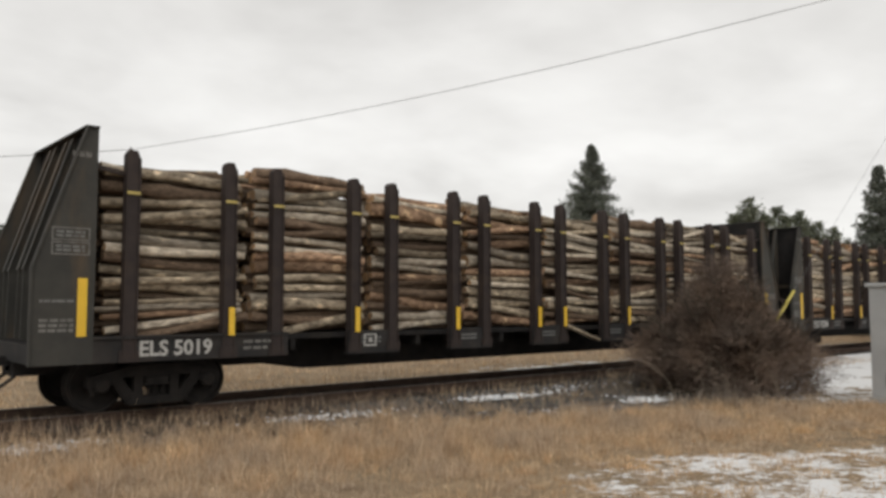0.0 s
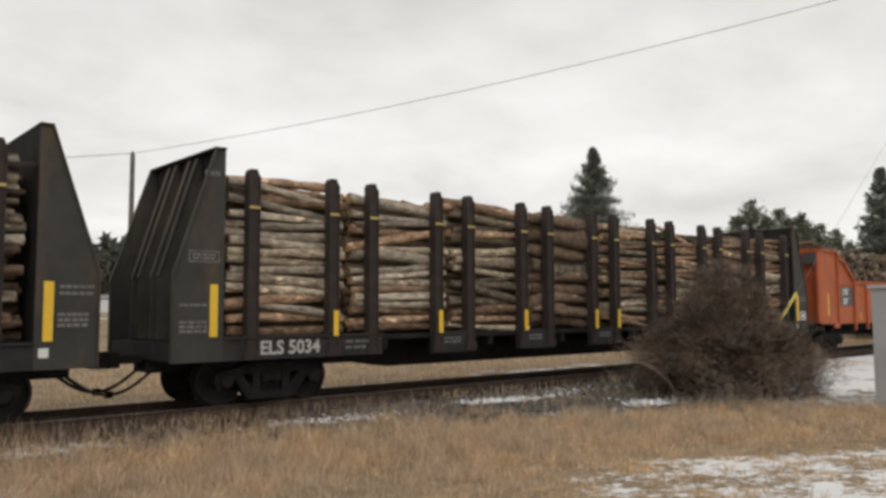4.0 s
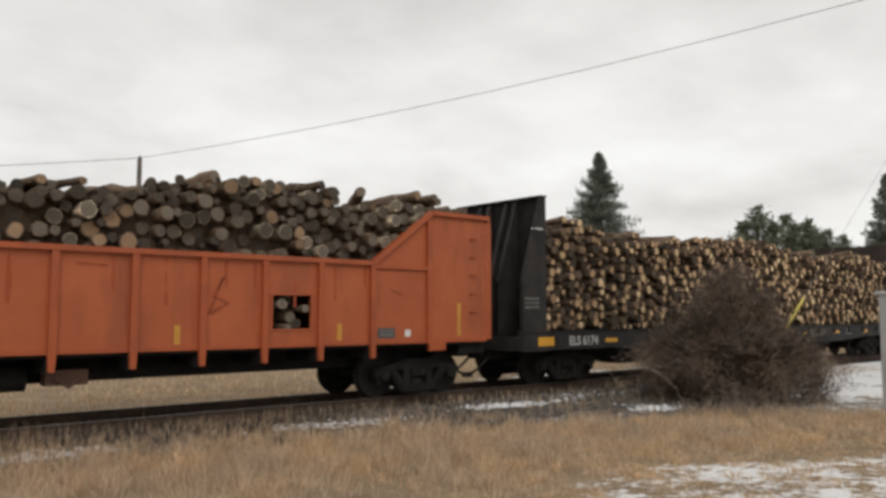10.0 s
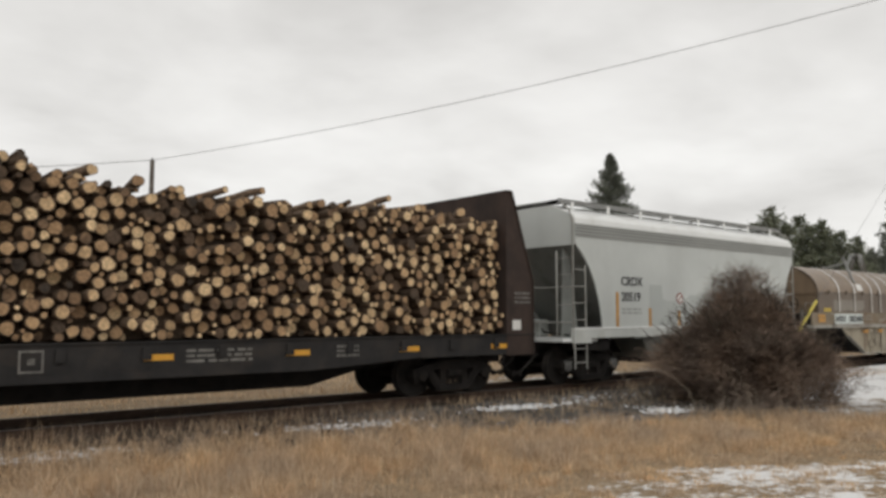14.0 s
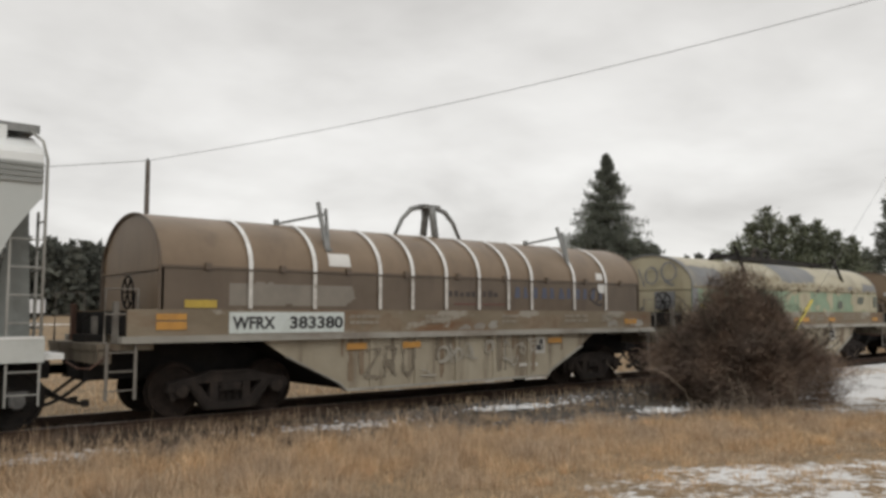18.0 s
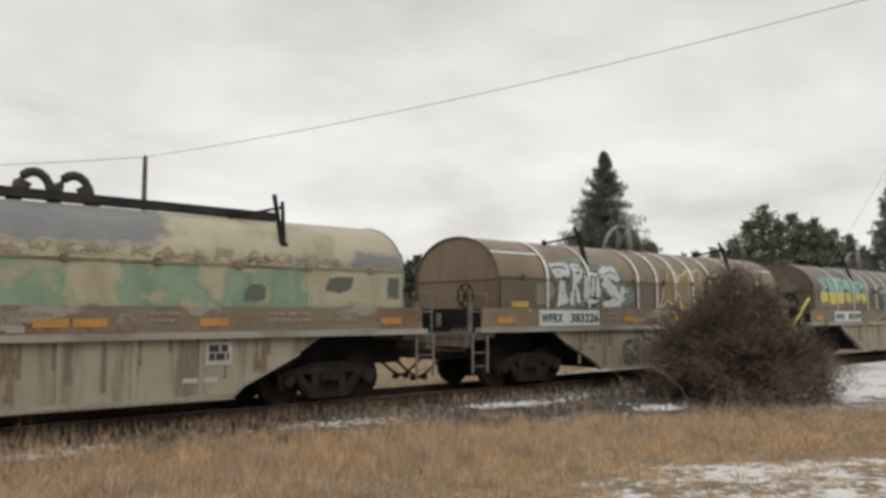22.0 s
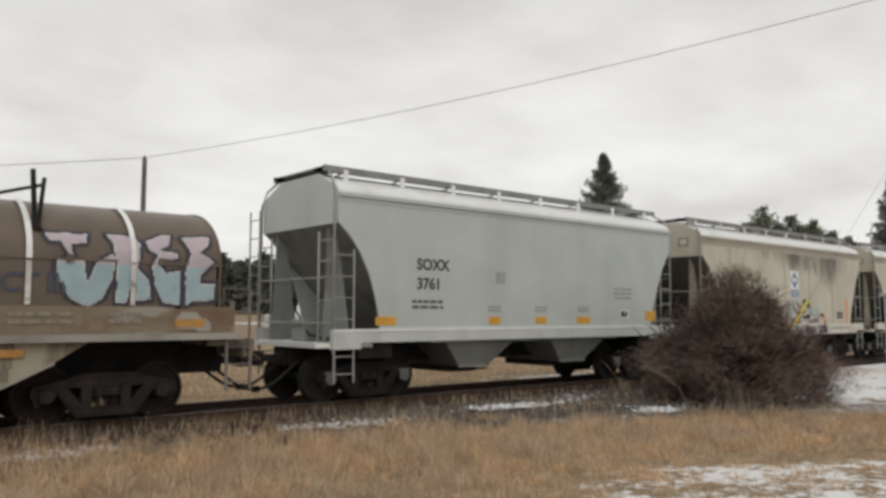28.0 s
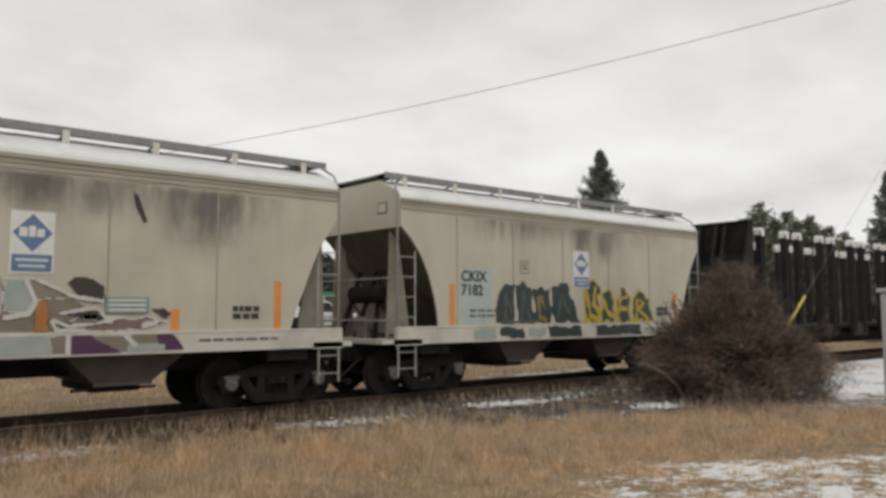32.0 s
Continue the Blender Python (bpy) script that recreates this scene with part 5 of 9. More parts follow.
ledge_grey = surface("scuffed_ledge_paint", (0.25, 0.238, 0.208), (0.37, 0.355, 0.315), 1.2, 0.65, 0, (0.095, 0.062, 0.040), 1.0, 0.85, 0.08, 30, stretch=(0.5, 1, 1))
belly_tan = surface("stained_belly_paint", (0.275, 0.240, 0.180), (0.365, 0.325, 0.250), 0.9, 0.7, 0, (0.070, 0.038, 0.022), 0.9, 1.0, 0.08, 30, streak=3.2)
sill_rust = surface("rusty_sill_paint", (0.165, 0.132, 0.092), (0.25, 0.208, 0.152), 1.1, 0.7, 0, (0.155, 0.072, 0.034), 0.9, 1.0, 0.08, 30, stretch=(0.6, 1, 1.5), peel=((0.30, 0.275, 0.23), 0.59))
dull_step = surface("grimy_step_iron", (0.15, 0.137, 0.12), (0.235, 0.217, 0.19), 4.0, 0.75, 0.0, (0.06, 0.042, 0.030), 2.0, 0.8, 0.1)
seam_brown = surface("stained_seam", (0.19, 0.155, 0.10), (0.29, 0.25, 0.17), 3.0, 0.7, 0, (0.10, 0.06, 0.035), 1.6, 0.9, 0.0)
faint_plate = surface("dusty_plate", (0.38, 0.36, 0.32), (0.48, 0.46, 0.42), 4.0, 0.6, 0, (0.20, 0.17, 0.13), 3.0, 0.6, 0.0)
worn_amber = surface("worn_amber_reflector", (0.38, 0.19, 0.05), (0.52, 0.27, 0.06), 5.0, 0.6, 0, (0.22, 0.15, 0.09), 3.0, 0.8, 0.03)
hood_mark = surface("faint_brown_stencil", (0.22, 0.19, 0.15), (0.30, 0.27, 0.22), 8.0, 0.7, 0, (0.14, 0.115, 0.09), 5.0, 0.8, 0.0)


def coil_car(s, label, upper, lower, straps, mark, number, end_mat=None, bail=0.4, slim_bail=True, board=-5.08, rim=None, hl=6.40, low_tape=(), sill_tape=(-6.2, -1.6, 0.6, 2.4, 6.1), arm_mat=None):
    car = car_thing("coil_car", label, "coil car", s)
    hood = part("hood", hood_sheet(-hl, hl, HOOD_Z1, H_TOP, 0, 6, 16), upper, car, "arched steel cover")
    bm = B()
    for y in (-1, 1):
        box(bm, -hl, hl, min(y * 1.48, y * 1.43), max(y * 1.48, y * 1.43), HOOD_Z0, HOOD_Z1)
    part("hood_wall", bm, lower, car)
    for o in (-1, 1):
        bm = B()
        ring = [(-1.48, HOOD_Z0)] + [hood_profile(HOOD_Z1 + (H_TOP - HOOD_Z1) * i / 14) for i in range(15)]
        ring = ring + [(-y, z) for y, z in ring[-2::-1]]
        prism(bm, ring, o * (hl - 0.03), o * (hl - 0.07), "x")
        bar(bm, (o * (hl - 0.02), -1.45, 2.50), (o * (hl - 0.02), 1.45, 2.50), 0.05, 0.03)
        part("hood_end", bm, end_mat or upper, car)
        # rolled rim
        bm = B()
        tube(bm, [(o * hl, y, z) for y, z in ring], 0.022, 6)
        part("hood_rim", bm, rim or lower, car)
    for y in (-1, 1):
        bm = box(B(), -hl, hl, min(y * 1.475, y * 1.505), max(y * 1.475, y * 1.505), HOOD_Z1 - 0.03, HOOD_Z1 + 0.012)
        part("hood_seam", bm, seam_brown if rim else lower, hood)
        for x in (-5.6, -4.2, -2.8, -1.4, 0.0, 1.4, 2.8, 4.2, 5.6):
            bm = box(B(), x - 0.05, x + 0.05, min(y * 1.48, y * 1.55), max(y * 1.48, y * 1.55), HOOD_Z1 - 0.05, HOOD_Z1 + 0.06)
            part("hood_bracket", bm, seam_brown if rim else lower, hood)
    for x in straps:
        part("strap", hood_sheet(x - 0.042, x + 0.042, HOOD_Z1 - 0.02, H_TOP - 0.25, 0.046, 1, 18, 0, False), strap_white, hood, "white painted band")
        part("strap", hood_sheet(x - 0.038, x + 0.038, HOOD_Z0 + 0.03, HOOD_Z1 - 0.06, 0.046, 1, 4, 0, False), strap_worn, hood, "worn lower end of a white band")
    # lifting bail in the middle and the two location cranks
    bm = B()
    if slim_bail:
        box(bm, bail - 0.24, bail + 0.24, -0.16, 0.16, 4.19, 4.28)
        for q in (-1, 1):
            tube(bm, [(bail + q * 0.20, 0, 4.24), (bail + q * 0.50, 0, 4.16), (bail + q * 0.76, 0, 3.92), (bail + q * 1.0, 0, 3.48)], [0.062, 0.060, 0.050, 0.040], 8)
            tube(bm, [(bail, q * 0.10, 4.24), (bail + 0.02, q * 0.14, 4.02), (bail + 0.02, q * 0.24, 3.46)], [0.11, 0.085, 0.08], 8)
        part("lifting_bail", bm, galv, car, "steel lifting frame on the cover")
    else:
        for x in (-0.31, 0.31):
            tube(bm, [(bail + x + 0.28 * math.cos(i * math.pi / 10), -0.10, 3.45 + 0.58 * math.sin(i * math.pi / 10) ** 0.7) for i in range(11)], 0.078, 8)
            bar(bm, (bail + 2.1 * x, -0.10, 3.46), (bail + 1.4 * x, -0.10, 3.86), 0.20, 0.12)
        part("lifting_bail", bm, bulk_paint, car, "two dark steel lifting hoops on the cover")
    for o in (-1, 1):
        bm = B()
        x = 3.82 if o > 0 else -3.10
        bar(bm, (x - 0.04, -1.34, 2.98), (x + 0.10, -1.00, 3.80), 0.055, 0.05)
        bar(bm, (x - 0.08, -1.34, 2.98), (x - 0.06, -0.98, 3.92), 0.065, 0.06)
        bar(bm, (x - 0.68, -0.50, 3.50), (x + 0.10, -1.00, 3.70), 0.05)
        box(bm, x - 0.11, x + 0.02, -1.38, -1.32, 2.94, 3.00)
        box(bm, x - 0.74, x - 0.66, -0.54, -0.46, 3.42, 3.58)
        part("locating_arm", bm, arm_mat or cast_iron, car)
    # frame: sill, ledge, belly
    for y in (-1, 1):
        bm = box(B(), -6.9, 6.9, min(y * 1.50, y * 1.44), max(y * 1.50, y * 1.44), 1.40, 1.83)
        part("side_sill", bm, sill_rust, car)
        part("ledge", box(B(), -7.0, 7.0, min(y * 1.58, y * 1.36), max(y * 1.58, y * 1.36), 1.29, 1.40), ledge_grey, car)
        bm = B()
        prism(bm, [(-2.80, 0.34), (2.80, 0.34), (2.95, 0.46), (4.05, 0.98), (4.55, 1.29), (-4.55, 1.29), (-4.05, 0.98), (-2.95, 0.46)], min(y * 1.44, y * 1.40), max(y * 1.44, y * 1.40))
        belly = part("belly_plate", bm, belly_tan, car)
        bm = B()
        box(bm, -2.80, 2.80, min(y * 1.52, y * 1.36), max(y * 1.52, y * 1.36), 0.30, 0.345)
        for a, b in (((2.80, 0.32), (2.95, 0.46)), ((2.95, 0.46), (4.05, 0.98))):
            for q in (-1, 1):
                bar(bm, (q * a[0], y * 1.44, a[1]), (q * b[0], y * 1.44, b[1]), 0.03, 0.14)
        part("belly_flange", bm, ledge_grey, belly)
        for x in (-2.2, -1.1, 0.0, 1.1, 2.2):
            part("stiffener", box(B(), x - 0.045, x + 0.045, min(y * 1.44, y * 1.475), max(y * 1.44, y * 1.475), 0.345, 1.29), belly_tan, belly)
    bm = B()
    box(bm, -6.9, 6.9, -1.44, 1.44, 1.42, 1.80)
    part("deck", bm, under_black, car)
    part("centre_sill", box(B(), -7.2, 7.2, -0.36, 0.36, 0.66, 1.42), under_black, car)
    part("trough", prism(B(), [(-2.8, 0.34), (2.8, 0.34), (4.4, 1.2), (-4.4, 1.2)], -1.38, 1.38), under_black, car)
    for o in (-1, 1):
        truck(car, o * 4.95, False, "dusty_")
        coupler(car, o * 7.25, o)
        bm = box(B(), min(o * 6.45, o * 7.32), max(o * 6.45, o * 7.32), -1.42, 1.42, 1.18, 1.29)
        box(bm, min(o * 7.10, o * 7.30), max(o * 7.10, o * 7.30), -1.42, 1.42, 0.98, 1.20)
        part("end_platform", bm, frame_grey, car)
        ladder(car, o * 6.98, -1.50, 0.42, 1.30, 0.44, dull_step, 3, name="step")
        for y in (-1, 1):
            bm = B()
            tube(bm, [(o * 6.72, y * 1.42, 1.29), (o * 6.72, y * 1.42, 2.15), (o * 7.22, y * 1.42, 2.15), (o * 7.22, y * 1.42, 1.29)], 0.022, 6)
            tube(bm, [(o * 6.72, y * 1.42, 1.75), (o * 7.22, y * 1.42, 1.75)], 0.018, 6)
            part("handrail", bm, dull_step, car)
        bm = box(B(), min(o * 6.55, o * 6.85), max(o * 6.55, o * 6.85), -0.95, -0.25, 1.29, 1.78)
        part("end_bracket", bm, frame_grey, car)
        bm = box(B(), min(o * 6.55, o * 6.80), max(o * 6.55, o * 6.80), 0.35, 0.85, 1.29, 1.70)
        part("brake_box", bm, rust_paint if o > 0 else dull_step, car)
        for y, top in ((-1.18, 1.95), (-0.10, 1.72), (1.15, 1.95)):
            part("end_post", soft_box(o * 6.98 - 0.045, o * 6.98 + 0.045, y - 0.05, y + 0.05, 1.29, top, 0.01), dull_step if y < 0 else rust_paint, car, "grimy upright post")
        bm = B()
        tube(bm, [(o * 6.62, -0.62 + 0.27 * math.cos(i * math.pi / 8), 2.12 + 0.27 * math.sin(i * math.pi / 8)) for i in range(17)], 0.020, 6)
        for i in range(3):
            a = i * math.pi / 3
            bar(bm, (o * 6.62, -0.62 - 0.26 * math.cos(a), 2.12 - 0.26 * math.sin(a)), (o * 6.62, -0.62 + 0.26 * math.cos(a), 2.12 + 0.26 * math.sin(a)), 0.025)
        tube(bm, [(o * 6.62, -0.62, 2.12), (o * 6.50, -0.62, 2.12), (o * 6.52, -0.62, 1.78)], 0.022, 6)
        part("brake_wheel", bm, cast_iron, car, "dark spoked brake wheel")
        bm = B()
        tube(bm, [(o * 7.15, -1.45, 1.12), (o * 7.42, -1.45, 0.92), (o * 7.45, -0.9, 0.90), (o * 7.45, -0.25, 0.98)], 0.018, 6)
        part("uncoupling_lever", bm, rust_paint, car)
        bm = B()
        tube(bm, [(o * 7.05, 0.45, 1.29), (o * 7.05, 0.45, 1.62), (o * 6.9, 0.45, 1.75), (o * 6.6, 0.45, 1.75)], 0.028, 6)
        part("brake_pipe", bm, cast_iron, car)
    part("number_board", box(B(), board, -2.88, -1.510, -1.501, 1.42, 1.79), plate_pale, car, "pale number board")
    wide = -2.95 - board
    lettering("lettering", mark, black_mark, car, board + 0.07, -1.514, 1.50, 0.205, 0.86, "black painted reporting mark", 0.0, wide * 0.36)
    lettering("lettering", number, black_mark, car, board + 0.07 + wide * 0.48, -1.514, 1.50, 0.205, 0.86, "black painted number", 0.0, wide * 0.50)
    for x in sill_tape:
        part("reflector", box(B(), x - 0.25, x + 0.25, -1.517, -1.501, 1.50, 1.63), worn_amber, car, "worn flat amber reflector")
    for x in low_tape:
        part("reflector", box(B(), x - 0.23, x + 0.23, -1.482, -1.476, 1.08, 1.20), worn_amber, car, "worn flat amber reflector")
    # rust that has run down the sill and the belly
    srng = random.Random(int(s * 10))
    for i in range(22):
        x, z1 = srng.uniform(-3.6, 3.6), srng.uniform(0.45, 1.05)
        spray("rust_streak", car, flat_side(-1.4445 - 0.0009 * i), [[(x, 1.27), (x + srng.uniform(-0.02, 0.02), z1)]], [(srng.uniform(0.02, 0.07), streak_rust if i % 2 else streak_dark, 0.36, 9)], 0.022, "rust streak down the belly plate", 0.05)
    for i in range(9):
        x = srng.uniform(-6.4, 6.4)
        if board - 0.2 < x < -2.7:
            continue
        w = srng.uniform(0.15, 0.7)
        block("rust_stain", car, flat_side(-1.4985 - 0.0007 * i), [[(x - w, 1.43), (x + w, 1.45), (x + 0.7 * w, srng.uniform(1.55, 1.78)), (x - 0.6 * w, srng.uniform(1.5, 1.74))]], [(0.0, streak_rust if i % 3 else ledge_grey)], 0.035, "uneven rust on the sill", 0.18)
    for x, w in ((-2.75, 0.7), (-0.9, 0.7), (1.3, 0.5), (3.4, 0.9), (4.8, 0.5)):
        bars("stencil", hood_mark, car, x, 1.68, w, 2, 0.06, -1.512, 1.9)
    part("data_plate", box(B(), 2.28, 2.76, -1.452, -1.443, 0.84, 1.22), faint_plate, car, "white data panel")
    bars("stencil", black_mark, car, 2.34, 1.06, 0.36, 2, 0.12, -1.457, 1.15, cuts=2)
    part("notice", box(B(), 1.9, 2.5, -1.452, -1.443, 0.56, 0.64), faint_plate, car)
    return car


strap_worn = surface("worn_strap", (0.50, 0.48, 0.44), (0.68, 0.66, 0.62), 6.0, 0.6, 0, (0.16, 0.12, 0.09), 5.0, 0.9, 0.0)
streak_rust = surface("rust_streak", (0.175, 0.130, 0.088), (0.245, 0.192, 0.138), 5.0, 0.8)
streak_dark = surface("sooty_streak", (0.155, 0.130, 0.098), (0.225, 0.193, 0.148), 5.0, 0.8)


def hood_patch(car, x0, x1, h0, h1, mat, label="", name="paint_patch"):
    return part(name, hood_sheet(x0, x1, h0, h1, 0.010, 1, 12, 0, False), mat, car, label)


pale_gold = paint("pale_gold_spray", (0.50, 0.43, 0.22))
dark_line = paint("black_spray", (0.025, 0.025, 0.028))
lemon, mint = paint("yellow_spray", (0.58, 0.50, 0.09)), paint("mint_spray", (0.25, 0.44, 0.37))
pink, sky_blue = paint("pink_spray", (0.50, 0.425, 0.465)), paint("pale_blue_spray", (0.35, 0.465, 0.50))
white_spray = paint("white_spray", (0.60, 0.59, 0.57))
brown_spray = paint("brown_spray", (0.29, 0.235, 0.145))
ghost = paint("faded_overpaint", (0.24, 0.215, 0.18))
red_line = paint("red_stripe", (0.24, 0.055, 0.04))

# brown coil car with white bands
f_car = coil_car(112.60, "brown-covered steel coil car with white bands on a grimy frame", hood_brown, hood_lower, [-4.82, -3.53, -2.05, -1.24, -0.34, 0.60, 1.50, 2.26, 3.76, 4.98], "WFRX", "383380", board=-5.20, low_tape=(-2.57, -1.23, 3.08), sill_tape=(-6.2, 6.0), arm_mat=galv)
block("overpaint", f_car, flat_side(-1.4825), [[(-5.2, 1.90), (-2.85, 1.90), (-2.62, 2.05), (-2.66, 2.28), (-5.2, 2.30)]], [(0.0, ghost)], 0.035, "painted-over grey patch", 0.03)
part("reflector", box(B(), -6.45, -5.95, -1.510, -1.501, 1.66, 1.76), worn_amber, f_car, "worn flat amber reflector")
part("placard", box(B(), -5.98, -5.42, -1.490, -1.482, 1.86, 1.99), dull_yellow, f_car, "dull yellow placard")
hood_patch(f_car, -3.2, -2.72, 2.68, 3.0, white_mark, "white notice", "notice")
hood_patch(f_car, 4.70, 4.98, 2.28, 2.50, white_mark, "white notice", "notice")
hood_patch(f_car, 4.65, 4.90, 2.62, 2.84, white_mark, "white notice", "notice")
blue_smear, red_smear, dark_smear = paint("worn_blue_smear", (0.098, 0.108, 0.150)), paint("worn_red_smear", (0.15, 0.070, 0.055)), paint("worn_dark_smear", (0.062, 0.052, 0.046))
erng = random.Random(12)
for i in range(11):
    x, w = 1.72 + 0.30 * i, erng.uniform(0.14, 0.25)
    part("worn_letter", prism(B(), [(x, 2.12), (x + w, 2.12), (x + w * erng.uniform(0.6, 1.1), 2.36), (x + erng.uniform(0.0, 0.08), 2.38)], -1.4865, -1.4805), blue_smear, f_car, "worn blue letter")
spray("graffiti", f_car, flat_side(-1.492), [[(4.55 + 0.19 * math.cos(i * 0.6 - 1), 2.22 + 0.17 * math.sin(i * 0.6 - 1)) for i in range(9)] + [(4.7, 1.98), (4.85, 2.0)]], [(0.022, dark_smear, 0, 9)], 0.025, "dark sprayed loop")
part("stripe", box(B(), -0.1, 1.45, -1.4865, -1.4805, 1.95, 1.985), red_smear, f_car, "worn red stripe")
for i in range(9):
    x = -0.25 + 0.165 * i
    part("worn_letter", box(B(), x, x + erng.uniform(0.09, 0.13), -1.4865, -1.4805, 2.13, erng.uniform(2.2, 2.27)), dark_smear, f_car)
pale_chalk = paint("faint_chalk", (0.36, 0.335, 0.285))
rng = random.Random(31)
for i in range(8):
    x, z, turn, path = -0.95 + 0.46 * i, rng.uniform(0.6, 1.0), rng.uniform(0, 6.28), []
    for k in range(12):
        path.append((x, min(1.18, max(0.5, z))))
        turn += rng.uniform(0.3, 1.5) * (1 if i % 2 else -1)
        x, z = x + 0.13 * math.cos(turn) + 0.02, z + 0.15 * math.sin(turn)
    spray("graffiti", f_car, flat_side(-1.480 - 0.0008 * i), [path], [(0.018, pale_chalk, 0, 9)], 0.018, "faint white sprayed scribble", 0.02)
scrawled("graffiti", f_car, flat_side(-1.480), "ZRU", [(0.028, streak_dark, 0, 9)], 0.025, "faint dark sprayed scrawl", 0.03, -2.35, 0.52, 0.34, 0.52, 0.10, 5)

dark_teal = paint("dark_teal_patch", (0.115, 0.130, 0.105))
faint_brown = paint("faint_brown_spray", (0.30, 0.255, 0.170))
thin_slate = surface("thin_grey_primer", (0.215, 0.208, 0.185), (0.265, 0.256, 0.228), 1.5, 0.55, 0, (0.30, 0.27, 0.19), 2.0, 0.5, 0.05)
thinner_slate = surface("thinner_grey_primer", (0.285, 0.264, 0.203), (0.345, 0.322, 0.252), 1.5, 0.55, 0, (0.30, 0.27, 0.19), 2.0, 0.5, 0.05)
green_cream = surface("half_bare_cream_paint", (0.30, 0.315, 0.205), (0.36, 0.36, 0.245), 1.5, 0.55, 0, (0.23, 0.22, 0.14), 1.5, 0.6, 0.05)
# cream and green coil car
g_car = coil_car(127.97, "coil car with peeling cream and green painted cover", hood_cream, hood_green, [], "WFRX", "383297", None, 0.17, False, rim=hood_slate, sill_tape=(-6.2, -5.7, -1.62, -0.15, 0.40, 2.4, 6.1))
block("paint_patch", g_car, hood_side(0.012), [[(-6.2, 2.56), (-4.72, 2.52), (-4.62, 2.75), (-4.60, 3.15), (-4.75, 3.35), (-6.2, 3.40)], [(-1.0, 2.92), (-0.6, 2.86), (1.30, 2.92), (1.62, 3.2), (1.75, 4.1), (-0.85, 4.1)], [(5.0, 2.62), (6.35, 2.60), (6.35, 2.95), (5.4, 3.0)],
      [(3.9, 2.62), (4.3, 2.62), (4.25, 2.82), (3.95, 2.8)]], [(-0.05, hood_slate), (-0.01, thin_slate), (0.05, thinner_slate)], 0.03, "grey primer patch", 0.10)
block("paint_patch", g_car, flat_side(-1.486), [[(-3.5, 1.84), (-3.05, 1.84), (-3.02, 2.5), (-3.46, 2.48)], [(0.02, 1.86), (0.80, 1.86), (0.84, 2.5), (0.05, 2.5)], [(2.05, 2.3), (2.5, 1.9), (2.6, 2.5), (2.2, 2.52)], [(4.3, 1.84), (6.38, 1.84), (6.38, 2.52), (4.1, 2.52)]], [(-0.05, hood_cream), (0.03, green_cream)], 0.03, "bare cream patch in the green", 0.14)
block("paint_patch", g_car, flat_side(-1.496), [[(-1.80, 2.0), (-1.52, 2.0), (-1.48, 2.32), (-1.80, 2.36)], [(2.95, 1.95), (3.35, 1.92), (3.35, 2.2), (3.0, 2.22)], [(4.6, 2.12), (5.2, 2.1), (5.2, 2.4), (4.65, 2.38)], [(6.0, 2.0), (6.3, 2.0), (6.3, 2.45), (6.05, 2.4)]], [(0.0, dark_teal)], 0.03, "dark patch in the green", 0.08)
part("placard", box(B(), -6.05, -5.55, -1.490, -1.482, 1.93, 2.04), lemon, g_car, "worn yellow placard")
for tint, words, x, h, wide, high, gap, seed in ((brown_spray, "TRBSP", -2.62, 2.86, 0.24, 0.24, 0.07, 8), (brown_spray, "SOA", -4.45, 2.78, 0.42, 0.36, 0.14, 9), (faint_brown, "OKRA", -2.6, 2.60, 0.34, 0.18, 0.22, 12), (brown_spray, "WEA", -0.5, 2.68, 0.28, 0.16, 0.10, 10), (brown_spray, "KA", 1.0, 2.68, 0.30, 0.18, 0.12, 11), (faint_brown, "PAGE", 2.4, 2.66, 0.36, 0.22, 0.2, 13)):
    scrawled("graffiti", g_car, hood_side(0.014), words, [(0.027, tint, 0, 9)], 0.022, "faded brown scrawl", 0.03, x, h, wide, high, gap, seed)
for i, (x, w) in enumerate(((-5.2, 0.5), (-4.0, 0.5), (-2.2, 0.6), (-0.9, 0.45), (0.5, 0.5), (1.9, 0.6), (3.2, 0.6), (4.6, 0.5), (5.7, 0.4))):
    block("stain", g_car, hood_side(0.0095), [[(x - w, 2.57), (x + w, 2.57), (x + 0.7 * w, 2.72), (x, 2.86), (x - 0.6 * w, 2.70)]], [(0.06, seam_brown)], 0.020, "brown grime along the seam", 0.15, 0.22)
hood_patch(g_car, -6.42, -6.12, HOOD_Z0, H_TOP, hood_slate, "grey primer band round the end")
spray("graffiti", g_car, lambda x, h: (-6.475, x, h), [[(-0.75 + 0.26 * math.cos(i * 0.7), 3.0 + 0.28 * math.sin(i * 0.7)) for i in range(10)], [(-0.15 + 0.22 * math.cos(i * 0.7), 2.9 + 0.25 * math.sin(i * 0.7)) for i in range(10)], [(-0.9, 2.6), (-0.6, 2.72)], [(0.1, 2.6), (0.3, 3.1)]], [(0.030, hood_slate, 0, 9)], 0.025, "grey scrawl on the end")
part("paint_patch", box(B(), -6.49, -6.472, -0.95, -0.25, 1.90, 2.42), hood_slate, g_car)
rail = B()
bar(rail, (-3.2, -0.25, 3.66), (4.2, -0.25, 3.60), 0.15, 0.24)
part("cover_rail", rail, black_paint, g_car, "dark steel rail along the top")

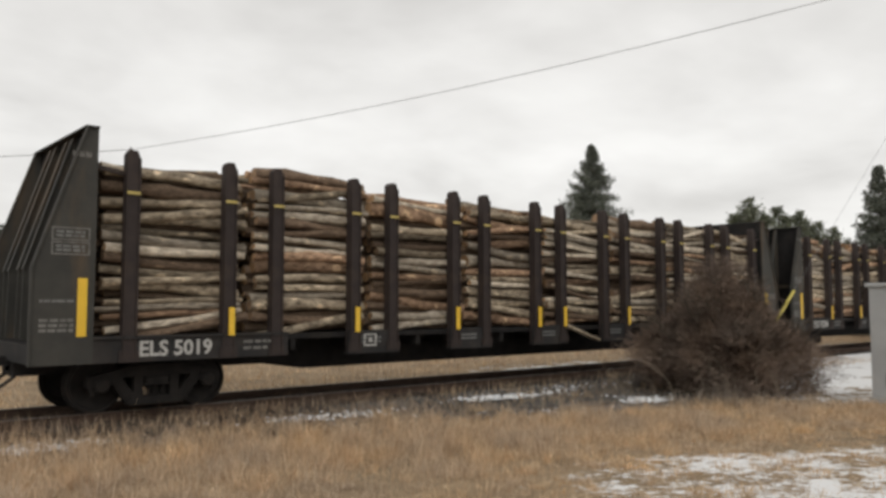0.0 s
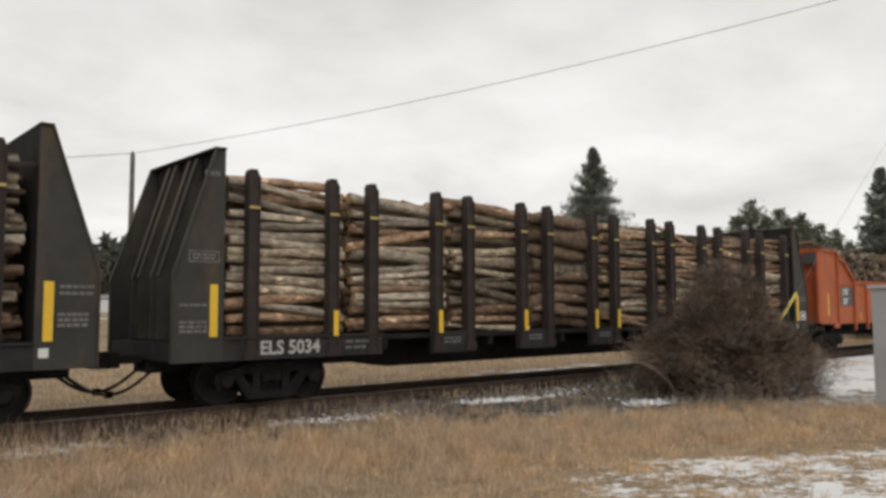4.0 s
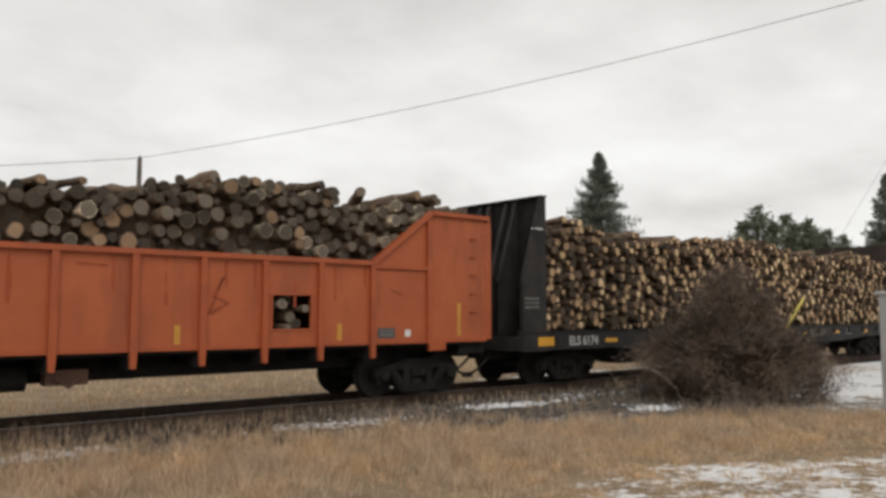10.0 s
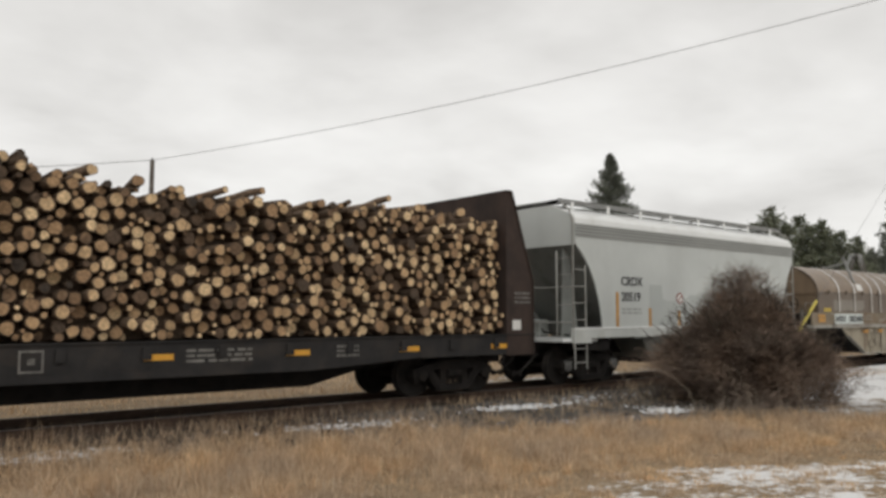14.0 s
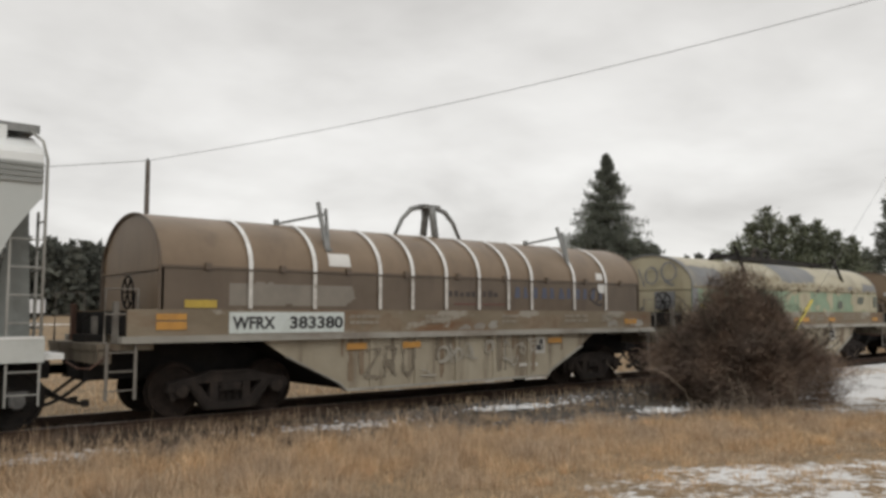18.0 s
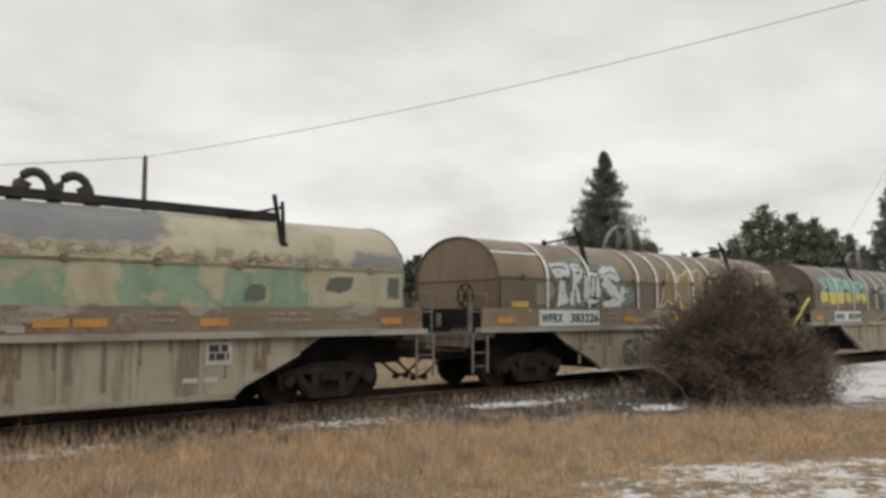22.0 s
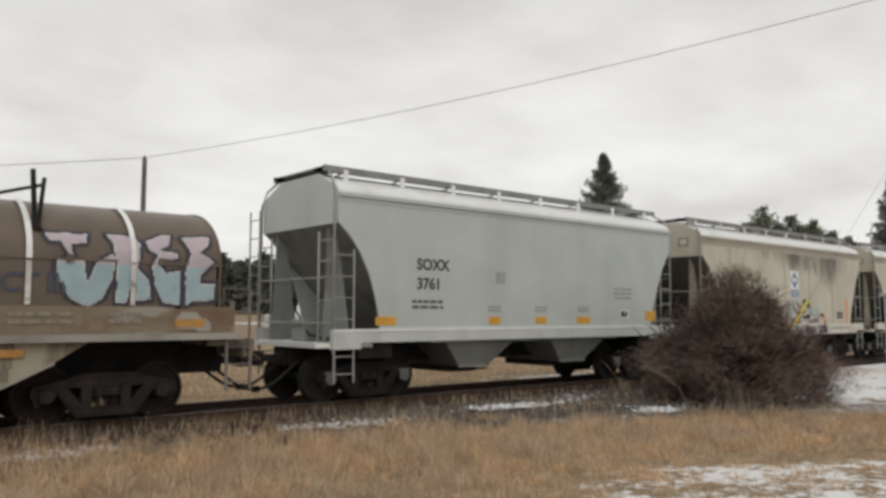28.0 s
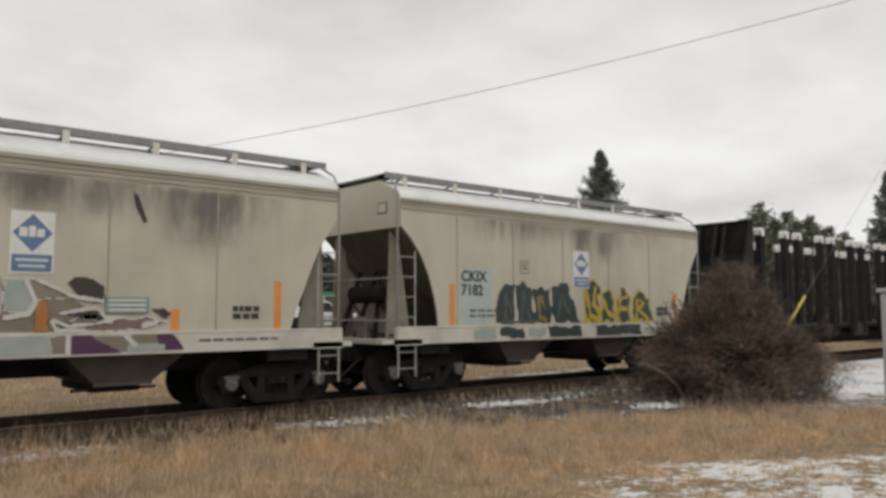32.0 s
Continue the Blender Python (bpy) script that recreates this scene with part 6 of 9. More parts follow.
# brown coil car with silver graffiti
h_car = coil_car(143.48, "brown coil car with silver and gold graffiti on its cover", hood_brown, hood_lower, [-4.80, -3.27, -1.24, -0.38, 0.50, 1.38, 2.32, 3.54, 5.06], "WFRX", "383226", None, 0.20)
faded_blue = paint("faded_blue_lettering", (0.15, 0.205, 0.34))
chrome = paint("chrome_spray", (0.58, 0.585, 0.58))
charcoal = paint("charcoal_spray", (0.052, 0.047, 0.042))
ochre = paint("ochre_spray", (0.235, 0.178, 0.098))
pale_mint = paint("pale_mint_spray", (0.25, 0.36, 0.31))
mint_haze = paint("mint_haze_spray", (0.19, 0.235, 0.195))


def letters_at(x0, kx, rows):
    """Letter outlines drawn on a board 100 to the unit: across, and up from the hood's foot."""
    return [[(x0 + kx * px, 1.84 + 0.0058 * pz if pz < 124 else 2.56 + 0.0066 * (pz - 124)) for px, pz in row] for row in rows]


block("graffiti", h_car, hood_side(0.020), letters_at(-4.72, 0.00585, [
    [(0, 195), (133, 210), (136, 130), (94, 122), (126, 8), (42, 5), (66, 120), (32, 118), (20, 145)],
    [(142, 208), (200, 205), (222, 170), (207, 125), (178, 105), (210, 12), (172, 20), (160, 72), (150, 5), (116, 0), (142, 120)],
    [(216, 165), (345, 172), (328, 126), (330, 22), (300, 8), (240, 8), (216, 25)],
    [(312, 172), (360, 195), (440, 200), (455, 146), (495, 150), (450, 112), (402, 120), (384, 136), (480, 62), (522, 42), (450, 2), (345, 0), (334, 30), (398, 44), (330, 100)],
    [(452, 96), (500, 104), (502, 86), (555, 80), (500, 62), (480, 50)]]),
    [(-0.022, chrome), (0.014, dark_line), (0.045, pale_mint)], 0.024, "silver graffiti letter with dark outline", 0.05)
block("graffiti", h_car, hood_side(0.016), [[(-5.0, 2.3), (-4.7, 2.5), (-4.5, 2.2), (-4.75, 2.05)], [(-2.4, 1.95), (-1.6, 1.9), (-1.35, 2.2), (-1.6, 2.45), (-2.1, 2.3)], [(-4.1, 3.2), (-3.3, 3.35), (-2.6, 3.25), (-2.9, 3.05), (-3.8, 3.05)], [(-4.4, 1.9), (-3.9, 1.86), (-3.8, 2.05), (-4.3, 2.1)]], [(0.0, mint_haze)], 0.022, "mint overspray round the letters", 0.14)
spray("graffiti", h_car, hood_side(0.034), letters_at(-4.72, 0.00585, [[(165, 182), (196, 178), (190, 150), (166, 152)], [(222, 150), (260, 166), (312, 160), (332, 148), (300, 137), (240, 139), (222, 150)],
      [(222, 35), (260, 46), (318, 41), (325, 27), (280, 16), (230, 20), (222, 35)], [(262, 138), (260, 46)], [(290, 138), (288, 46)], [(358, 150), (400, 166), (440, 152)], [(350, 36), (410, 52), (440, 40)],
      [(20, 170), (60, 178), (110, 172)], [(80, 60), (82, 64)], [(190, 40), (192, 44)], [(60, 150), (62, 153)], [(420, 30), (422, 33)], [(385, 182), (387, 185)], [(110, 190), (112, 193)]]), [(0.019, dark_line, 0, 9)], 0.02, "thin dark lines in the letters")
block("graffiti", h_car, hood_side(0.020), letters_at(-0.25, 0.0090, [
    [(0, 5), (25, 110), (65, 215), (100, 190), (112, 0), (55, 30)], [(100, 150), (175, 205), (165, 90), (180, 0), (112, 10)],
    [(170, 185), (240, 210), (230, 70), (275, 0), (190, 10)], [(255, 160), (370, 195), (320, 90), (395, 0), (285, 10), (265, 100)]]),
    [(-0.040, ochre), (0.026, pale_gold)], 0.026, "dull gold graffiti letter", 0.10)
lettering("lettering", "PROJECT III", faded_blue, h_car, 0.85, -1.4965, 2.02, 0.28, 1.35, slant=0.0, span=4.4, label="blue lettering under the graffiti")
part("placard", box(B(), -5.98, -5.42, -1.490, -1.482, 1.86, 1.99), dull_yellow, h_car, "dull yellow placard")
part("stripe", hood_sheet(-6.4, -4.75, 3.30, 3.36, 0.012, 1, 2, 0, False), strap_white, h_car)
part("stripe", hood_sheet(5.2, 6.4, 3.22, 3.28, 0.012, 1, 2, 0, False), strap_white, h_car)
scrawled("graffiti", h_car, flat_side(-1.478), "EACTOYZ", [(0.034, ghost, 0, 9), (0.082, charcoal, 0, 9)], 0.022, "black outlined sprayed letter", 0.07, -1.80, 0.47, 0.27, 0.56, 0.10, 7)
part("paint_patch", box(B(), -5.15, -4.72, -1.490, -1.482, 1.92, 2.4), ghost, h_car)

forest, pale_lime, white_haze = paint("forest_spray", (0.050, 0.068, 0.050)), paint("pale_lime_spray", (0.44, 0.46, 0.36)), paint("white_overspray", (0.44, 0.42, 0.38))
end_haze = paint("faded_end_overspray", (0.165, 0.158, 0.130))
night_line = paint("blue_black_spray", (0.045, 0.042, 0.058))
# dark coil car with green and yellow graffiti
i_car = coil_car(159.17, "dark brown coil car with mint, yellow and pink graffiti", hood_lower, hood_lower, [-4.87, -3.42, -2.21, -1.35, -0.45, 0.48, 1.41, 2.38, 3.64, 5.15], "WFRX", "383399", hl=6.62, low_tape=(-2.0, 0.35, 3.4), sill_tape=(-6.3, 6.1))
block("graffiti", i_car, hood_side(0.020), [[(-6.2, 3.02), (-5.86, 3.16), (-5.54, 3.2), (-5.6, 2.75), (-5.56, 2.3), (-5.5, 2.07), (-5.8, 2.08), (-6.1, 2.0), (-6.22, 2.4), (-5.98, 2.7)], [(-5.5, 3.16), (-5.2, 3.24), (-4.95, 3.18), (-4.84, 2.75), (-4.82, 2.2), (-5.04, 2.0), (-5.38, 2.03), (-5.56, 2.4)],
    [(-4.8, 3.12), (-4.5, 3.25), (-4.22, 3.18), (-4.16, 2.7), (-4.2, 2.15), (-4.48, 1.98), (-4.76, 2.12), (-4.85, 2.6)], [(-4.18, 3.1), (-3.9, 3.2), (-3.63, 3.12), (-3.58, 2.66), (-3.66, 2.16), (-3.92, 2.05), (-4.13, 2.22), (-4.2, 2.7)], [(-3.54, 3.08), (-3.26, 3.14), (-3.32, 2.12), (-3.6, 2.1)],
    [(-3.24, 3.08), (-2.75, 3.12), (-2.80, 2.24), (-3.1, 2.13), (-3.32, 2.24)], [(-2.8, 3.04), (-2.34, 2.98), (-2.28, 2.14), (-2.53, 2.04), (-2.8, 2.22)]],
    [(-0.034, lemon, mint, 2.46), (0.012, dark_line), (0.040, white_haze)], 0.024, "mint and yellow bubble letter", 0.04)
for stroke in ([(-5.9, 3.05), (-5.7, 2.85)], [(-5.3, 3.1), (-5.2, 2.9), (-5.1, 2.85)], [(-4.6, 3.0), (-4.4, 2.85)], [(-3.2, 2.9), (-3.0, 2.7), (-2.95, 2.9)], [(-2.6, 2.7), (-2.5, 2.45)], [(-4.0, 2.55), (-3.8, 2.5)]):
    spray("graffiti", i_car, hood_side(0.036), [stroke], [(0.030, dark_line, 0, 9)], 0.024, "short dark line in a letter", 0.03)
block("graffiti", i_car, hood_side(0.015), [[(-1.7, 2.6), (-0.9, 2.8), (0.3, 2.72), (1.1, 2.72), (1.85, 2.80), (2.15, 2.75), (2.2, 2.5), (2.05, 2.18), (1.5, 1.86), (1.0, 1.86), (0.3, 2.0), (-0.6, 1.9), (-1.5, 1.9), (-1.75, 2.2)]], [(0.0, forest)], 0.03, "dark green sprayed background", 0.20)
def mural_lines(rows):
    for stroke, w in rows:
        spray("graffiti", i_car, hood_side(0.024), [stroke], [(w, pale_lime, 0, 9)], 0.016, "pale sprayed outline", 0.03)


mural_lines((([(0.67, 2.74), (1.54, 2.69)], 0.040), ([(1.83, 3.18), (2.14, 2.82), (2.21, 2.49), (2.1, 2.22), (1.81, 1.99)], 0.018), ([(1.57, 2.23), (1.67, 2.38), (1.76, 2.25), (1.84, 2.38), (1.95, 2.24), (2.06, 2.35), (2.21, 2.42)], 0.016), ([(1.2, 2.45), (2.2, 2.48)], 0.014),))
mural_lines((([(0.93, 1.86), (1.04, 1.84), (1.24, 1.9), (1.56, 1.86)], 0.020), ([(1.1, 3.1), (1.3, 3.25), (1.55, 3.15), (1.4, 3.0), (1.15, 3.05)], 0.018), ([(1.6, 3.1), (1.8, 3.05), (1.75, 2.88), (1.55, 2.95), (1.6, 3.1)], 0.018),))
mural_lines((([(-1.55, 2.35), (-1.35, 2.45), (-1.2, 2.25), (-1.4, 2.08), (-1.55, 2.2), (-1.5, 2.4)], 0.026), ([(-1.0, 3.0), (-0.75, 2.85), (-0.8, 2.6), (-1.05, 2.6), (-1.1, 2.85), (-0.95, 3.0)], 0.026), ([(-0.7, 2.4), (-0.4, 2.1), (0.0, 2.15), (0.15, 2.45), (-0.1, 2.6), (-0.35, 2.4), (-0.1, 2.25)], 0.024),))
mural_lines((([(-0.4, 3.0), (0.1, 2.8), (0.3, 2.5), (0.2, 2.2)], 0.020), ([(0.3, 2.95), (0.5, 2.75), (0.75, 2.55), (0.9, 2.25), (0.7, 2.05)], 0.018), ([(0.73, 3.25), (0.96, 3.04), (1.12, 3.3), (1.32, 3.39), (1.45, 3.23), (1.28, 3.05), (1.16, 3.19)], 0.018), ([(0.99, 3.0), (0.88, 2.78), (0.73, 2.79)], 0.018), ([(0.27, 2.32), (0.44, 2.34), (0.55, 2.3), (0.48, 2.18), (0.33, 2.24)], 0.020), ([(0.28, 2.05), (0.52, 1.96), (0.72, 1.99), (0.87, 2.06)], 0.022),))
mural_lines((([(0.71, 2.35), (0.83, 2.33), (0.96, 2.16), (0.84, 2.09), (0.71, 2.19)], 0.022), ([(0.26, 2.53), (0.41, 2.47), (0.59, 2.38)], 0.018), ([(1.66, 3.37), (1.82, 3.33), (1.79, 3.05), (1.66, 2.89)], 0.018), ([(-1.5, 1.92), (-1.3, 2.0), (-1.1, 1.9)], 0.022), ([(-0.6, 1.92), (-0.2, 1.98), (0.2, 1.9)], 0.018),))
block("graffiti", i_car, hood_side(0.030), [[(1.16, 2.58), (1.32, 2.58), (1.35, 2.3), (1.25, 2.09), (1.14, 2.3)], [(0.2, 2.98), (0.42, 3.02), (0.40, 2.78), (0.24, 2.76)]], [(0.0, mint)], 0.022, "mint sprayed blot", 0.03)
block("graffiti", i_car, hood_side(0.02), [[(3.85, 3.05), (4.48, 3.06), (4.45, 2.84), (4.24, 2.83), (4.28, 2.55), (4.42, 2.52), (4.47, 2.21), (4.56, 2.5), (4.84, 2.68), (4.87, 2.57), (4.85, 2.25), (4.72, 1.95), (4.5, 1.8), (4.22, 1.94), (4.02, 2.25), (4.01, 2.53), (4.17, 2.61), (4.08, 2.85), (3.9, 2.86)]], [(-0.03, sky_blue, pink, 2.48), (-0.016, white_spray), (0.042, night_line)], 0.022, "pink and pale blue graffiti letter", 0.025)
block("graffiti", i_car, hood_side(0.022), [[(4.74, 3.08), (5.18, 3.08), (5.29, 2.9), (5.23, 2.44), (5.41, 2.26), (5.46, 1.93), (5.19, 1.9), (5.17, 2.2), (5.07, 1.86), (4.89, 1.88), (4.9, 2.43), (4.83, 2.86)]], [(-0.03, sky_blue, pink, 2.48), (-0.016, white_spray), (0.042, night_line)], 0.022, "pink and pale blue graffiti letter", 0.025)
block("graffiti", i_car, hood_side(0.024), [[(5.36, 2.97), (5.6, 3.15), (5.8, 3.14), (5.74, 2.89), (5.61, 2.81), (5.87, 2.75), (5.87, 2.63), (5.56, 2.55), (5.69, 2.4), (5.94, 2.44), (5.93, 1.84), (5.64, 1.9), (5.48, 2.2), (5.44, 2.48), (5.52, 2.69), (5.4, 2.79)]], [(-0.03, sky_blue, pink, 2.48), (-0.016, white_spray), (0.042, night_line)], 0.022, "pink and pale blue graffiti letter", 0.025)
block("graffiti", i_car, hood_side(0.026), [[(5.95, 3.11), (6.49, 3.2), (6.46, 2.99), (6.26, 2.78), (6.53, 2.6), (6.27, 2.35), (6.28, 2.23), (6.54, 2.23), (6.52, 1.94), (6.15, 1.91), (6.0, 1.84), (5.99, 2.41), (6.08, 2.76)]], [(-0.03, sky_blue, pink, 2.48), (-0.016, white_spray), (0.042, night_line)], 0.022, "pink and pale blue graffiti letter", 0.025)
block("graffiti", i_car, hood_side(0.014), [[(2.3, 2.9), (2.55, 3.3), (2.95, 3.2), (3.1, 2.85), (2.8, 2.7), (2.55, 2.75)], [(2.35, 2.5), (2.7, 2.62), (3.0, 2.5), (2.7, 2.38)]], [(-0.10, white_haze), (-0.03, end_haze)], 0.026, "pale faded overspray", 0.30)
lettering("lettering", "PROJECT III", paint("ghost_blue_lettering", (0.072, 0.076, 0.102)), i_car, 2.25, -1.497, 2.04, 0.28, 1.2, "worn blue lettering", span=1.9)
block("graffiti", i_car, lambda x, h: (-6.676, x, h), [[(-0.95, 2.6), (-0.5, 3.05), (-0.1, 2.9), (-0.2, 2.55), (-0.7, 2.45)], [(0.1, 2.95), (0.5, 3.0), (0.75, 2.6), (0.4, 2.5)], [(-0.9, 2.1), (-0.3, 2.3), (0.2, 2.15), (0.1, 1.95), (-0.8, 1.95)]], [(0.0, end_haze)], 0.03, "faded grey-green overspray on the end", 0.22)

# ---- covered hoppers ----


rail_paint = surface("dull_rail_paint", (0.27, 0.267, 0.245), (0.36, 0.355, 0.33), 2.0, 0.6, 0, (0.14, 0.13, 0.115), 1.6, 0.7, 0.05)


seam_grime = surface("grimy_weld_seam", (0.27, 0.245, 0.195), (0.38, 0.35, 0.285), 1.1, 0.7)


def hopper(s, label, body, mark, number, trim, dark_end, walkway=galv, text=black_mark, smooth=True, zt=2.64, bay_mat=None, roof_mat=None, sill_mat=None, eaves=((3.985, 4.06, 1.545), (3.90, 3.93, 1.515)), eave_mat=None, post_mat=None, gusset_mat=None):
    car = car_thing("covered_hopper", label, "hopper car", s)
    hx = 5.48
    cut = [(hx, 3.48), (hx - 0.17, 3.25), (hx - 0.39, 2.92), (hx - 0.58, 2.50), (hx - 0.76, 2.05), (hx - 0.90, 1.70), (hx - 1.0, 1.40)]
    round_cut = [(hx, 3.48), (hx - 0.26, 3.25), (hx - 0.52, 2.92), (hx - 0.74, 2.50), (hx - 0.89, 2.05), (hx - 0.97, 1.70), (hx - 1.0, 1.40)]
    prof = [(-hx, 4.0), (hx, 4.0)] + cut + [(-x, z) for x, z in round_cut[::-1]]
    for y in (-1, 1):
        part("side_sheet", prism(B(), prof, min(y * 1.50, y * 1.46), max(y * 1.50, y * 1.46)), body, car)
        for z0, z1, p in eaves:
            part("eave_rib", box(B(), -hx, hx, min(y * 1.49, y * p), max(y * 1.49, y * p), z0, z1), eave_mat or body, car)
        bm = box(B(), -5.58, 5.58, min(y * 1.54, y * 1.42), max(y * 1.54, y * 1.42), 1.17 if smooth else 1.07, 1.42)
        box(bm, -5.58, -4.95, min(y * 1.54, y * 1.42), max(y * 1.54, y * 1.42), 1.05, 1.17)
        box(bm, 4.95, 5.58, min(y * 1.54, y * 1.42), max(y * 1.54, y * 1.42), 1.05, 1.17)
        part("side_sill", bm, sill_mat or trim, car)
        part("sill_edge", box(B(), -5.56, 5.56, min(y * 1.50, y * 1.55), max(y * 1.50, y * 1.55), 1.385, 1.43), trim, car)
        if not smooth:
            for x in (-3.95, -2.23, -0.5, 1.27, 3.06):
                part("post_seam", box(B(), x - 0.014, x + 0.014, min(y * 1.50, y * 1.508), max(y * 1.50, y * 1.508), 1.42, 3.79), seam_grime, car)
    sec = [(-1.50, 4.0), (-1.485, 4.12), (-1.42, 4.21), (-0.75, 4.50), (0.75, 4.50), (1.42, 4.21), (1.485, 4.12), (1.50, 4.0)]
    roof = part("roof", prism(B(), sec, -hx, hx, "x"), roof_mat or trim, car)
    for o in (-1, 1):
        part("end_sheet", prism(B(), [(-1.46, 3.46)] + [(y * 0.985, z - 0.01) for y, z in sec] + [(1.46, 3.46)], o * (hx - 0.05), o * (hx + 0.01), "x"), body, car)
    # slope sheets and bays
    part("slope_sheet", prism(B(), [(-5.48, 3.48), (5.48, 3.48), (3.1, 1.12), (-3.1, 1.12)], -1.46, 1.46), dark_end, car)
    for cx in (-1.66, 1.66):
        bm = B()
        a = [bm.verts.new(p) for p in ((cx - 1.06, -1.40, 1.17), (cx + 1.06, -1.40, 1.17), (cx + 1.06, 1.40, 1.17), (cx - 1.06, 1.40, 1.17))]
        b = [bm.verts.new(p) for p in ((cx - 0.42, -1.16, 0.58), (cx + 0.42, -1.16, 0.58), (cx + 0.42, 1.16, 0.58), (cx - 0.42, 1.16, 0.58))]
        bm.faces.new(a)
        bm.faces.new(b[::-1])
        for i in range(4):
            bm.faces.new((a[i], b[i], b[(i + 1) % 4], a[(i + 1) % 4]))
        bmesh.ops.recalc_face_normals(bm, faces=bm.faces[:])
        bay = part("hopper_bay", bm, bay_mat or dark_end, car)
        part("outlet_gate", soft_box(cx - 0.40, cx + 0.40, -0.80, 0.80, 0.44, 0.578, 0.02), under_black, bay)
        part("gate_shaft", tube(B(), [(cx - 0.72, -0.90, 0.50), (cx + 0.62, -0.90, 0.50)], 0.025, 8), under_black, bay)
        part("bay_flange", box(B(), cx - 0.46, cx + 0.46, -1.19, -1.155, 0.565, 0.62), bay_mat or dark_end, bay)
    bm = box(B(), -5.8, 5.8, -0.34, 0.34, 0.70, 1.06)
    for o in (-1, 1):
        box(bm, min(o * 4.1, o * 4.9), max(o * 4.1, o * 4.9), -1.40, 1.40, 0.86, 1.17)
    part("centre_sill", bm, under_black, car)
    for o in (-1, 1):
        truck(car, o * 4.45, True)
        coupler(car, o * 5.86, o)
        part("end_platform", box(B(), min(o * 4.6, o * 5.88), max(o * 4.6, o * 5.88), -1.42, 1.42, 1.08, 1.17), trim, car)
        for y in (-1, 1):
            xx = o * 5.54
            stile = tube(B(), [(xx, y * 1.46, 0.95), (xx, y * 1.46, 4.05), (xx - o * 0.04, y * 1.32, 4.35), (xx - o * 0.14, y * 0.98, 4.56)], 0.024, 8)
            part("corner_post", stile, post_mat or rail_paint, car)
            bm = bar(B(), (o * 5.08, y * 1.46, 1.42), (o * 5.08, y * 1.46, 2.98), 0.034, 0.024)
            for z in (1.62, 2.03, 2.44, 2.85):
                tube(bm, [(o * 5.08, y * 1.46, z), (xx, y * 1.46, z)], 0.013, 6)
            part("ladder", bm, post_mat or rail_paint, car)
            ladder(car, o * 5.31, y * 1.49, 0.42, 1.08, 0.44, post_mat or rail_paint, 2, name="step", w=0.030)
        ladder(car, o * 5.84, 1.18, 1.17, 3.9, 0.42, rail_paint, 7, "y", name="end_ladder", w=0.030)
        bm = B()
        for z in (1.55, 2.42):
            tube(bm, [(o * 5.56, -1.44, z), (o * 5.56, 1.44, z)], 0.020, 6)
        part("handrail", bm, rail_paint, car)
        for y in (-1.02, 1.02):
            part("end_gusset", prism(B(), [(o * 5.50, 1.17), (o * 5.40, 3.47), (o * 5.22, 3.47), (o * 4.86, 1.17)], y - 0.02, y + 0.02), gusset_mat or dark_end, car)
        for y, lean in () if smooth and o < 0 else ((-0.62, 0.30), (0.10, -0.28), (0.66, -0.2)):
            part("end_brace", bar(B(), (o * 5.50, y, 1.17), (o * 5.10, y + lean, 2.62), 0.09, 0.05), under_black, car)
        part("brake_box", soft_box(min(o * 5.15, o * 5.5), max(o * 5.15, o * 5.5), -0.30, 0.20, 1.17, 1.62, 0.03), dark_end, car)
        if smooth:
            for y in (-1, 1):
                bm = tube(B(), [(o * 5.56, y * 0.95, 1.17), (o * 5.56, y * 0.95, 3.32)], 0.024, 8)
                for z in (1.98, 2.74, 3.14):
                    tube(bm, [(o * 5.56, y * 0.95, z), (o * 5.54, y * 1.46, z)], 0.014, 6)
                part("end_grab_rail", bm, post_mat or rail_paint, car)
        if not smooth or o > 0:
            part("air_reservoir", tube(B(), [(o * 5.28, -0.62, 2.10), (o * 5.28, -0.55, 2.10), (o * 5.28, 0.45, 2.10), (o * 5.28, 0.52, 2.10)], [0.10, 0.19, 0.19, 0.10], 14), under_black, car)
        part("brake_pipe", tube(B(), [(o * 5.40, -1.2, 1.24), (o * 5.42, -0.4, 1.30), (o * 5.36, 0.3, 1.85), (o * 5.34, 0.4, 2.05)], 0.022, 6), under_black, car)
        if smooth:
            continue
        plate = part("end_plate", box(B(), min(o * 5.492, o * 5.50), max(o * 5.492, o * 5.50), -1.05, -0.72, 3.78, 4.02), dim_mark, car, "small stencilled plate")
        part("plate_face", box(B(), min(o * 5.501, o * 5.506), max(o * 5.501, o * 5.506), -1.01, -0.76, 3.81, 3.99), trim, plate)
    # running boards, hatches and their brackets
    for y in (-1, 1):
        bm = box(B(), -5.52, 5.52, min(y * 0.62, y * 0.98), max(y * 0.62, y * 0.98), 4.585, 4.62)
        part("running_board", bm, walkway, roof)
        bm = B()
        for k in range(45):
            x = -5.48 + k * 0.242
            box(bm, x, x + 0.03, min(y * 0.62, y * 0.96), max(y * 0.62, y * 0.96), 4.621, 4.637)
        tagged(part("grating", bm, walkway, roof), kind="stuff")
        part("board_edge", box(B(), -5.52, 5.52, min(y * 0.982, y * 1.01), max(y * 0.982, y * 1.01), 4.53, 4.655), walkway, roof)
        for i in range(8):
            x = -5.0 + i * 1.43
            bm = B()
            bar(bm, (x, y * 1.01, 4.34), (x, y * 1.01, 4.60), 0.11, 0.02)
            bar(bm, (x, y * 0.55, 4.5), (x, y * 0.98, 4.57), 0.04, 0.025)
            part("board_bracket", bm, trim, roof)
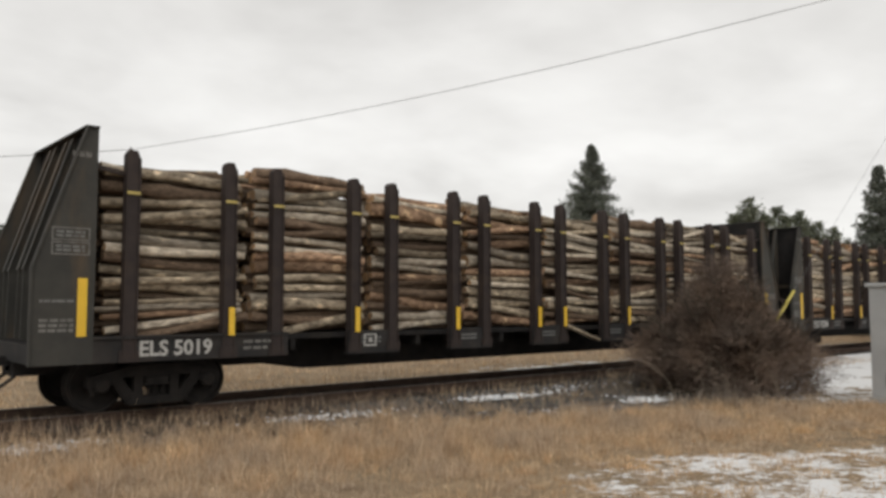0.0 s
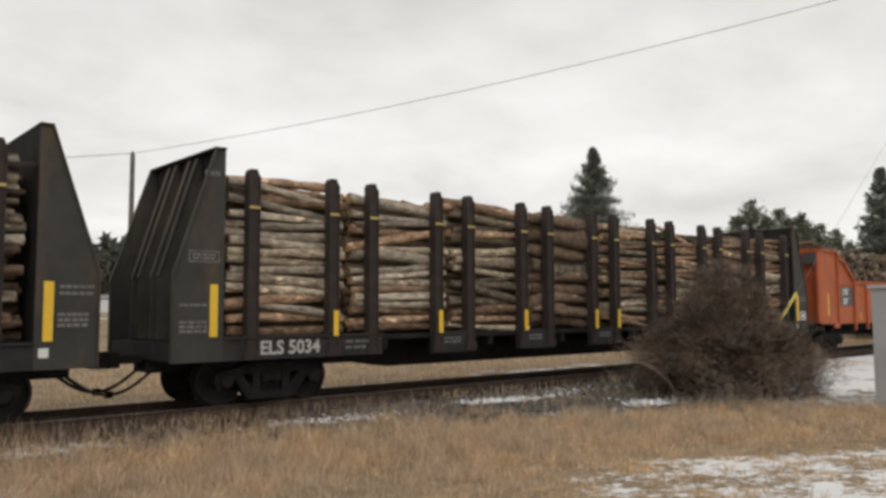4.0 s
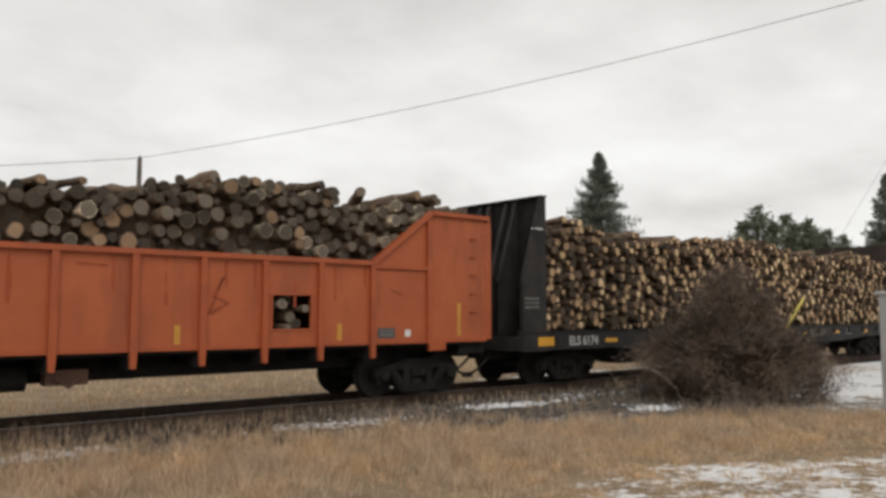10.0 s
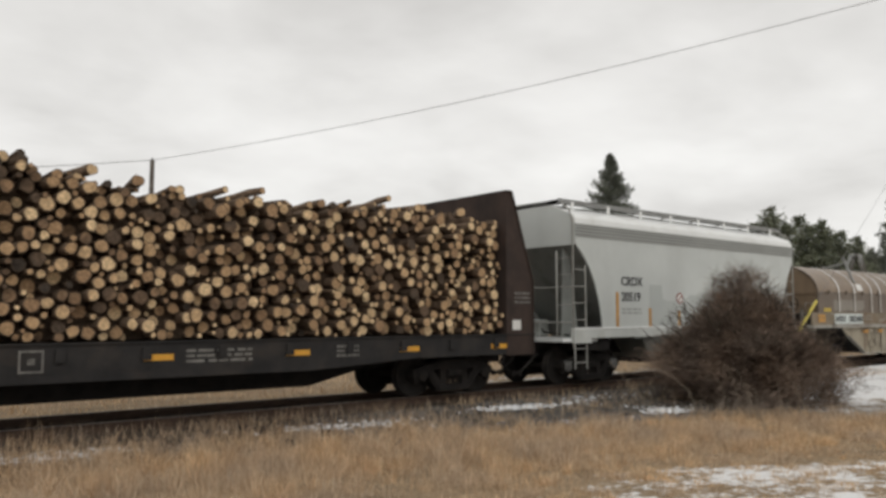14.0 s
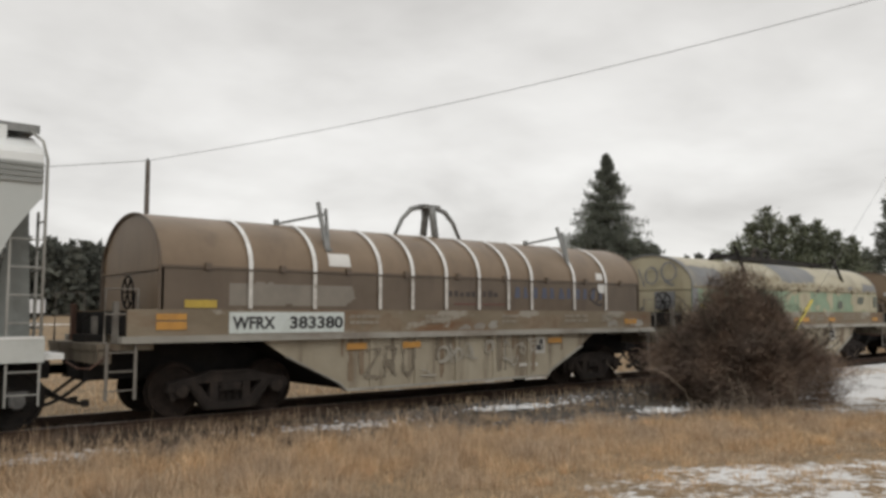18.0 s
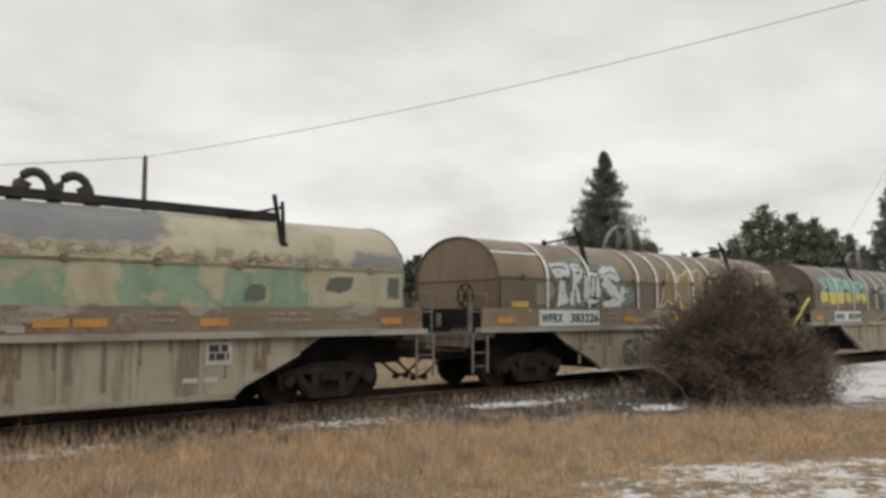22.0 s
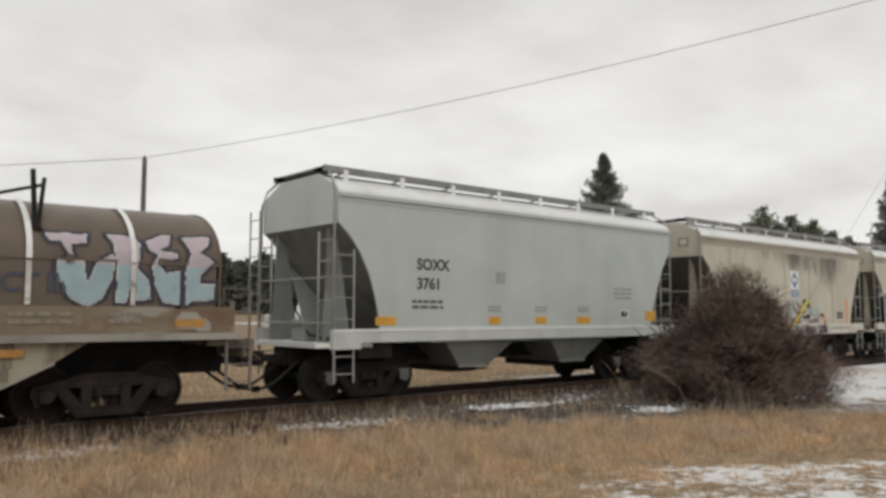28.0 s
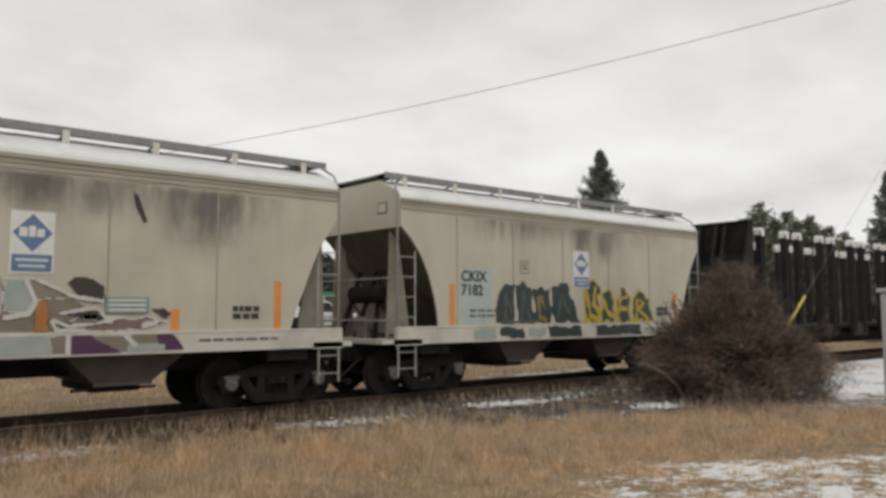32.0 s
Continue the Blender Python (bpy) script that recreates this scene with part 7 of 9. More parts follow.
    for o in (-1, 1):
        bm = box(B(), min(o * 5.02, o * 5.52), max(o * 5.02, o * 5.52), -0.98, 0.98, 4.585, 4.625)
        part("end_board", bm, walkway, roof)
    for i in range(4):
        x = -4.9 + i * 2.5
        part("hatch", soft_box(x, x + 2.35, -0.33, 0.33, 4.50, 4.60), trim, roof)
    tx = -3.71 if mark == "CRDX" else -3.56 if smooth else -3.84
    lettering("lettering", mark, text, car, tx, -1.505, zt, 0.225, 1.0, "black painted reporting mark")
    lettering("lettering", number, text, car, tx, -1.505, zt - 0.40 if smooth else zt - 0.30, 0.225, 1.0, "black painted number")
    return car


# body paints darkened for the hollow car ends: shade put into the colour
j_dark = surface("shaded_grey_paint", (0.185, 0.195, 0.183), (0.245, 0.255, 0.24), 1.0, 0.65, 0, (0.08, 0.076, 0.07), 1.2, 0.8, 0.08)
k_dark = surface("deep_shaded_beige_paint", (0.115, 0.100, 0.080), (0.165, 0.146, 0.118), 1.0, 0.7, 0, (0.05, 0.043, 0.036), 1.2, 0.8, 0.08)

sill_grey = surface("dusty_sill_paint", (0.47, 0.49, 0.465), (0.55, 0.565, 0.54), 1.5, 0.5, 0, (0.34, 0.34, 0.31), 1.4, 0.6, 0.06)
bay_grey = surface("dusty_bay_paint", (0.165, 0.172, 0.155), (0.215, 0.22, 0.20), 1.0, 0.6, 0, (0.12, 0.115, 0.10), 1.2, 0.8, 0.08)
# eave ribs darker than the sides: shade of their undersides is in the colour
eave_grey = surface("shaded_grey_eave", (0.25, 0.255, 0.243), (0.31, 0.315, 0.30), 1.2, 0.55, 0, (0.19, 0.19, 0.18), 1.0, 0.4, 0.05)
e_car = hopper(98.93, "clean light grey covered hopper with white sill", grey_clean, "CRDX", "20519", white_steel, j_dark, zt=2.50, bay_mat=bay_grey, sill_mat=sill_grey, eaves=((3.685, 3.73, 1.535), (3.765, 3.81, 1.535), (3.845, 3.89, 1.535), (3.925, 3.97, 1.535)), eave_mat=eave_grey)
for x, z1 in ((-3.88, 2.32), (-2.49, 1.92), (-1.15, 1.86), (0.78, 1.86), (4.12, 2.32)):
    part("stripe", box(B(), x - 0.055, x + 0.055, -1.508, -1.501, 1.44, z1), worn_amber, e_car, "upright amber reflector strip")
bars("stencil", grey_mark, e_car, -3.70, 1.86, 0.85, 2, 0.05, -1.503, 1.9)
bars("stencil", grey_mark, e_car, 3.15, 2.25, 0.7, 2, 0.07, -1.503, 1.9)
for x in (-1.10, 0.78):
    bm = B()
    lathe(bm, [(0.16, -1.508), (0.16, -1.501)], 20, 0, (x, 0, 2.20))
    sign = part("warning_disc", bm, red_line, e_car, "round red-edged warning sign")
    bm = B()
    lathe(bm, [(0.115, -1.513), (0.115, -1.509)], 20, 0, (x, 0, 2.20))
    part("disc_face", bm, white_mark, sign)
    bm = bar(B(), (x - 0.09, -1.515, 2.11), (x + 0.09, -1.515, 2.29), 0.03, 0.004)
    part("disc_bar", bm, red_line, sign)
overpaint = surface("greyer_overpaint", (0.385, 0.405, 0.390), (0.43, 0.45, 0.433), 0.8, 0.5, 0, (0.30, 0.31, 0.30), 0.9, 0.3, 0.03, 20)
block("overpaint", e_car, flat_side(-1.5025), [[(-2.5, 1.46), (0.55, 1.46), (0.55, 2.0), (0.1, 2.3), (-0.7, 2.3), (-0.7, 2.1), (-1.9, 2.15), (-1.95, 2.55), (-2.5, 2.55)]], [(0.0, overpaint)], 0.035, "greyer patch of fresh overpaint", 0.02)
spray("graffiti", e_car, flat_side(-1.5045), [[(-0.95, 1.56), (-0.8, 1.68), (-0.6, 1.72), (-0.45, 1.62), (-0.5, 1.55), (-0.9, 1.55)]], [(0.05, paint("dull_red_spray", (0.26, 0.13, 0.12)), 0, 9)], 0.022, "small dull red sprayed mark", 0.05)
bars("stencil", grey_mark, e_car, 2.2, 1.60, 1.6, 1, 0.06, -1.503, 1.6, cuts=6)

j_car = hopper(173.62, "pale grey covered hopper with yellow reflectors and white sill", grey_hopper, "SOXX", "3761", white_steel, j_dark, bay_mat=bay_grey, sill_mat=sill_grey)
bars("stencil", plate_black, j_car, -3.68, 1.95, 0.85, 2, 0.06, -1.503, 1.9)
for x, w in ((-4.34, 0.50), (-1.34, 0.36), (0.18, 0.36), (1.72, 0.50), (4.52, 0.44)):
    part("reflector", box(B(), x - w / 2, x + w / 2, -1.509, -1.501, 1.50 if x < 4 else 1.56, 1.67 if x < 4 else 1.82), amber_tape, j_car, "amber reflector patch")
for x in (-1.34, 0.18, 1.72):
    bars("stencil", grey_mark, j_car, x - 0.2, 1.86, 0.42, 2, 0.05, -1.503, 1.6, cuts=3)
bars("stencil", grey_mark, j_car, 2.95, 2.35, 0.75, 3, 0.06, -1.503, 1.9)
bars("stencil", grey_mark, j_car, -1.3, 2.62, 0.32, 4, 0.05, -1.503, 1.4, cuts=2)
part("data_plate", box(B(), 3.2, 3.55, -1.508, -1.501, 1.62, 1.84), white_mark, j_car, "small white data plate")
bars("stencil", black_mark, j_car, 3.23, 1.74, 0.28, 2, 0.07, -1.511, 1.1, cuts=2)


# darker tone for the bays below the beige cars' sills
bay_dark = surface("dark_bay_paint", (0.062, 0.053, 0.044), (0.098, 0.084, 0.068), 1.0, 0.7, 0, (0.035, 0.030, 0.027), 1.2, 0.8, 0.08)


dusty_white = surface("dusty_white_paint", (0.50, 0.47, 0.41), (0.60, 0.57, 0.505), 1.2, 0.6, 0, (0.33, 0.29, 0.235), 1.4, 0.7, 0.06)
# beige eave ribs, with the shade below the roof edge painted in
tan_eave = surface("shaded_beige_eave", (0.30, 0.27, 0.215), (0.38, 0.345, 0.28), 1.2, 0.6, 0, (0.20, 0.17, 0.135), 1.0, 0.6, 0.05)
# end gussets: beige with less of that shade in its colour
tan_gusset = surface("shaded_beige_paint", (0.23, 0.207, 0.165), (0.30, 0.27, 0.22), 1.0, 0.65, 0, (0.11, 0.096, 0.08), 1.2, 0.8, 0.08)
emblem_blue = paint("emblem_blue", (0.125, 0.20, 0.36))


def tan_car(s, label, number):
    car = hopper(s, label, tan_hopper, "CKIX", number, dusty_white, k_dark, galv, black_mark, False, 2.39, bay_dark, white_steel, eaves=((3.985, 4.05, 1.545), (3.91, 3.945, 1.525), (3.83, 3.86, 1.52)), eave_mat=tan_eave, gusset_mat=tan_gusset)
    for x, z1 in ((-4.10, 2.32), (4.22, 2.28), (2.35, 1.78)):
        part("stripe", box(B(), x - 0.07, x + 0.07, -1.508, -1.501, 1.43, z1), orange_stripe, car, "upright orange reflector strip")
    sg = part("sign_board", box(B(), -0.12, 0.48, -1.512, -1.501, 2.30, 3.22), white_mark, car, "white board with a blue diamond emblem")
    em = part("emblem", prism(B(), [(0.18, 3.18), (0.45, 2.90), (0.18, 2.62), (-0.09, 2.90)], -1.517, -1.5125), emblem_blue, sg, "blue diamond emblem")
    for x0, x1, z0, z1 in ((0.0, 0.11, 2.84, 2.98), (0.13, 0.22, 2.84, 3.00), (0.24, 0.34, 2.84, 2.96)):
        part("emblem_mark", box(B(), x0, x1, -1.521, -1.5175, z0, z1), white_mark, em)
    panel = part("emblem_panel", box(B(), -0.09, 0.45, -1.517, -1.5125, 2.33, 2.58), emblem_blue, sg)
    for z, w in ((2.50, 0.44), (2.41, 0.36)):
        part("panel_line", box(B(), 0.18 - w / 2, 0.18 + w / 2, -1.521, -1.5175, z - 0.02, z + 0.02), plate_pale, panel)
    bars("stencil", dim_mark, car, -3.6, 1.72, 0.9, 2, 0.06, -1.503, 1.9)
    bars("stencil", black_mark, car, 3.36, 1.74, 0.52, 2, 0.095, -1.503, 1.35, cuts=3)
    bars("stencil", dim_mark, car, 2.75, 1.24, 1.5, 1, 0.05, -1.5435, 1.6, cuts=7)
    tile = part("stencil_frame", box(B(), -2.00, -1.70, -1.5055, -1.501, 2.60, 2.90), dim_mark, car, "small framed stencil")
    part("frame_face", box(B(), -1.975, -1.725, -1.509, -1.5056, 2.625, 2.875), tan_hopper, tile)
    bars("stencil", dim_mark, car, -1.92, 2.78, 0.14, 2, 0.06, -1.5095, 1.4, cuts=2)
    smear(car, -5.2, 5.2, 3.25, 3.83, -1.5022, film("eave_grime", (0.27, 0.24, 0.195), 0.30, 2.2, 1.0), "grime below the eave")
    return car


k_car = tan_car(186.27, "dusty beige covered hopper with brown and purple graffiti", "7040")
taupe, pale_teal, rust_spray = paint("taupe_spray", (0.245, 0.212, 0.158)), paint("pale_teal_spray", (0.36, 0.40, 0.37)), paint("rust_spray", (0.42, 0.175, 0.05))
plum, umber, maroon = paint("plum_spray", (0.085, 0.030, 0.082)), paint("umber_spray", (0.050, 0.040, 0.034)), paint("brown_maroon_spray", (0.20, 0.148, 0.122))
umber_wash = paint("brown_wash_spray", (0.215, 0.182, 0.142))
line = paint("thin_white_spray", (0.58, 0.56, 0.53))
# letters in taupe and brown, with thin pale outlines
def k_letters(y, tone, rim, label, polys):
    block("graffiti", k_car, flat_side(y), polys, [(-0.006, tone), (0.014, rim)] if rim else [(0.0, tone)], 0.022, label, 0.03)


k_letters(-1.5032, umber_wash, None, "brown sprayed ground behind the letters", [[(-2.55, 1.45), (-2.30, 1.75), (-1.95, 2.05), (-1.25, 1.9), (-0.6, 2.1), (-0.05, 2.15), (0.75, 1.95), (1.25, 1.62), (1.3, 1.45)]])
k_letters(-1.5446, umber_wash, None, "brown sprayed ground on the sill", [[(-2.2, 1.12), (-2.1, 1.37), (-0.3, 1.37), (-0.3, 1.12)], [(0.5, 1.12), (0.45, 1.37), (2.1, 1.37), (2.3, 1.12)]])
k_letters(-1.5070, plum, None, "dark purple sprayed shape", [[(-2.98, 1.87), (-2.83, 1.92), (-2.72, 1.82), (-2.56, 1.85), (-2.51, 1.73), (-2.55, 1.6), (-2.73, 1.66), (-2.89, 1.73)], [(-2.49, 1.78), (-2.32, 1.58), (-2.44, 1.5), (-2.55, 1.54)], [(-1.76, 1.88), (-1.34, 2.06), (-0.65, 1.98), (-0.6, 1.72), (-0.97, 1.66), (-1.33, 1.5), (-1.58, 1.52), (-1.73, 1.67)]])
k_letters(-1.5450, plum, None, "dark purple dome on the sill", [[(-2.75, 1.10), (-2.74, 1.24), (-2.61, 1.37), (-2.43, 1.38), (-2.26, 1.26), (-2.23, 1.10)], [(0.76, 1.38), (1.02, 1.38), (1.5, 1.10), (0.76, 1.10)], [(2.04, 1.37), (2.29, 1.37), (2.5, 1.12), (2.1, 1.12)]])
k_letters(-1.5085, taupe, line, "taupe sprayed letter with a pale outline", [[(-2.45, 1.97), (-2.09, 2.22), (-1.8, 2.2), (-1.77, 2.06), (-2.17, 1.73), (-2.12, 1.58), (-2.29, 1.6), (-2.31, 1.8)], [(-1.35, 1.44), (-1.13, 1.76), (-0.68, 1.82), (-0.72, 1.44)], [(-0.71, 2.1), (-0.21, 2.28), (-0.2, 1.72), (-0.64, 1.5), (-0.59, 1.83)], [(0.0, 2.22), (0.3, 2.2), (0.74, 1.98), (0.25, 1.92)]])
k_letters(-1.5165, taupe, line, "taupe sprayed oval with a pale outline", [[(-1.17, 2.32), (-1.06, 2.25), (-1.02, 2.05), (-1.05, 1.86), (-1.16, 1.79), (-1.25, 1.85), (-1.30, 2.05), (-1.26, 2.24)]])
k_letters(-1.5085, maroon, line, "brown sprayed letter with a pale outline", [[(-2.68, 1.45), (-2.34, 1.55), (-2.15, 1.6), (-1.85, 1.45)], [(0.54, 1.45), (0.62, 1.53), (0.98, 1.74), (1.3, 1.64), (1.9, 1.64), (2.26, 1.56), (1.76, 1.45)]])
k_letters(-1.5475, taupe, line, "taupe sprayed shape on the sill", [[(-1.39, 1.12), (-1.37, 1.27), (-1.2, 1.37), (-0.91, 1.38), (-0.93, 1.12)]])
k_letters(-1.5475, pale_teal, None, "pale grey-green patch on the sill", [[(-0.22, 1.37), (0.41, 1.38), (0.5, 1.11), (-0.21, 1.11)], [(-2.01, 1.27), (-1.46, 1.25), (-1.45, 1.11), (-2.15, 1.11)], [(1.6, 1.24), (2.18, 1.23), (2.18, 1.11), (1.58, 1.11)]])
k_letters(-1.5165, pale_teal, line, "pale grey-green sprayed shape", [[(-0.18, 2.22), (0.1, 2.22), (0.25, 1.89), (0.16, 1.72), (-0.17, 1.76)]])
k_letters(-1.5225, umber, None, "dark brown sprayed blot", [[(0.66, 2.18), (0.8, 2.26), (1.03, 2.25), (1.2, 2.13), (1.22, 1.98), (1.09, 1.87), (0.86, 1.94)], [(0.6, 1.72), (0.85, 1.79), (1.16, 1.74), (1.22, 1.63), (0.98, 1.62)], [(-1.45, 2.25), (-1.37, 2.2), (-1.37, 2.1), (-1.45, 2.05), (-1.53, 2.09), (-1.53, 2.19)], [(-1.65, 2.11), (-1.57, 2.05), (-1.56, 1.96), (-1.64, 1.91), (-1.73, 1.97), (-1.72, 2.07)], [(1.96, 1.78), (2.14, 1.82), (2.26, 1.71), (2.18, 1.61)], [(-2.02, 1.62), (-1.86, 1.52), (-1.80, 1.45), (-2.0, 1.47)], [(0.56, 1.58), (0.72, 1.6), (0.84, 1.47), (0.62, 1.46)], [(-0.55, 1.78), (-0.42, 1.82), (-0.36, 1.62), (-0.52, 1.58)]])
k_letters(-1.5225, rust_spray, None, "rust-orange sprayed bar", [[(-1.84, 1.83), (-1.72, 1.88), (-1.7, 1.45), (-1.83, 1.45)], [(0.25, 1.89), (0.42, 1.89), (0.43, 1.45), (0.25, 1.45)]])
k_letters(-1.5225, line, None, "pale sprayed block", [[(-0.53, 1.54), (-0.27, 1.56), (-0.26, 1.44), (-0.53, 1.44)], [(0.92, 1.70), (1.12, 1.70), (1.10, 1.62), (0.94, 1.61)], [(1.80, 1.56), (2.10, 1.62), (2.06, 1.54), (1.82, 1.48)]])
for i, stroke in enumerate(([(-2.15, 1.6), (-2.06, 1.45), (-1.82, 1.46)], [(-1.73, 1.66), (-1.43, 1.48), (-1.17, 1.76)], [(-2.26, 1.87), (-2.0, 1.72), (-1.78, 2.01)], [(-1.09, 2.25), (-1.0, 2.04), (-1.05, 1.83)], [(-1.14, 1.76), (-1.07, 1.51), (-0.97, 1.57)], [(-0.69, 1.8), (-0.72, 1.45)], [(0.1, 2.23), (0.25, 1.89), (0.16, 1.72), (-0.14, 1.66)], [(0.48, 1.6), (0.54, 1.46), (0.98, 1.46)], [(0.6, 1.72), (1.1, 1.8), (1.32, 1.58)], [(-1.78, 2.03), (-1.44, 1.93), (-1.36, 1.72)], [(-1.64, 1.88), (-1.59, 1.67)], [(-0.55, 1.46), (-0.6, 1.62), (-0.3, 1.66)], [(-2.62, 1.46), (-2.38, 1.66), (-2.42, 1.98), (-2.1, 2.22), (-1.78, 2.18)], [(0.3, 2.2), (0.74, 1.98), (1.2, 1.9)], [(0.5, 1.62), (0.7, 1.52), (1.1, 1.56), (1.45, 1.66)])):
    spray("graffiti", k_car, flat_side(-1.530 - 0.001 * i), [stroke], [(0.024 if i % 3 else 0.034, line, 0, 9)], 0.018, "white sprayed outline")
for i, stroke in enumerate(([(-2.3, 1.18), (-1.75, 1.12)], [(-1.87, 1.31), (-2.16, 1.18)], [(-0.85, 1.36), (-0.9, 1.12), (-0.68, 1.15), (-0.62, 1.28)], [(-0.57, 1.12), (-0.27, 1.15), (-0.24, 1.32)], [(0.7, 1.38), (0.71, 1.12)], [(1.55, 1.36), (1.7, 1.22)])):
    spray("graffiti", k_car, flat_side(-1.557 - 0.001 * i), [stroke], [(0.032, line, 0, 1.40)], 0.018, "white sprayed outline on the sill")
note = part("notice", box(B(), 1.24, 1.90, -1.540, -1.501, 1.72, 1.97), paint("dull_teal_board", (0.23, 0.27, 0.255)), k_car, "dull blue-green lettered patch")
for z in (1.92, 1.845, 1.77):
    part("notice_line", box(B(), 1.28, 1.86, -1.544, -1.5405, z - 0.018, z + 0.018), plate_pale, note)
soot_film = film("soot_film", (0.19, 0.178, 0.165), 0.68, 1.8, 0.75)
smear(k_car, 1.95, 3.75, 2.35, 3.82, -1.5060, soot_film, "broad grey soot stain")
smear(k_car, -0.9, 1.9, 3.05, 3.82, -1.5062, soot_film, "broad grey soot stain")
smear(k_car, -0.5, 0.9, 2.9, 3.80, -1.5080, film("soot_run", (0.21, 0.195, 0.172), 0.42, 6.0, 1.0), "grey runs below the eave")
smear(k_car, 1.2, 4.6, 2.85, 3.83, -1.5082, film("soot_run", (0.21, 0.195, 0.172), 0.42, 6.0, 1.0), "grey runs below the eave")
part("scuff", prism(B(), [(1.62, 3.64), (1.70, 3.60), (1.86, 3.18), (1.80, 3.16), (1.66, 3.42)], -1.5095, -1.5085), umber, k_car, "dark scuff below the eave")
spray("graffiti", j_car, lambda x, h: (x, -1.40 + (1.17 - h) * 0.407 - 0.008, h), [[(1.42, 0.74), (1.5, 0.98), (1.64, 0.8), (1.74, 0.98), (1.92, 0.94), (1.86, 0.76), (1.46, 0.72)]], [(0.022, paint("faded_scrawl", (0.17, 0.165, 0.155)), 0, 9)], 0.02, "faint dark scrawl on the bay")

l_car = tan_car(198.75, "dusty beige covered hopper with dark green and yellow graffiti", "7182")
mural_ochre, bottle = paint("mural_ochre_spray", (0.25, 0.19, 0.07)), paint("bottle_green_spray", (0.040, 0.056, 0.055))
inner_green = paint("inner_green_spray", (0.085, 0.105, 0.095))
mural_gold = paint("mural_gold_spray", (0.50, 0.37, 0.05))
block("graffiti", l_car, flat_side(-1.506), [[(-2.80, 1.45), (-2.74, 2.26), (-2.55, 2.36), (-2.22, 2.30), (-2.18, 1.45)], [(-2.14, 1.45), (-2.16, 2.28), (-1.92, 2.42), (-1.66, 2.26), (-1.50, 1.45)], [(-1.46, 1.45), (-1.60, 2.22), (-1.30, 2.30), (-1.02, 2.24), (-0.92, 1.45)], [(-0.88, 1.45), (-0.94, 2.28), (-0.62, 2.40), (-0.30, 2.32), (0.10, 1.45)]], [(0.0, bottle)], 0.026, "dark bottle-green sprayed letter", 0.14)
block("graffiti", l_car, flat_side(-1.5465), [[(-2.75, 1.12), (-2.72, 1.38), (-1.95, 1.38), (-1.90, 1.12)], [(-1.1, 1.12), (-1.12, 1.38), (0.05, 1.38), (0.15, 1.12)], [(0.7, 1.12), (0.72, 1.38), (2.5, 1.38), (2.6, 1.12)]], [(0.0, bottle)], 0.03, "dark green sprayed shadow on the sill", 0.10)
block("graffiti", l_car, flat_side(-1.5465), [[(-1.82, 1.12), (-1.80, 1.34), (-1.18, 1.34), (-1.2, 1.12)], [(-3.5, 1.12), (-3.5, 1.36), (-2.85, 1.36), (-2.85, 1.12)]], [(0.0, pale_teal)], 0.03, "pale patch on the sill", 0.05)
for i, (stroke, tone) in enumerate((([(-2.5, 1.6), (-2.48, 2.1), (-2.3, 1.7)], inner_green), ([(-1.98, 1.55), (-1.9, 2.15), (-1.72, 1.6)], inner_green), ([(-0.7, 1.6), (-0.6, 2.15), (-0.3, 1.65)], inner_green), ([(-1.42, 2.05), (-1.36, 1.6), (-1.15, 1.52)], mural_ochre), ([(-1.30, 2.05), (-1.2, 1.8)], mural_ochre), ([(-2.6, 1.48), (-1.6, 1.50)], inner_green))):
    spray("graffiti", l_car, flat_side(-1.516 - 0.001 * i), [stroke], [(0.045, tone, 0, 9)], 0.025, "thin sprayed line in the green", 0.05)
block("graffiti", l_car, flat_side(-1.506), [[(0.24, 1.45), (0.34, 2.42), (0.62, 2.56), (0.92, 2.3), (0.88, 1.45)], [(0.94, 1.45), (0.98, 2.2), (1.28, 2.36), (1.5, 2.1), (1.46, 1.45)], [(1.52, 1.45), (1.58, 2.14), (1.9, 2.34), (2.2, 2.1), (2.18, 1.45)], [(2.26, 1.45), (2.3, 2.06), (2.6, 2.32), (3.0, 2.05), (3.2, 1.45)]], [(-0.05, bottle), (0.02, mural_gold)], 0.024, "dark sprayed letter with a yellow outline", 0.16)
for i, stroke in enumerate(([(0.34, 2.25), (0.5, 1.62), (0.84, 1.5)], [(0.7, 2.3), (0.62, 1.9), (0.86, 1.7)], [(1.0, 2.04), (1.2, 1.7), (1.4, 1.62)], [(1.62, 1.5), (1.7, 2.05), (2.0, 2.1)], [(1.66, 1.78), (1.98, 1.8)], [(2.4, 1.55), (2.46, 2.05), (2.76, 1.95), (2.48, 1.78), (2.9, 1.55)])):
    spray("graffiti", l_car, flat_side(-1.520 - 0.001 * i), [stroke], [(0.06 if i < 3 else 0.045, mural_gold, 0, 9)], 0.024, "yellow sprayed line", 0.05)
smear(l_car, -0.6, 2.0, 2.75, 3.82, -1.5060, soot_film, "broad grey soot stain")
smear(l_car, -3.9, -0.4, 3.1, 3.83, -1.5082, film("soot_run", (0.21, 0.195, 0.172), 0.42, 6.0, 1.0), "grey runs below the eave")
part("mark_board", box(B(), -3.85, -2.92, -1.5035, -1.501, 1.45, 2.66), paint("pale_blue_board", (0.44, 0.49, 0.485)), l_car, "pale blue-grey board under the lettering")

# ---- empty stake car at the rear ----
stake_car(218.15, "empty black flatcar with white-tipped stakes", 4.42, 4.62, 0.3, deep_black)

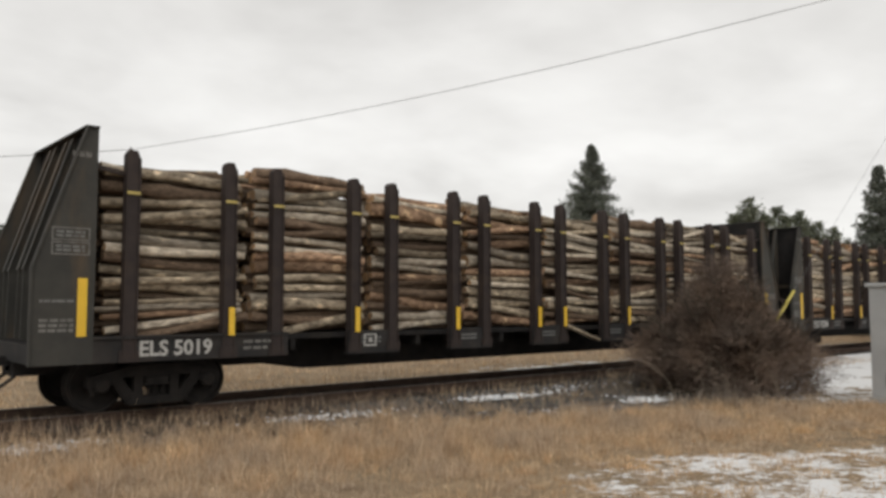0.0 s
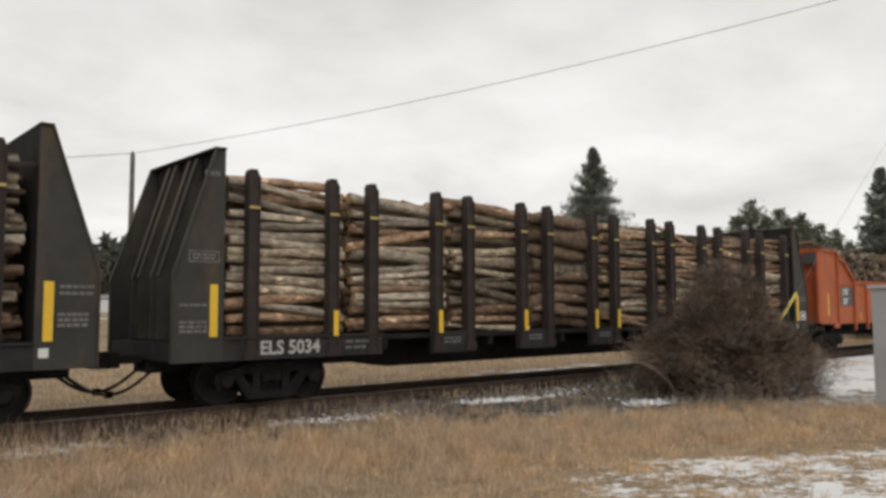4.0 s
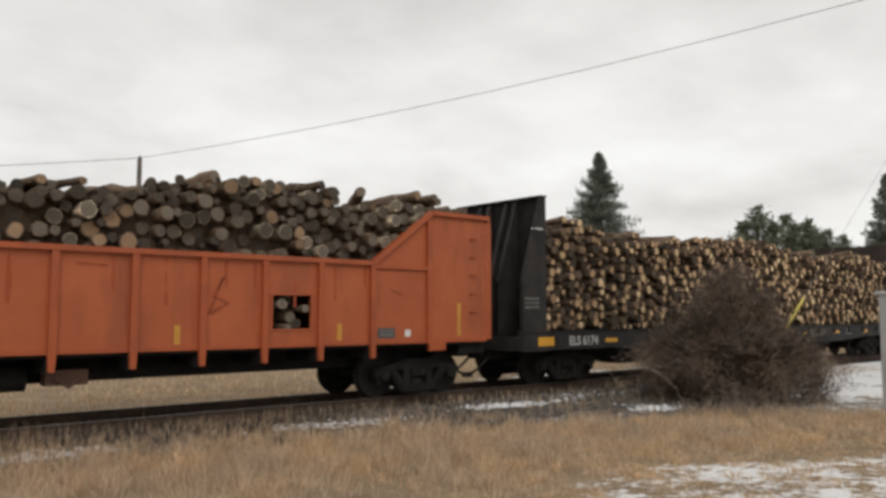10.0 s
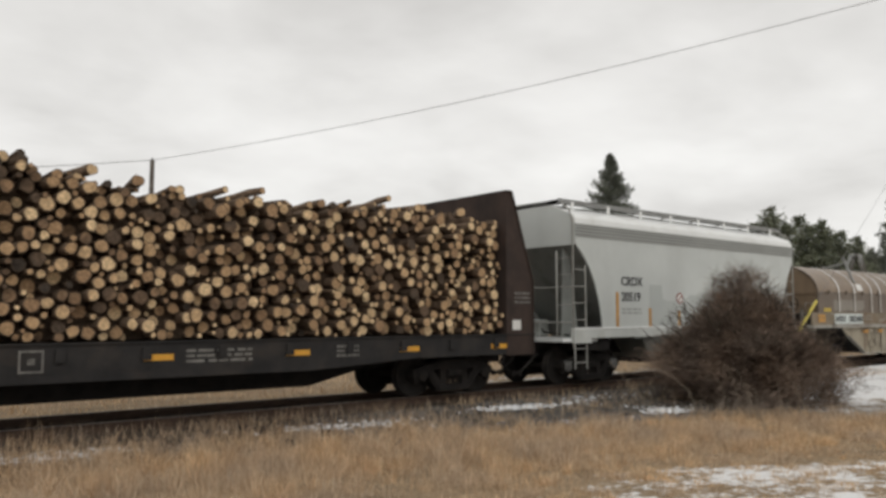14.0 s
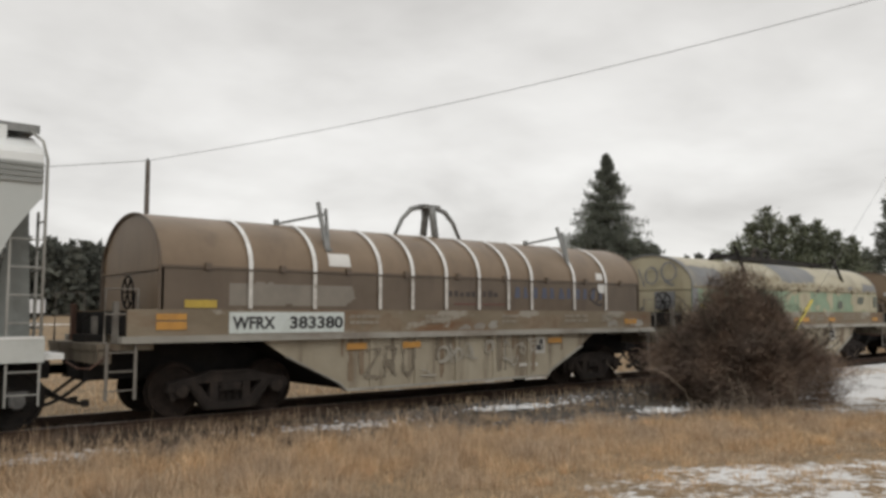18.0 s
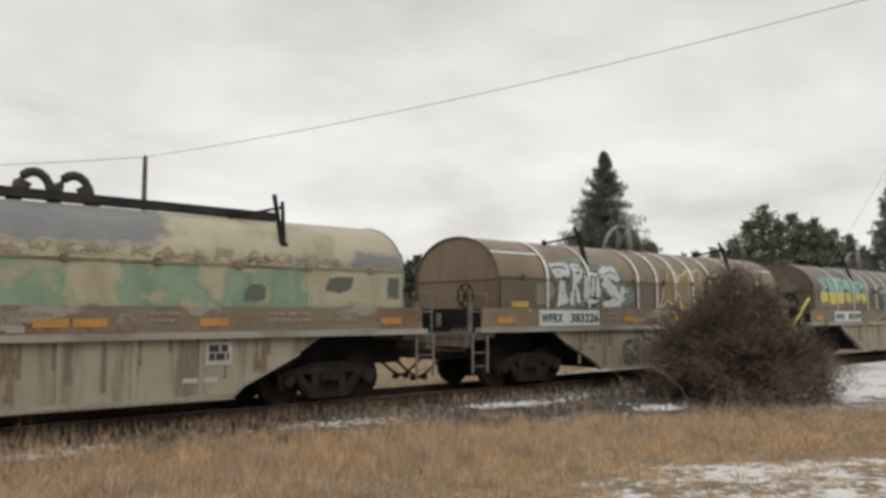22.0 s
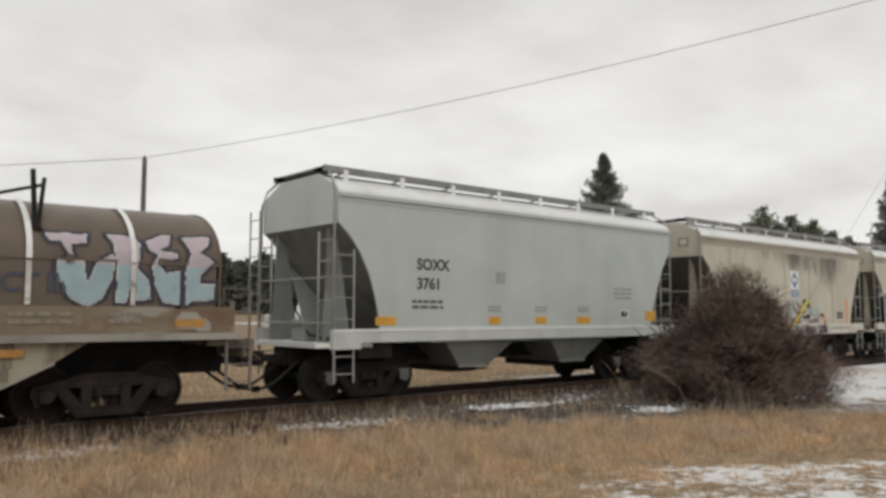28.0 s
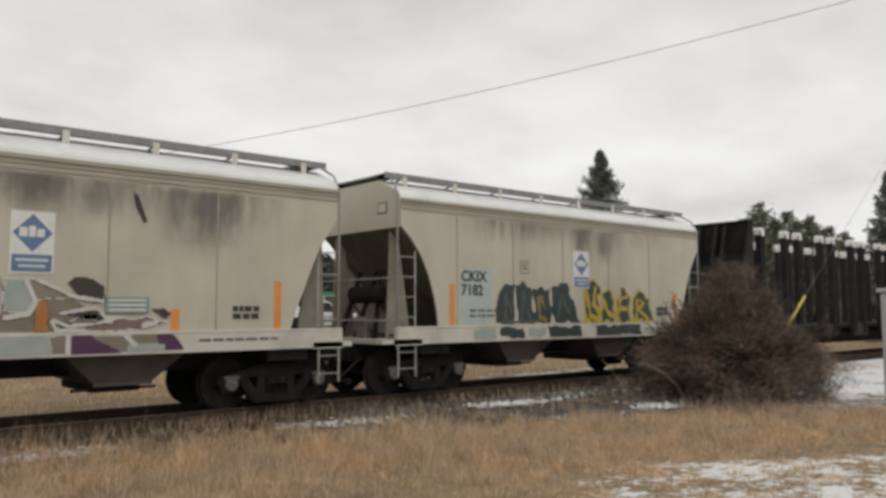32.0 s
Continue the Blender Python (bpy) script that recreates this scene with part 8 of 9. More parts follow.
# ---- ground, track and surroundings ----


def smooth(a, b, x):
    t = np.clip((np.asarray(x, float) - a) / (b - a), 0, 1)
    return t * t * (3 - 2 * t)


def bumps(x, y, k, seed):
    """Gentle unevenness without a table: a few crossed waves."""
    rng = np.random.RandomState(seed)
    z = 0
    for i in range(7):
        a, f, p = rng.uniform(0, 6.28), k * rng.uniform(0.5, 2.0), rng.uniform(0, 6.28)
        z = z + np.sin(f * (x * np.cos(a) + y * np.sin(a)) + p)
    return z / 7


def ground_z(x, y):
    x, y = np.asarray(x, float), np.asarray(y, float)
    a = np.abs(y)
    z = -0.18 - 0.17 * smooth(1.35, 2.9, a)
    z = z + 0.22 * smooth(-5.5, -13.0, y)
    z = z + 1.45 * smooth(6, 40, y) + 0.8 * smooth(40, 170, y)
    z = z + 0.04 * bumps(x, y, 1.4, 3) * smooth(2.2, 4, a) + 0.20 * bumps(x, y, 0.12, 4) * smooth(8, 40, y)
    z = z + 0.10 * smooth(20.5, 24, x) * (1 - smooth(40, 46, x)) * smooth(-10, -6, y) * (1 - smooth(-1.9, -1.4, y))
    return z


def snow_cover(x, y):
    """How much snow lies: the lane over the crossing, the patch by the camera, specks along the ballast and on the far bank."""
    x, y = np.asarray(x, float), np.asarray(y, float)
    lane = smooth(17.5, 20.5, x + 0.3 * (y + 4)) * (1 - smooth(44, 50, x)) * smooth(-12, -8, y) * (1 - smooth(2, 7, y))
    u = (x - 6.2) * 0.62 + (y + 8.1) * 0.78
    w = (x - 6.2) * 0.78 - (y + 8.1) * 0.62
    near = smooth(-0.6, 1.2, w) * (1 - smooth(1.2 + 0.12 * np.clip(w, 0, 6), 2.2 + 0.12 * np.clip(w, 0, 6), u)) * (0.43 + 0.13 * smooth(0.8, 3.2, w))
    edge = 0.52 * np.exp(-((y + 1.55) / 0.25) ** 2) + 0.40 * np.exp(-((y + 2.5) / 0.7) ** 2) + 0.22 * smooth(10, 16, x) * smooth(-5, -3.5, y) * (1 - smooth(-2, -1.5, y))
    far = 0.56 * np.exp(-((y - 3.2) / 0.8) ** 2) + 0.08 * smooth(4, 12, y) * smooth(16, 30, x) + 0.75 * np.exp(-((y - 25.0) / 1.1) ** 2) + 0.8 * np.exp(-((y - 41.0) / 2.0) ** 2)
    right = 0.55 * smooth(15.5, 18, x) * (1 - smooth(-5.5, -4.6, y)) * smooth(-11, -8, y) + 0.62 * np.exp(-(((x - 14.4) / 0.5) ** 2 + ((y + 3.9) / 0.5) ** 2))
    lane = lane * (0.60 + 0.20 * smooth(-6.2, -5.0, y) + 0.13 * np.sin(1.9 * x + 0.5 * y) + 0.08 * np.sin(4.3 * x - 0.9 * y))
    return np.clip(np.maximum.reduce([lane, near, edge, far, right]), 0, 1)


def ground_material():
    m = bpy.data.materials.new("dry_grass_soil_and_snow")
    m.use_nodes = True
    nt = m.node_tree
    b = nt.nodes["Principled BSDF"]
    b.inputs["Roughness"].default_value, b.inputs["Specular IOR Level"].default_value = 0.95, 0.15
    co = node(nt, "TexCoord")

    def noise_at(scale, detail=6.0, rough=0.6):
        n = node(nt, "TexNoise", Scale=scale, Detail=detail, Roughness=rough)
        link(nt, co.outputs["Object"], n.inputs["Vector"])
        return n.outputs[0]

    def mixed(f, a, c):
        x = node(nt, "Mix")
        x.data_type = "RGBA"
        for s, v in ((6, a), (7, c)):
            if isinstance(v, tuple):
                x.inputs[s].default_value = (*v, 1)
            else:
                link(nt, v, x.inputs[s])
        link(nt, f, x.inputs[0])
        return x.outputs[2]

    def ranged(v, a, c):
        r = node(nt, "MapRange")
        r.inputs["From Min"].default_value, r.inputs["From Max"].default_value = a, c
        link(nt, v, r.inputs[0])
        return r.outputs[0]
    straw = mixed(ranged(noise_at(14.0), 0.35, 0.65), (0.20, 0.140, 0.088), (0.40, 0.30, 0.19))
    straw = mixed(ranged(noise_at(1.1), 0.42, 0.68), straw, (0.185, 0.138, 0.088))
    at = node(nt, "Attribute")
    at.attribute_name = "stones"
    gravel = mixed(ranged(noise_at(26.0, 3.0), 0.35, 0.65), (0.055, 0.052, 0.052), (0.19, 0.18, 0.17))
    soil = mixed(at.outputs["Fac"], straw, gravel)
    # dark brown bed along the rails: shade under the train is in this colour
    bed_shade = node(nt, "Attribute")
    bed_shade.attribute_name = "bed_shade"
    soil = mixed(bed_shade.outputs["Fac"], soil, (0.034, 0.027, 0.022))
    sn = node(nt, "Attribute")
    sn.attribute_name = "snow"
    nz = node(nt, "Math")
    nz.operation = "ADD"
    link(nt, sn.outputs["Fac"], nz.inputs[0])
    n2 = node(nt, "Math")
    n2.operation = "MULTIPLY_ADD"
    n2.inputs[1].default_value, n2.inputs[2].default_value = 1.9, -0.95
    # drifts half a metre across, broken at their edges
    drift = node(nt, "Math")
    drift.operation = "MULTIPLY_ADD"
    drift.inputs[1].default_value = 0.60
    fine = node(nt, "Math")
    fine.operation = "MULTIPLY"
    fine.inputs[1].default_value = 0.40
    link(nt, noise_at(1.7, 3.0, 0.5), fine.inputs[0])
    link(nt, noise_at(7.0, 6.0, 0.62), drift.inputs[0])
    link(nt, fine.outputs[0], drift.inputs[2])
    link(nt, drift.outputs[0], n2.inputs[0])
    link(nt, n2.outputs[0], nz.inputs[1])
    col = mixed(ranged(nz.outputs[0], 0.45, 0.62), soil, (0.74, 0.735, 0.73))
    link(nt, col, b.inputs["Base Color"])
    bp = node(nt, "Bump", Strength=0.6, Distance=0.05)
    link(nt, noise_at(18.0, 5.0), bp.inputs["Height"])
    link(nt, bp.outputs[0], b.inputs["Normal"])
    return m


def axis(lo, f0, f1, hi, step, grow):
    out, s = list(np.arange(f0, f1, step)), step
    v = f1
    while v < hi:
        out.append(v)
        s *= grow
        v += s
    out.append(hi)
    v, s = f0 - step, step
    while v > lo:
        out.insert(0, v)
        s *= grow
        v -= s
    out.insert(0, lo)
    return np.array(out)


def build_ground():
    xs, ys = axis(-1500, -3, 40, 1500, 0.22, 1.18), axis(-600, -14, 6, 1500, 0.2, 1.18)
    X, Y = np.meshgrid(xs, ys, indexing="ij")
    Z = ground_z(X, Y)
    n, k = X.shape
    me = bpy.data.meshes.new("ground")
    v = np.stack([X, Y, Z], -1).reshape(-1, 3)
    i = np.arange(n * k).reshape(n, k)
    f = np.stack([i[:-1, :-1], i[1:, :-1], i[1:, 1:], i[:-1, 1:]], -1).reshape(-1, 4)
    me.from_pydata(v.tolist(), [], f.tolist())
    for name, val in (("snow", snow_cover(X, Y)), ("stones", 1 - smooth(2.4 + 0.25 * np.clip(X - 6, 0, 9), 3.4 + 0.25 * np.clip(X - 6, 0, 9), -Y) * (Y < 0) - smooth(2.0, 3.0, Y) * (Y >= 0)), ("bed_shade", 1 - smooth(1.3, 2.8 - 1.0 * smooth(6, 11, X), np.abs(Y)))):
        a = me.attributes.new(name, "FLOAT", "POINT")
        a.data.foreach_set("value", val.reshape(-1).astype(np.float32))
    me.materials.append(ground_material())
    me.polygons.foreach_set("use_smooth", [True] * len(me.polygons))
    me.update()
    tagged(new("ground", me), "winter ground of dry straw, cinders and thin snow patches", "ground", kind="structure")


build_ground()

tie_wood = surface("creosoted_tie", (0.036, 0.028, 0.023), (0.068, 0.053, 0.043), 6.0, 0.9, 0, (0.09, 0.078, 0.066), 2.0, 0.5, 0.5, 30, spread=0.3)
rail_steel = surface("rusty_rail", (0.052, 0.034, 0.025), (0.085, 0.055, 0.040), 6.0, 0.8, 0.0, (0.025, 0.018, 0.016), 1.5, 0.5, 0.2)
rail_top = surface("polished_rail_head", (0.12, 0.105, 0.095), (0.17, 0.15, 0.135), 6.0, 0.5, 0.5, None, 1, 0, 0.05)
stone = surface("ballast_stone", (0.048, 0.043, 0.039), (0.150, 0.136, 0.121), 3.0, 0.9, 0, None, 1, 0, 0.2, 30, island=0.5)
brown_stone = surface("dirty_ballast_stone", (0.026, 0.020, 0.017), (0.070, 0.057, 0.048), 3.0, 0.9, 0, None, 1, 0, 0.2, 30, island=0.5)
snow_mat = surface("thin_snow", (0.70, 0.71, 0.72), (0.82, 0.83, 0.84), 8.0, 0.8, 0, None, 1, 0, 0.2)
# stones between the rails, their colour darkened to hold the track's shade
shaded_stone = surface("shaded_ballast_stone", (0.030, 0.024, 0.021), (0.062, 0.051, 0.043), 3.0, 0.85, 0, None, 1, 0, 0.2, 30, island=0.5)


def build_track():
    track = thing("railway_track", "single railway track on dark weedy ballast", "track")
    for y in (-1, 1):
        c = y * 0.755
        bm = prism(B(), [(c - 0.07, -0.17), (c + 0.07, -0.17), (c + 0.07, -0.155), (c + 0.012, -0.14), (c + 0.010, -0.045), (c + 0.036, -0.03), (c + 0.036, -0.004),
                         (c - 0.036, -0.004), (c - 0.036, -0.03), (c - 0.010, -0.045), (c - 0.012, -0.14), (c - 0.07, -0.155)], -260, 400, "x")
        rail = part("rail", bm, rail_steel, track, "rusty steel rail")
        part("rail_head", box(B(), -260, 400, c - 0.030, c + 0.030, -0.004, 0.0), rail_top, rail, "worn bright running surface")
    me = mesh_of("tie", soft_box(-0.11, 0.11, -1.30, 1.30, -0.32, -0.165, 0.015), tie_wood)
    rng = random.Random(3)
    for i in range(150):
        shared("tie", me, track, pose(-8 + i * 0.53 + rng.uniform(-0.03, 0.03), rng.uniform(-0.04, 0.04), rng.uniform(-0.015, 0.0), 0, 0, rng.gauss(0, 0.8)))
    rest = B()
    for i in range(140):
        x = 72 + i * 0.53
        box(rest, x - 0.11, x + 0.11, -1.3, 1.3, -0.32, -0.166)
    tagged(part("tie_rest", rest, tie_wood, track), kind="stuff")
    # loose stones on the bed and its near shoulder
    base = np.array([(1, 0, 0), (0, 1, 0), (-1, 0, 0), (0, -1, 0), (0, 0, 0.9), (0, 0, -0.7)], float)
    f = np.array([(0, 1, 4), (1, 2, 4), (2, 3, 4), (3, 0, 4), (1, 0, 5), (2, 1, 5), (3, 2, 5), (0, 3, 5)])
    for seed, N, ya, yb, mat, label in ((5, 16000, -3.9, -1.45, stone, "loose grey crushed-stone ballast beside the track"), (6, 16000, -1.45, 1.25, shaded_stone, "dark ballast between the rails, with shade in its colour"),
                                        (8, 9000, -3.0, -1.45, brown_stone, "dirty brown ballast among dead weeds"), (7, 5000, 1.25, 2.8, stone, "loose grey crushed-stone ballast behind the track")):
        r = np.random.RandomState(seed)
        x, y, s = r.uniform(7.5 if seed == 5 else -2, 19.5 if seed in (5, 9) else 45 if seed != 8 else 8.5, N), r.uniform(ya, yb, N), r.uniform(0.02, 0.05, N)
        z = ground_z(x, y) + s * 0.3
        v = base[None] * r.uniform(0.7, 1.3, (N, 6, 3)) * s[:, None, None]
        a = r.uniform(0, 6.28, N)
        c, sn = np.cos(a)[:, None], np.sin(a)[:, None]
        v = np.stack([v[..., 0] * c - v[..., 1] * sn, v[..., 0] * sn + v[..., 1] * c, v[..., 2]], -1) + np.stack([x, y, z], -1)[:, None]
        faces = (f[None] + 6 * np.arange(N)[:, None, None]).reshape(-1, 3)
        m2 = bpy.data.meshes.new("ballast")
        m2.from_pydata(v.reshape(-1, 3).tolist(), [], faces.tolist())
        m2.materials.append(mat)
        tagged(new("ballast", m2), label, "ballast", kind="stuff")
    # crusts of snow along the tie ends and between the stones
    r = np.random.RandomState(15)
    n = 5200
    x = np.concatenate([r.uniform(-2, 17, n), r.uniform(7, 16.5, n // 5), r.normal(14.8, 0.32, 260)])
    y = np.concatenate([-2.12 + 0.10 * np.sin(x[:n] * 1.3) + r.normal(0, 0.10, n), r.uniform(-4.3, -1.7, n // 5), r.normal(-4.1, 0.22, 260)])
    keep = np.concatenate([bumps(x[:n], 0 * x[:n], 2.2, 51) + 0.30 * r.normal(0, 1, n) > 0.36, bumps(x[n:n + n // 5], y[n:n + n // 5], 2.6, 52) + 0.25 * r.normal(0, 1, n // 5) > 0.52, np.ones(260, bool)])
    x, y = x[keep], y[keep]
    N = len(x)
    s = r.uniform(0.012, 0.042, N)
    v = base[None] * r.uniform(0.7, 1.3, (N, 6, 3)) * s[:, None, None] * np.array([1.5, 1.5, 0.45]) + np.stack([x, y, ground_z(x, y) + 0.035 + s * 0.2], -1)[:, None]
    m2 = bpy.data.meshes.new("snow_crust")
    m2.from_pydata(v.reshape(-1, 3).tolist(), [], (f[None] + 6 * np.arange(N)[:, None, None]).reshape(-1, 3).tolist())
    m2.materials.append(snow_mat)
    tagged(new("snow_crust", m2), "thin broken crusts of snow along the ballast", "snow", kind="stuff")


build_track()


def blade_material(name, c1, c2, c3):
    m = bpy.data.materials.new(name)
    m.use_nodes = True
    nt = m.node_tree
    b = nt.nodes["Principled BSDF"]
    b.inputs["Roughness"].default_value, b.inputs["Specular IOR Level"].default_value = 0.85, 0.15
    g = node(nt, "NewGeometry")
    r = node(nt, "ValToRGB")
    r.color_ramp.elements[0].color, r.color_ramp.elements[1].color = (*c1, 1), (*c3, 1)
    r.color_ramp.elements.new(0.5).color = (*c2, 1)
    link(nt, g.outputs["Random Per Island"], r.inputs[0])
    n = node(nt, "TexNoise", Scale=0.9, Detail=3.0)
    co = node(nt, "TexCoord")
    link(nt, co.outputs["Object"], n.inputs["Vector"])
    mr = node(nt, "MapRange")
    mr.inputs["From Min"].default_value, mr.inputs["From Max"].default_value = 0.3, 0.7
    mr.inputs["To Min"].default_value, mr.inputs["To Max"].default_value = 0.82, 1.15
    link(nt, n.outputs[0], mr.inputs[0])
    nb = node(nt, "TexNoise", Scale=4.5, Detail=4.0)
    link(nt, co.outputs["Object"], nb.inputs["Vector"])
    mb = node(nt, "MapRange")
    mb.inputs["From Min"].default_value, mb.inputs["From Max"].default_value = 0.32, 0.68
    mb.inputs["To Min"].default_value, mb.inputs["To Max"].default_value = 0.77, 1.17
    link(nt, nb.outputs[0], mb.inputs[0])
    mm = node(nt, "Math")
    mm.operation = "MULTIPLY"
    link(nt, mr.outputs[0], mm.inputs[0])
    link(nt, mb.outputs[0], mm.inputs[1])
    h = node(nt, "HueSaturation")
    ms = node(nt, "MapRange")
    ms.inputs["From Min"].default_value, ms.inputs["From Max"].default_value = 0.35, 0.68
    ms.inputs["To Min"].default_value, ms.inputs["To Max"].default_value = 0.78, 1.10
    link(nt, n.outputs[0], ms.inputs[0])
    link(nt, ms.outputs[0], h.inputs["Saturation"])
    link(nt, mm.outputs[0], h.inputs["Value"])
    link(nt, r.outputs[0], h.inputs["Color"])
    link(nt, h.outputs[0], b.inputs["Base Color"])
    tr = node(nt, "BsdfTranslucent")
    link(nt, h.outputs[0], tr.inputs["Color"])
    mx = node(nt, "MixShader")
    mx.inputs[0].default_value = 0.25
    link(nt, b.outputs[0], mx.inputs[1])
    link(nt, tr.outputs[0], mx.inputs[2])
    link(nt, mx.outputs[0], nt.nodes["Material Output"].inputs["Surface"])
    return m


straw_mat = blade_material("dry_straw", (0.40, 0.268, 0.160), (0.59, 0.422, 0.264), (0.79, 0.615, 0.42))


def blades(name, x, y, height, width, lean, seed, mat, label, z0=None, aim=None):
    """Bent grass blades: three points high, two triangles and a tip, in one mesh."""
    r = np.random.RandomState(seed)
    n = len(x)
    a, b = r.uniform(0, 6.283, n), r.uniform(0, 6.283, n)
    b = b if aim is None else aim + r.normal(0, 0.6, n)
    wx, wy = np.cos(a) * width / 2, np.sin(a) * width / 2
    lx, ly = np.cos(b) * lean * height, np.sin(b) * lean * height
    z = (ground_z(x, y) if z0 is None else z0) - 0.02
    P = np.stack([np.stack([x - wx, y - wy, z], -1), np.stack([x + wx, y + wy, z], -1),
                  np.stack([x - wx * 0.8 + lx * 0.35, y - wy * 0.8 + ly * 0.35, z + height * 0.6], -1), np.stack([x + wx * 0.8 + lx * 0.35, y + wy * 0.8 + ly * 0.35, z + height * 0.6], -1),
                  np.stack([x + lx, y + ly, z + height], -1)], 1)
    k = 5 * np.arange(n)[:, None]
    faces = np.concatenate([np.array([[0, 1, 3]]) + k, np.array([[0, 3, 2]]) + k, np.array([[2, 3, 4]]) + k])
    me = bpy.data.meshes.new(name)
    me.from_pydata(P.reshape(-1, 3).tolist(), [], faces.tolist())
    me.materials.append(mat)
    return tagged(new(name, me), label, "grass", kind="stuff")


def grow(n, x0, x1, y0, y1, seed, keep):
    r = np.random.RandomState(seed)
    x, y = r.uniform(x0, x1, n), r.uniform(y0, y1, n)
    k = r.rand(n) < keep(x, y)
    return x[k], y[k], r


weed_mat = blade_material("dead_weed", (0.13, 0.088, 0.060), (0.25, 0.172, 0.115), (0.42, 0.315, 0.22))


def meadow():
    def dens(x, y):
        clump = 0.55 + 0.45 * bumps(x, y, 3.0, 9)
        edge = -2.75 + 0.5 * (1 - smooth(5, 9, x)) - 0.20 * (x - 4) - 0.16 * np.clip(x - 9, 0, 9) + 0.35 * bumps(x, y, 1.3, 14)
        return np.clip(clump, 0.15, 1) * (1 - 0.94 * smooth(edge, edge + 0.8, y)) * (1 - np.clip(0.95 * snow_cover(x, y), 0, 0.80) * (y < -3.5)) * (1 - smooth(15.6, 17.0, x + 0.5 * (y + 6)))
    def size(x, y):
        """Tall before the track, cropped and matted towards the camera and the crossing."""
        return (0.80 + 0.40 * bumps(x, y, 0.9, 12)) * (0.36 + 0.64 * (1 - smooth(-5.6, -8.2, y + 0.25 * (x - 6)))) * (1 - 0.35 * smooth(-2.8, -1.8, y)) * (1 - 0.30 * smooth(8, 13, x))
    # the flattened litter
    x, y, r = grow(150000, 0.0, 22, -11.5, -1.7, 21, dens)
    blades("dry_grass", x, y, np.maximum(r.uniform(0.05, 0.22, len(x)) * size(x, y), 0.03), r.uniform(0.005, 0.012, len(x)), r.uniform(0.4, 2.4, len(x)), 22, straw_mat, "matted tan dead grass before the track")
    # tussocks whose blades spread from one root
    tx, ty, r = grow(6200, 0.0, 22, -11.5, -1.7, 29, dens)
    k = r.randint(22, 58, len(tx))
    x, y = np.repeat(tx, k), np.repeat(ty, k)
    tall = np.repeat(r.uniform(0.6, 1.15, len(tx)), k)
    a, q = r.uniform(0, 6.283, len(x)), np.abs(r.normal(0, 0.10, len(x)))
    x, y = x + q * np.cos(a), y + q * np.sin(a)
    h = np.maximum(r.uniform(0.16, 0.50, len(x)) * tall * size(x, y), 0.04)
    blades("grass_tussock", x, y, h, r.uniform(0.004, 0.010, len(x)), r.uniform(0.05, 0.95, len(x)), 32, straw_mat, "tan tussocks of standing dead grass", aim=a)
    # a few taller seed stalks, and weeds along the ballast
    x, y, r = grow(15000, 0.0, 19, -8.5, -1.9, 23, lambda x, y: dens(x, y) * 0.6)
    blades("tall_grass_stalk", x, y, r.uniform(0.25, 0.62, len(x)) * (1 - 0.45 * smooth(8, 13, x)) * (0.5 + 0.5 * smooth(-9, -6, y)), np.full(len(x), 0.005), r.uniform(0.05, 0.5, len(x)), 24, straw_mat, "thin pale grass stalks")
    x, y, r = grow(16000, -1.0, 30, -3.2, -1.1, 25, lambda x, y: 0.3 + 0.5 * bumps(x, y, 2.0, 30))
    blades("ballast_weed", x, y, r.uniform(0.06, 0.30, len(x)), np.full(len(x), 0.008), r.uniform(0.1, 0.6, len(x)), 26, straw_mat, "sparse dead weeds along the ballast")
    x, y, r = grow(9000, -1.0, 9.5, -2.9, -1.05, 35, lambda x, y: 0.35 + 0.6 * bumps(x, y, 2.6, 36))
    blades("dead_weed", x, y, r.uniform(0.12, 0.52, len(x)) * (0.6 + 0.5 * bumps(x, y, 1.5, 37)), np.full(len(x), 0.006), r.uniform(0.05, 0.5, len(x)), 38, weed_mat, "thin brown dead weeds standing along the rail")
    x, y, r = grow(60000, -25, 60, 2.5, 16, 27, lambda x, y: np.clip(0.6 + 0.5 * bumps(x, y, 1.0, 31), 0, 1) * (1 - 0.9 * snow_cover(x, y)))
    blades("far_grass", x, y, r.uniform(0.08, 0.24, len(x)), np.full(len(x), 0.02), r.uniform(0.2, 0.9, len(x)), 28, straw_mat, "flattened pale grass beyond the track")


meadow()

# ---- shrub by the crossing ----
twig_mat = blade_material("shrub_twigs", (0.098, 0.069, 0.053), (0.190, 0.136, 0.103), (0.33, 0.242, 0.182))
wood_mat = surface("shrub_stem", (0.050, 0.040, 0.032), (0.105, 0.084, 0.066), 8.0, 0.9, 0, None, 1, 0, 0.3)


stalk_mat = surface("dry_stalk", (0.25, 0.205, 0.155), (0.34, 0.285, 0.22), 8.0, 0.9)
foot_weed = blade_material("grey_dead_weed", (0.19, 0.155, 0.12), (0.30, 0.255, 0.205), (0.43, 0.375, 0.31))


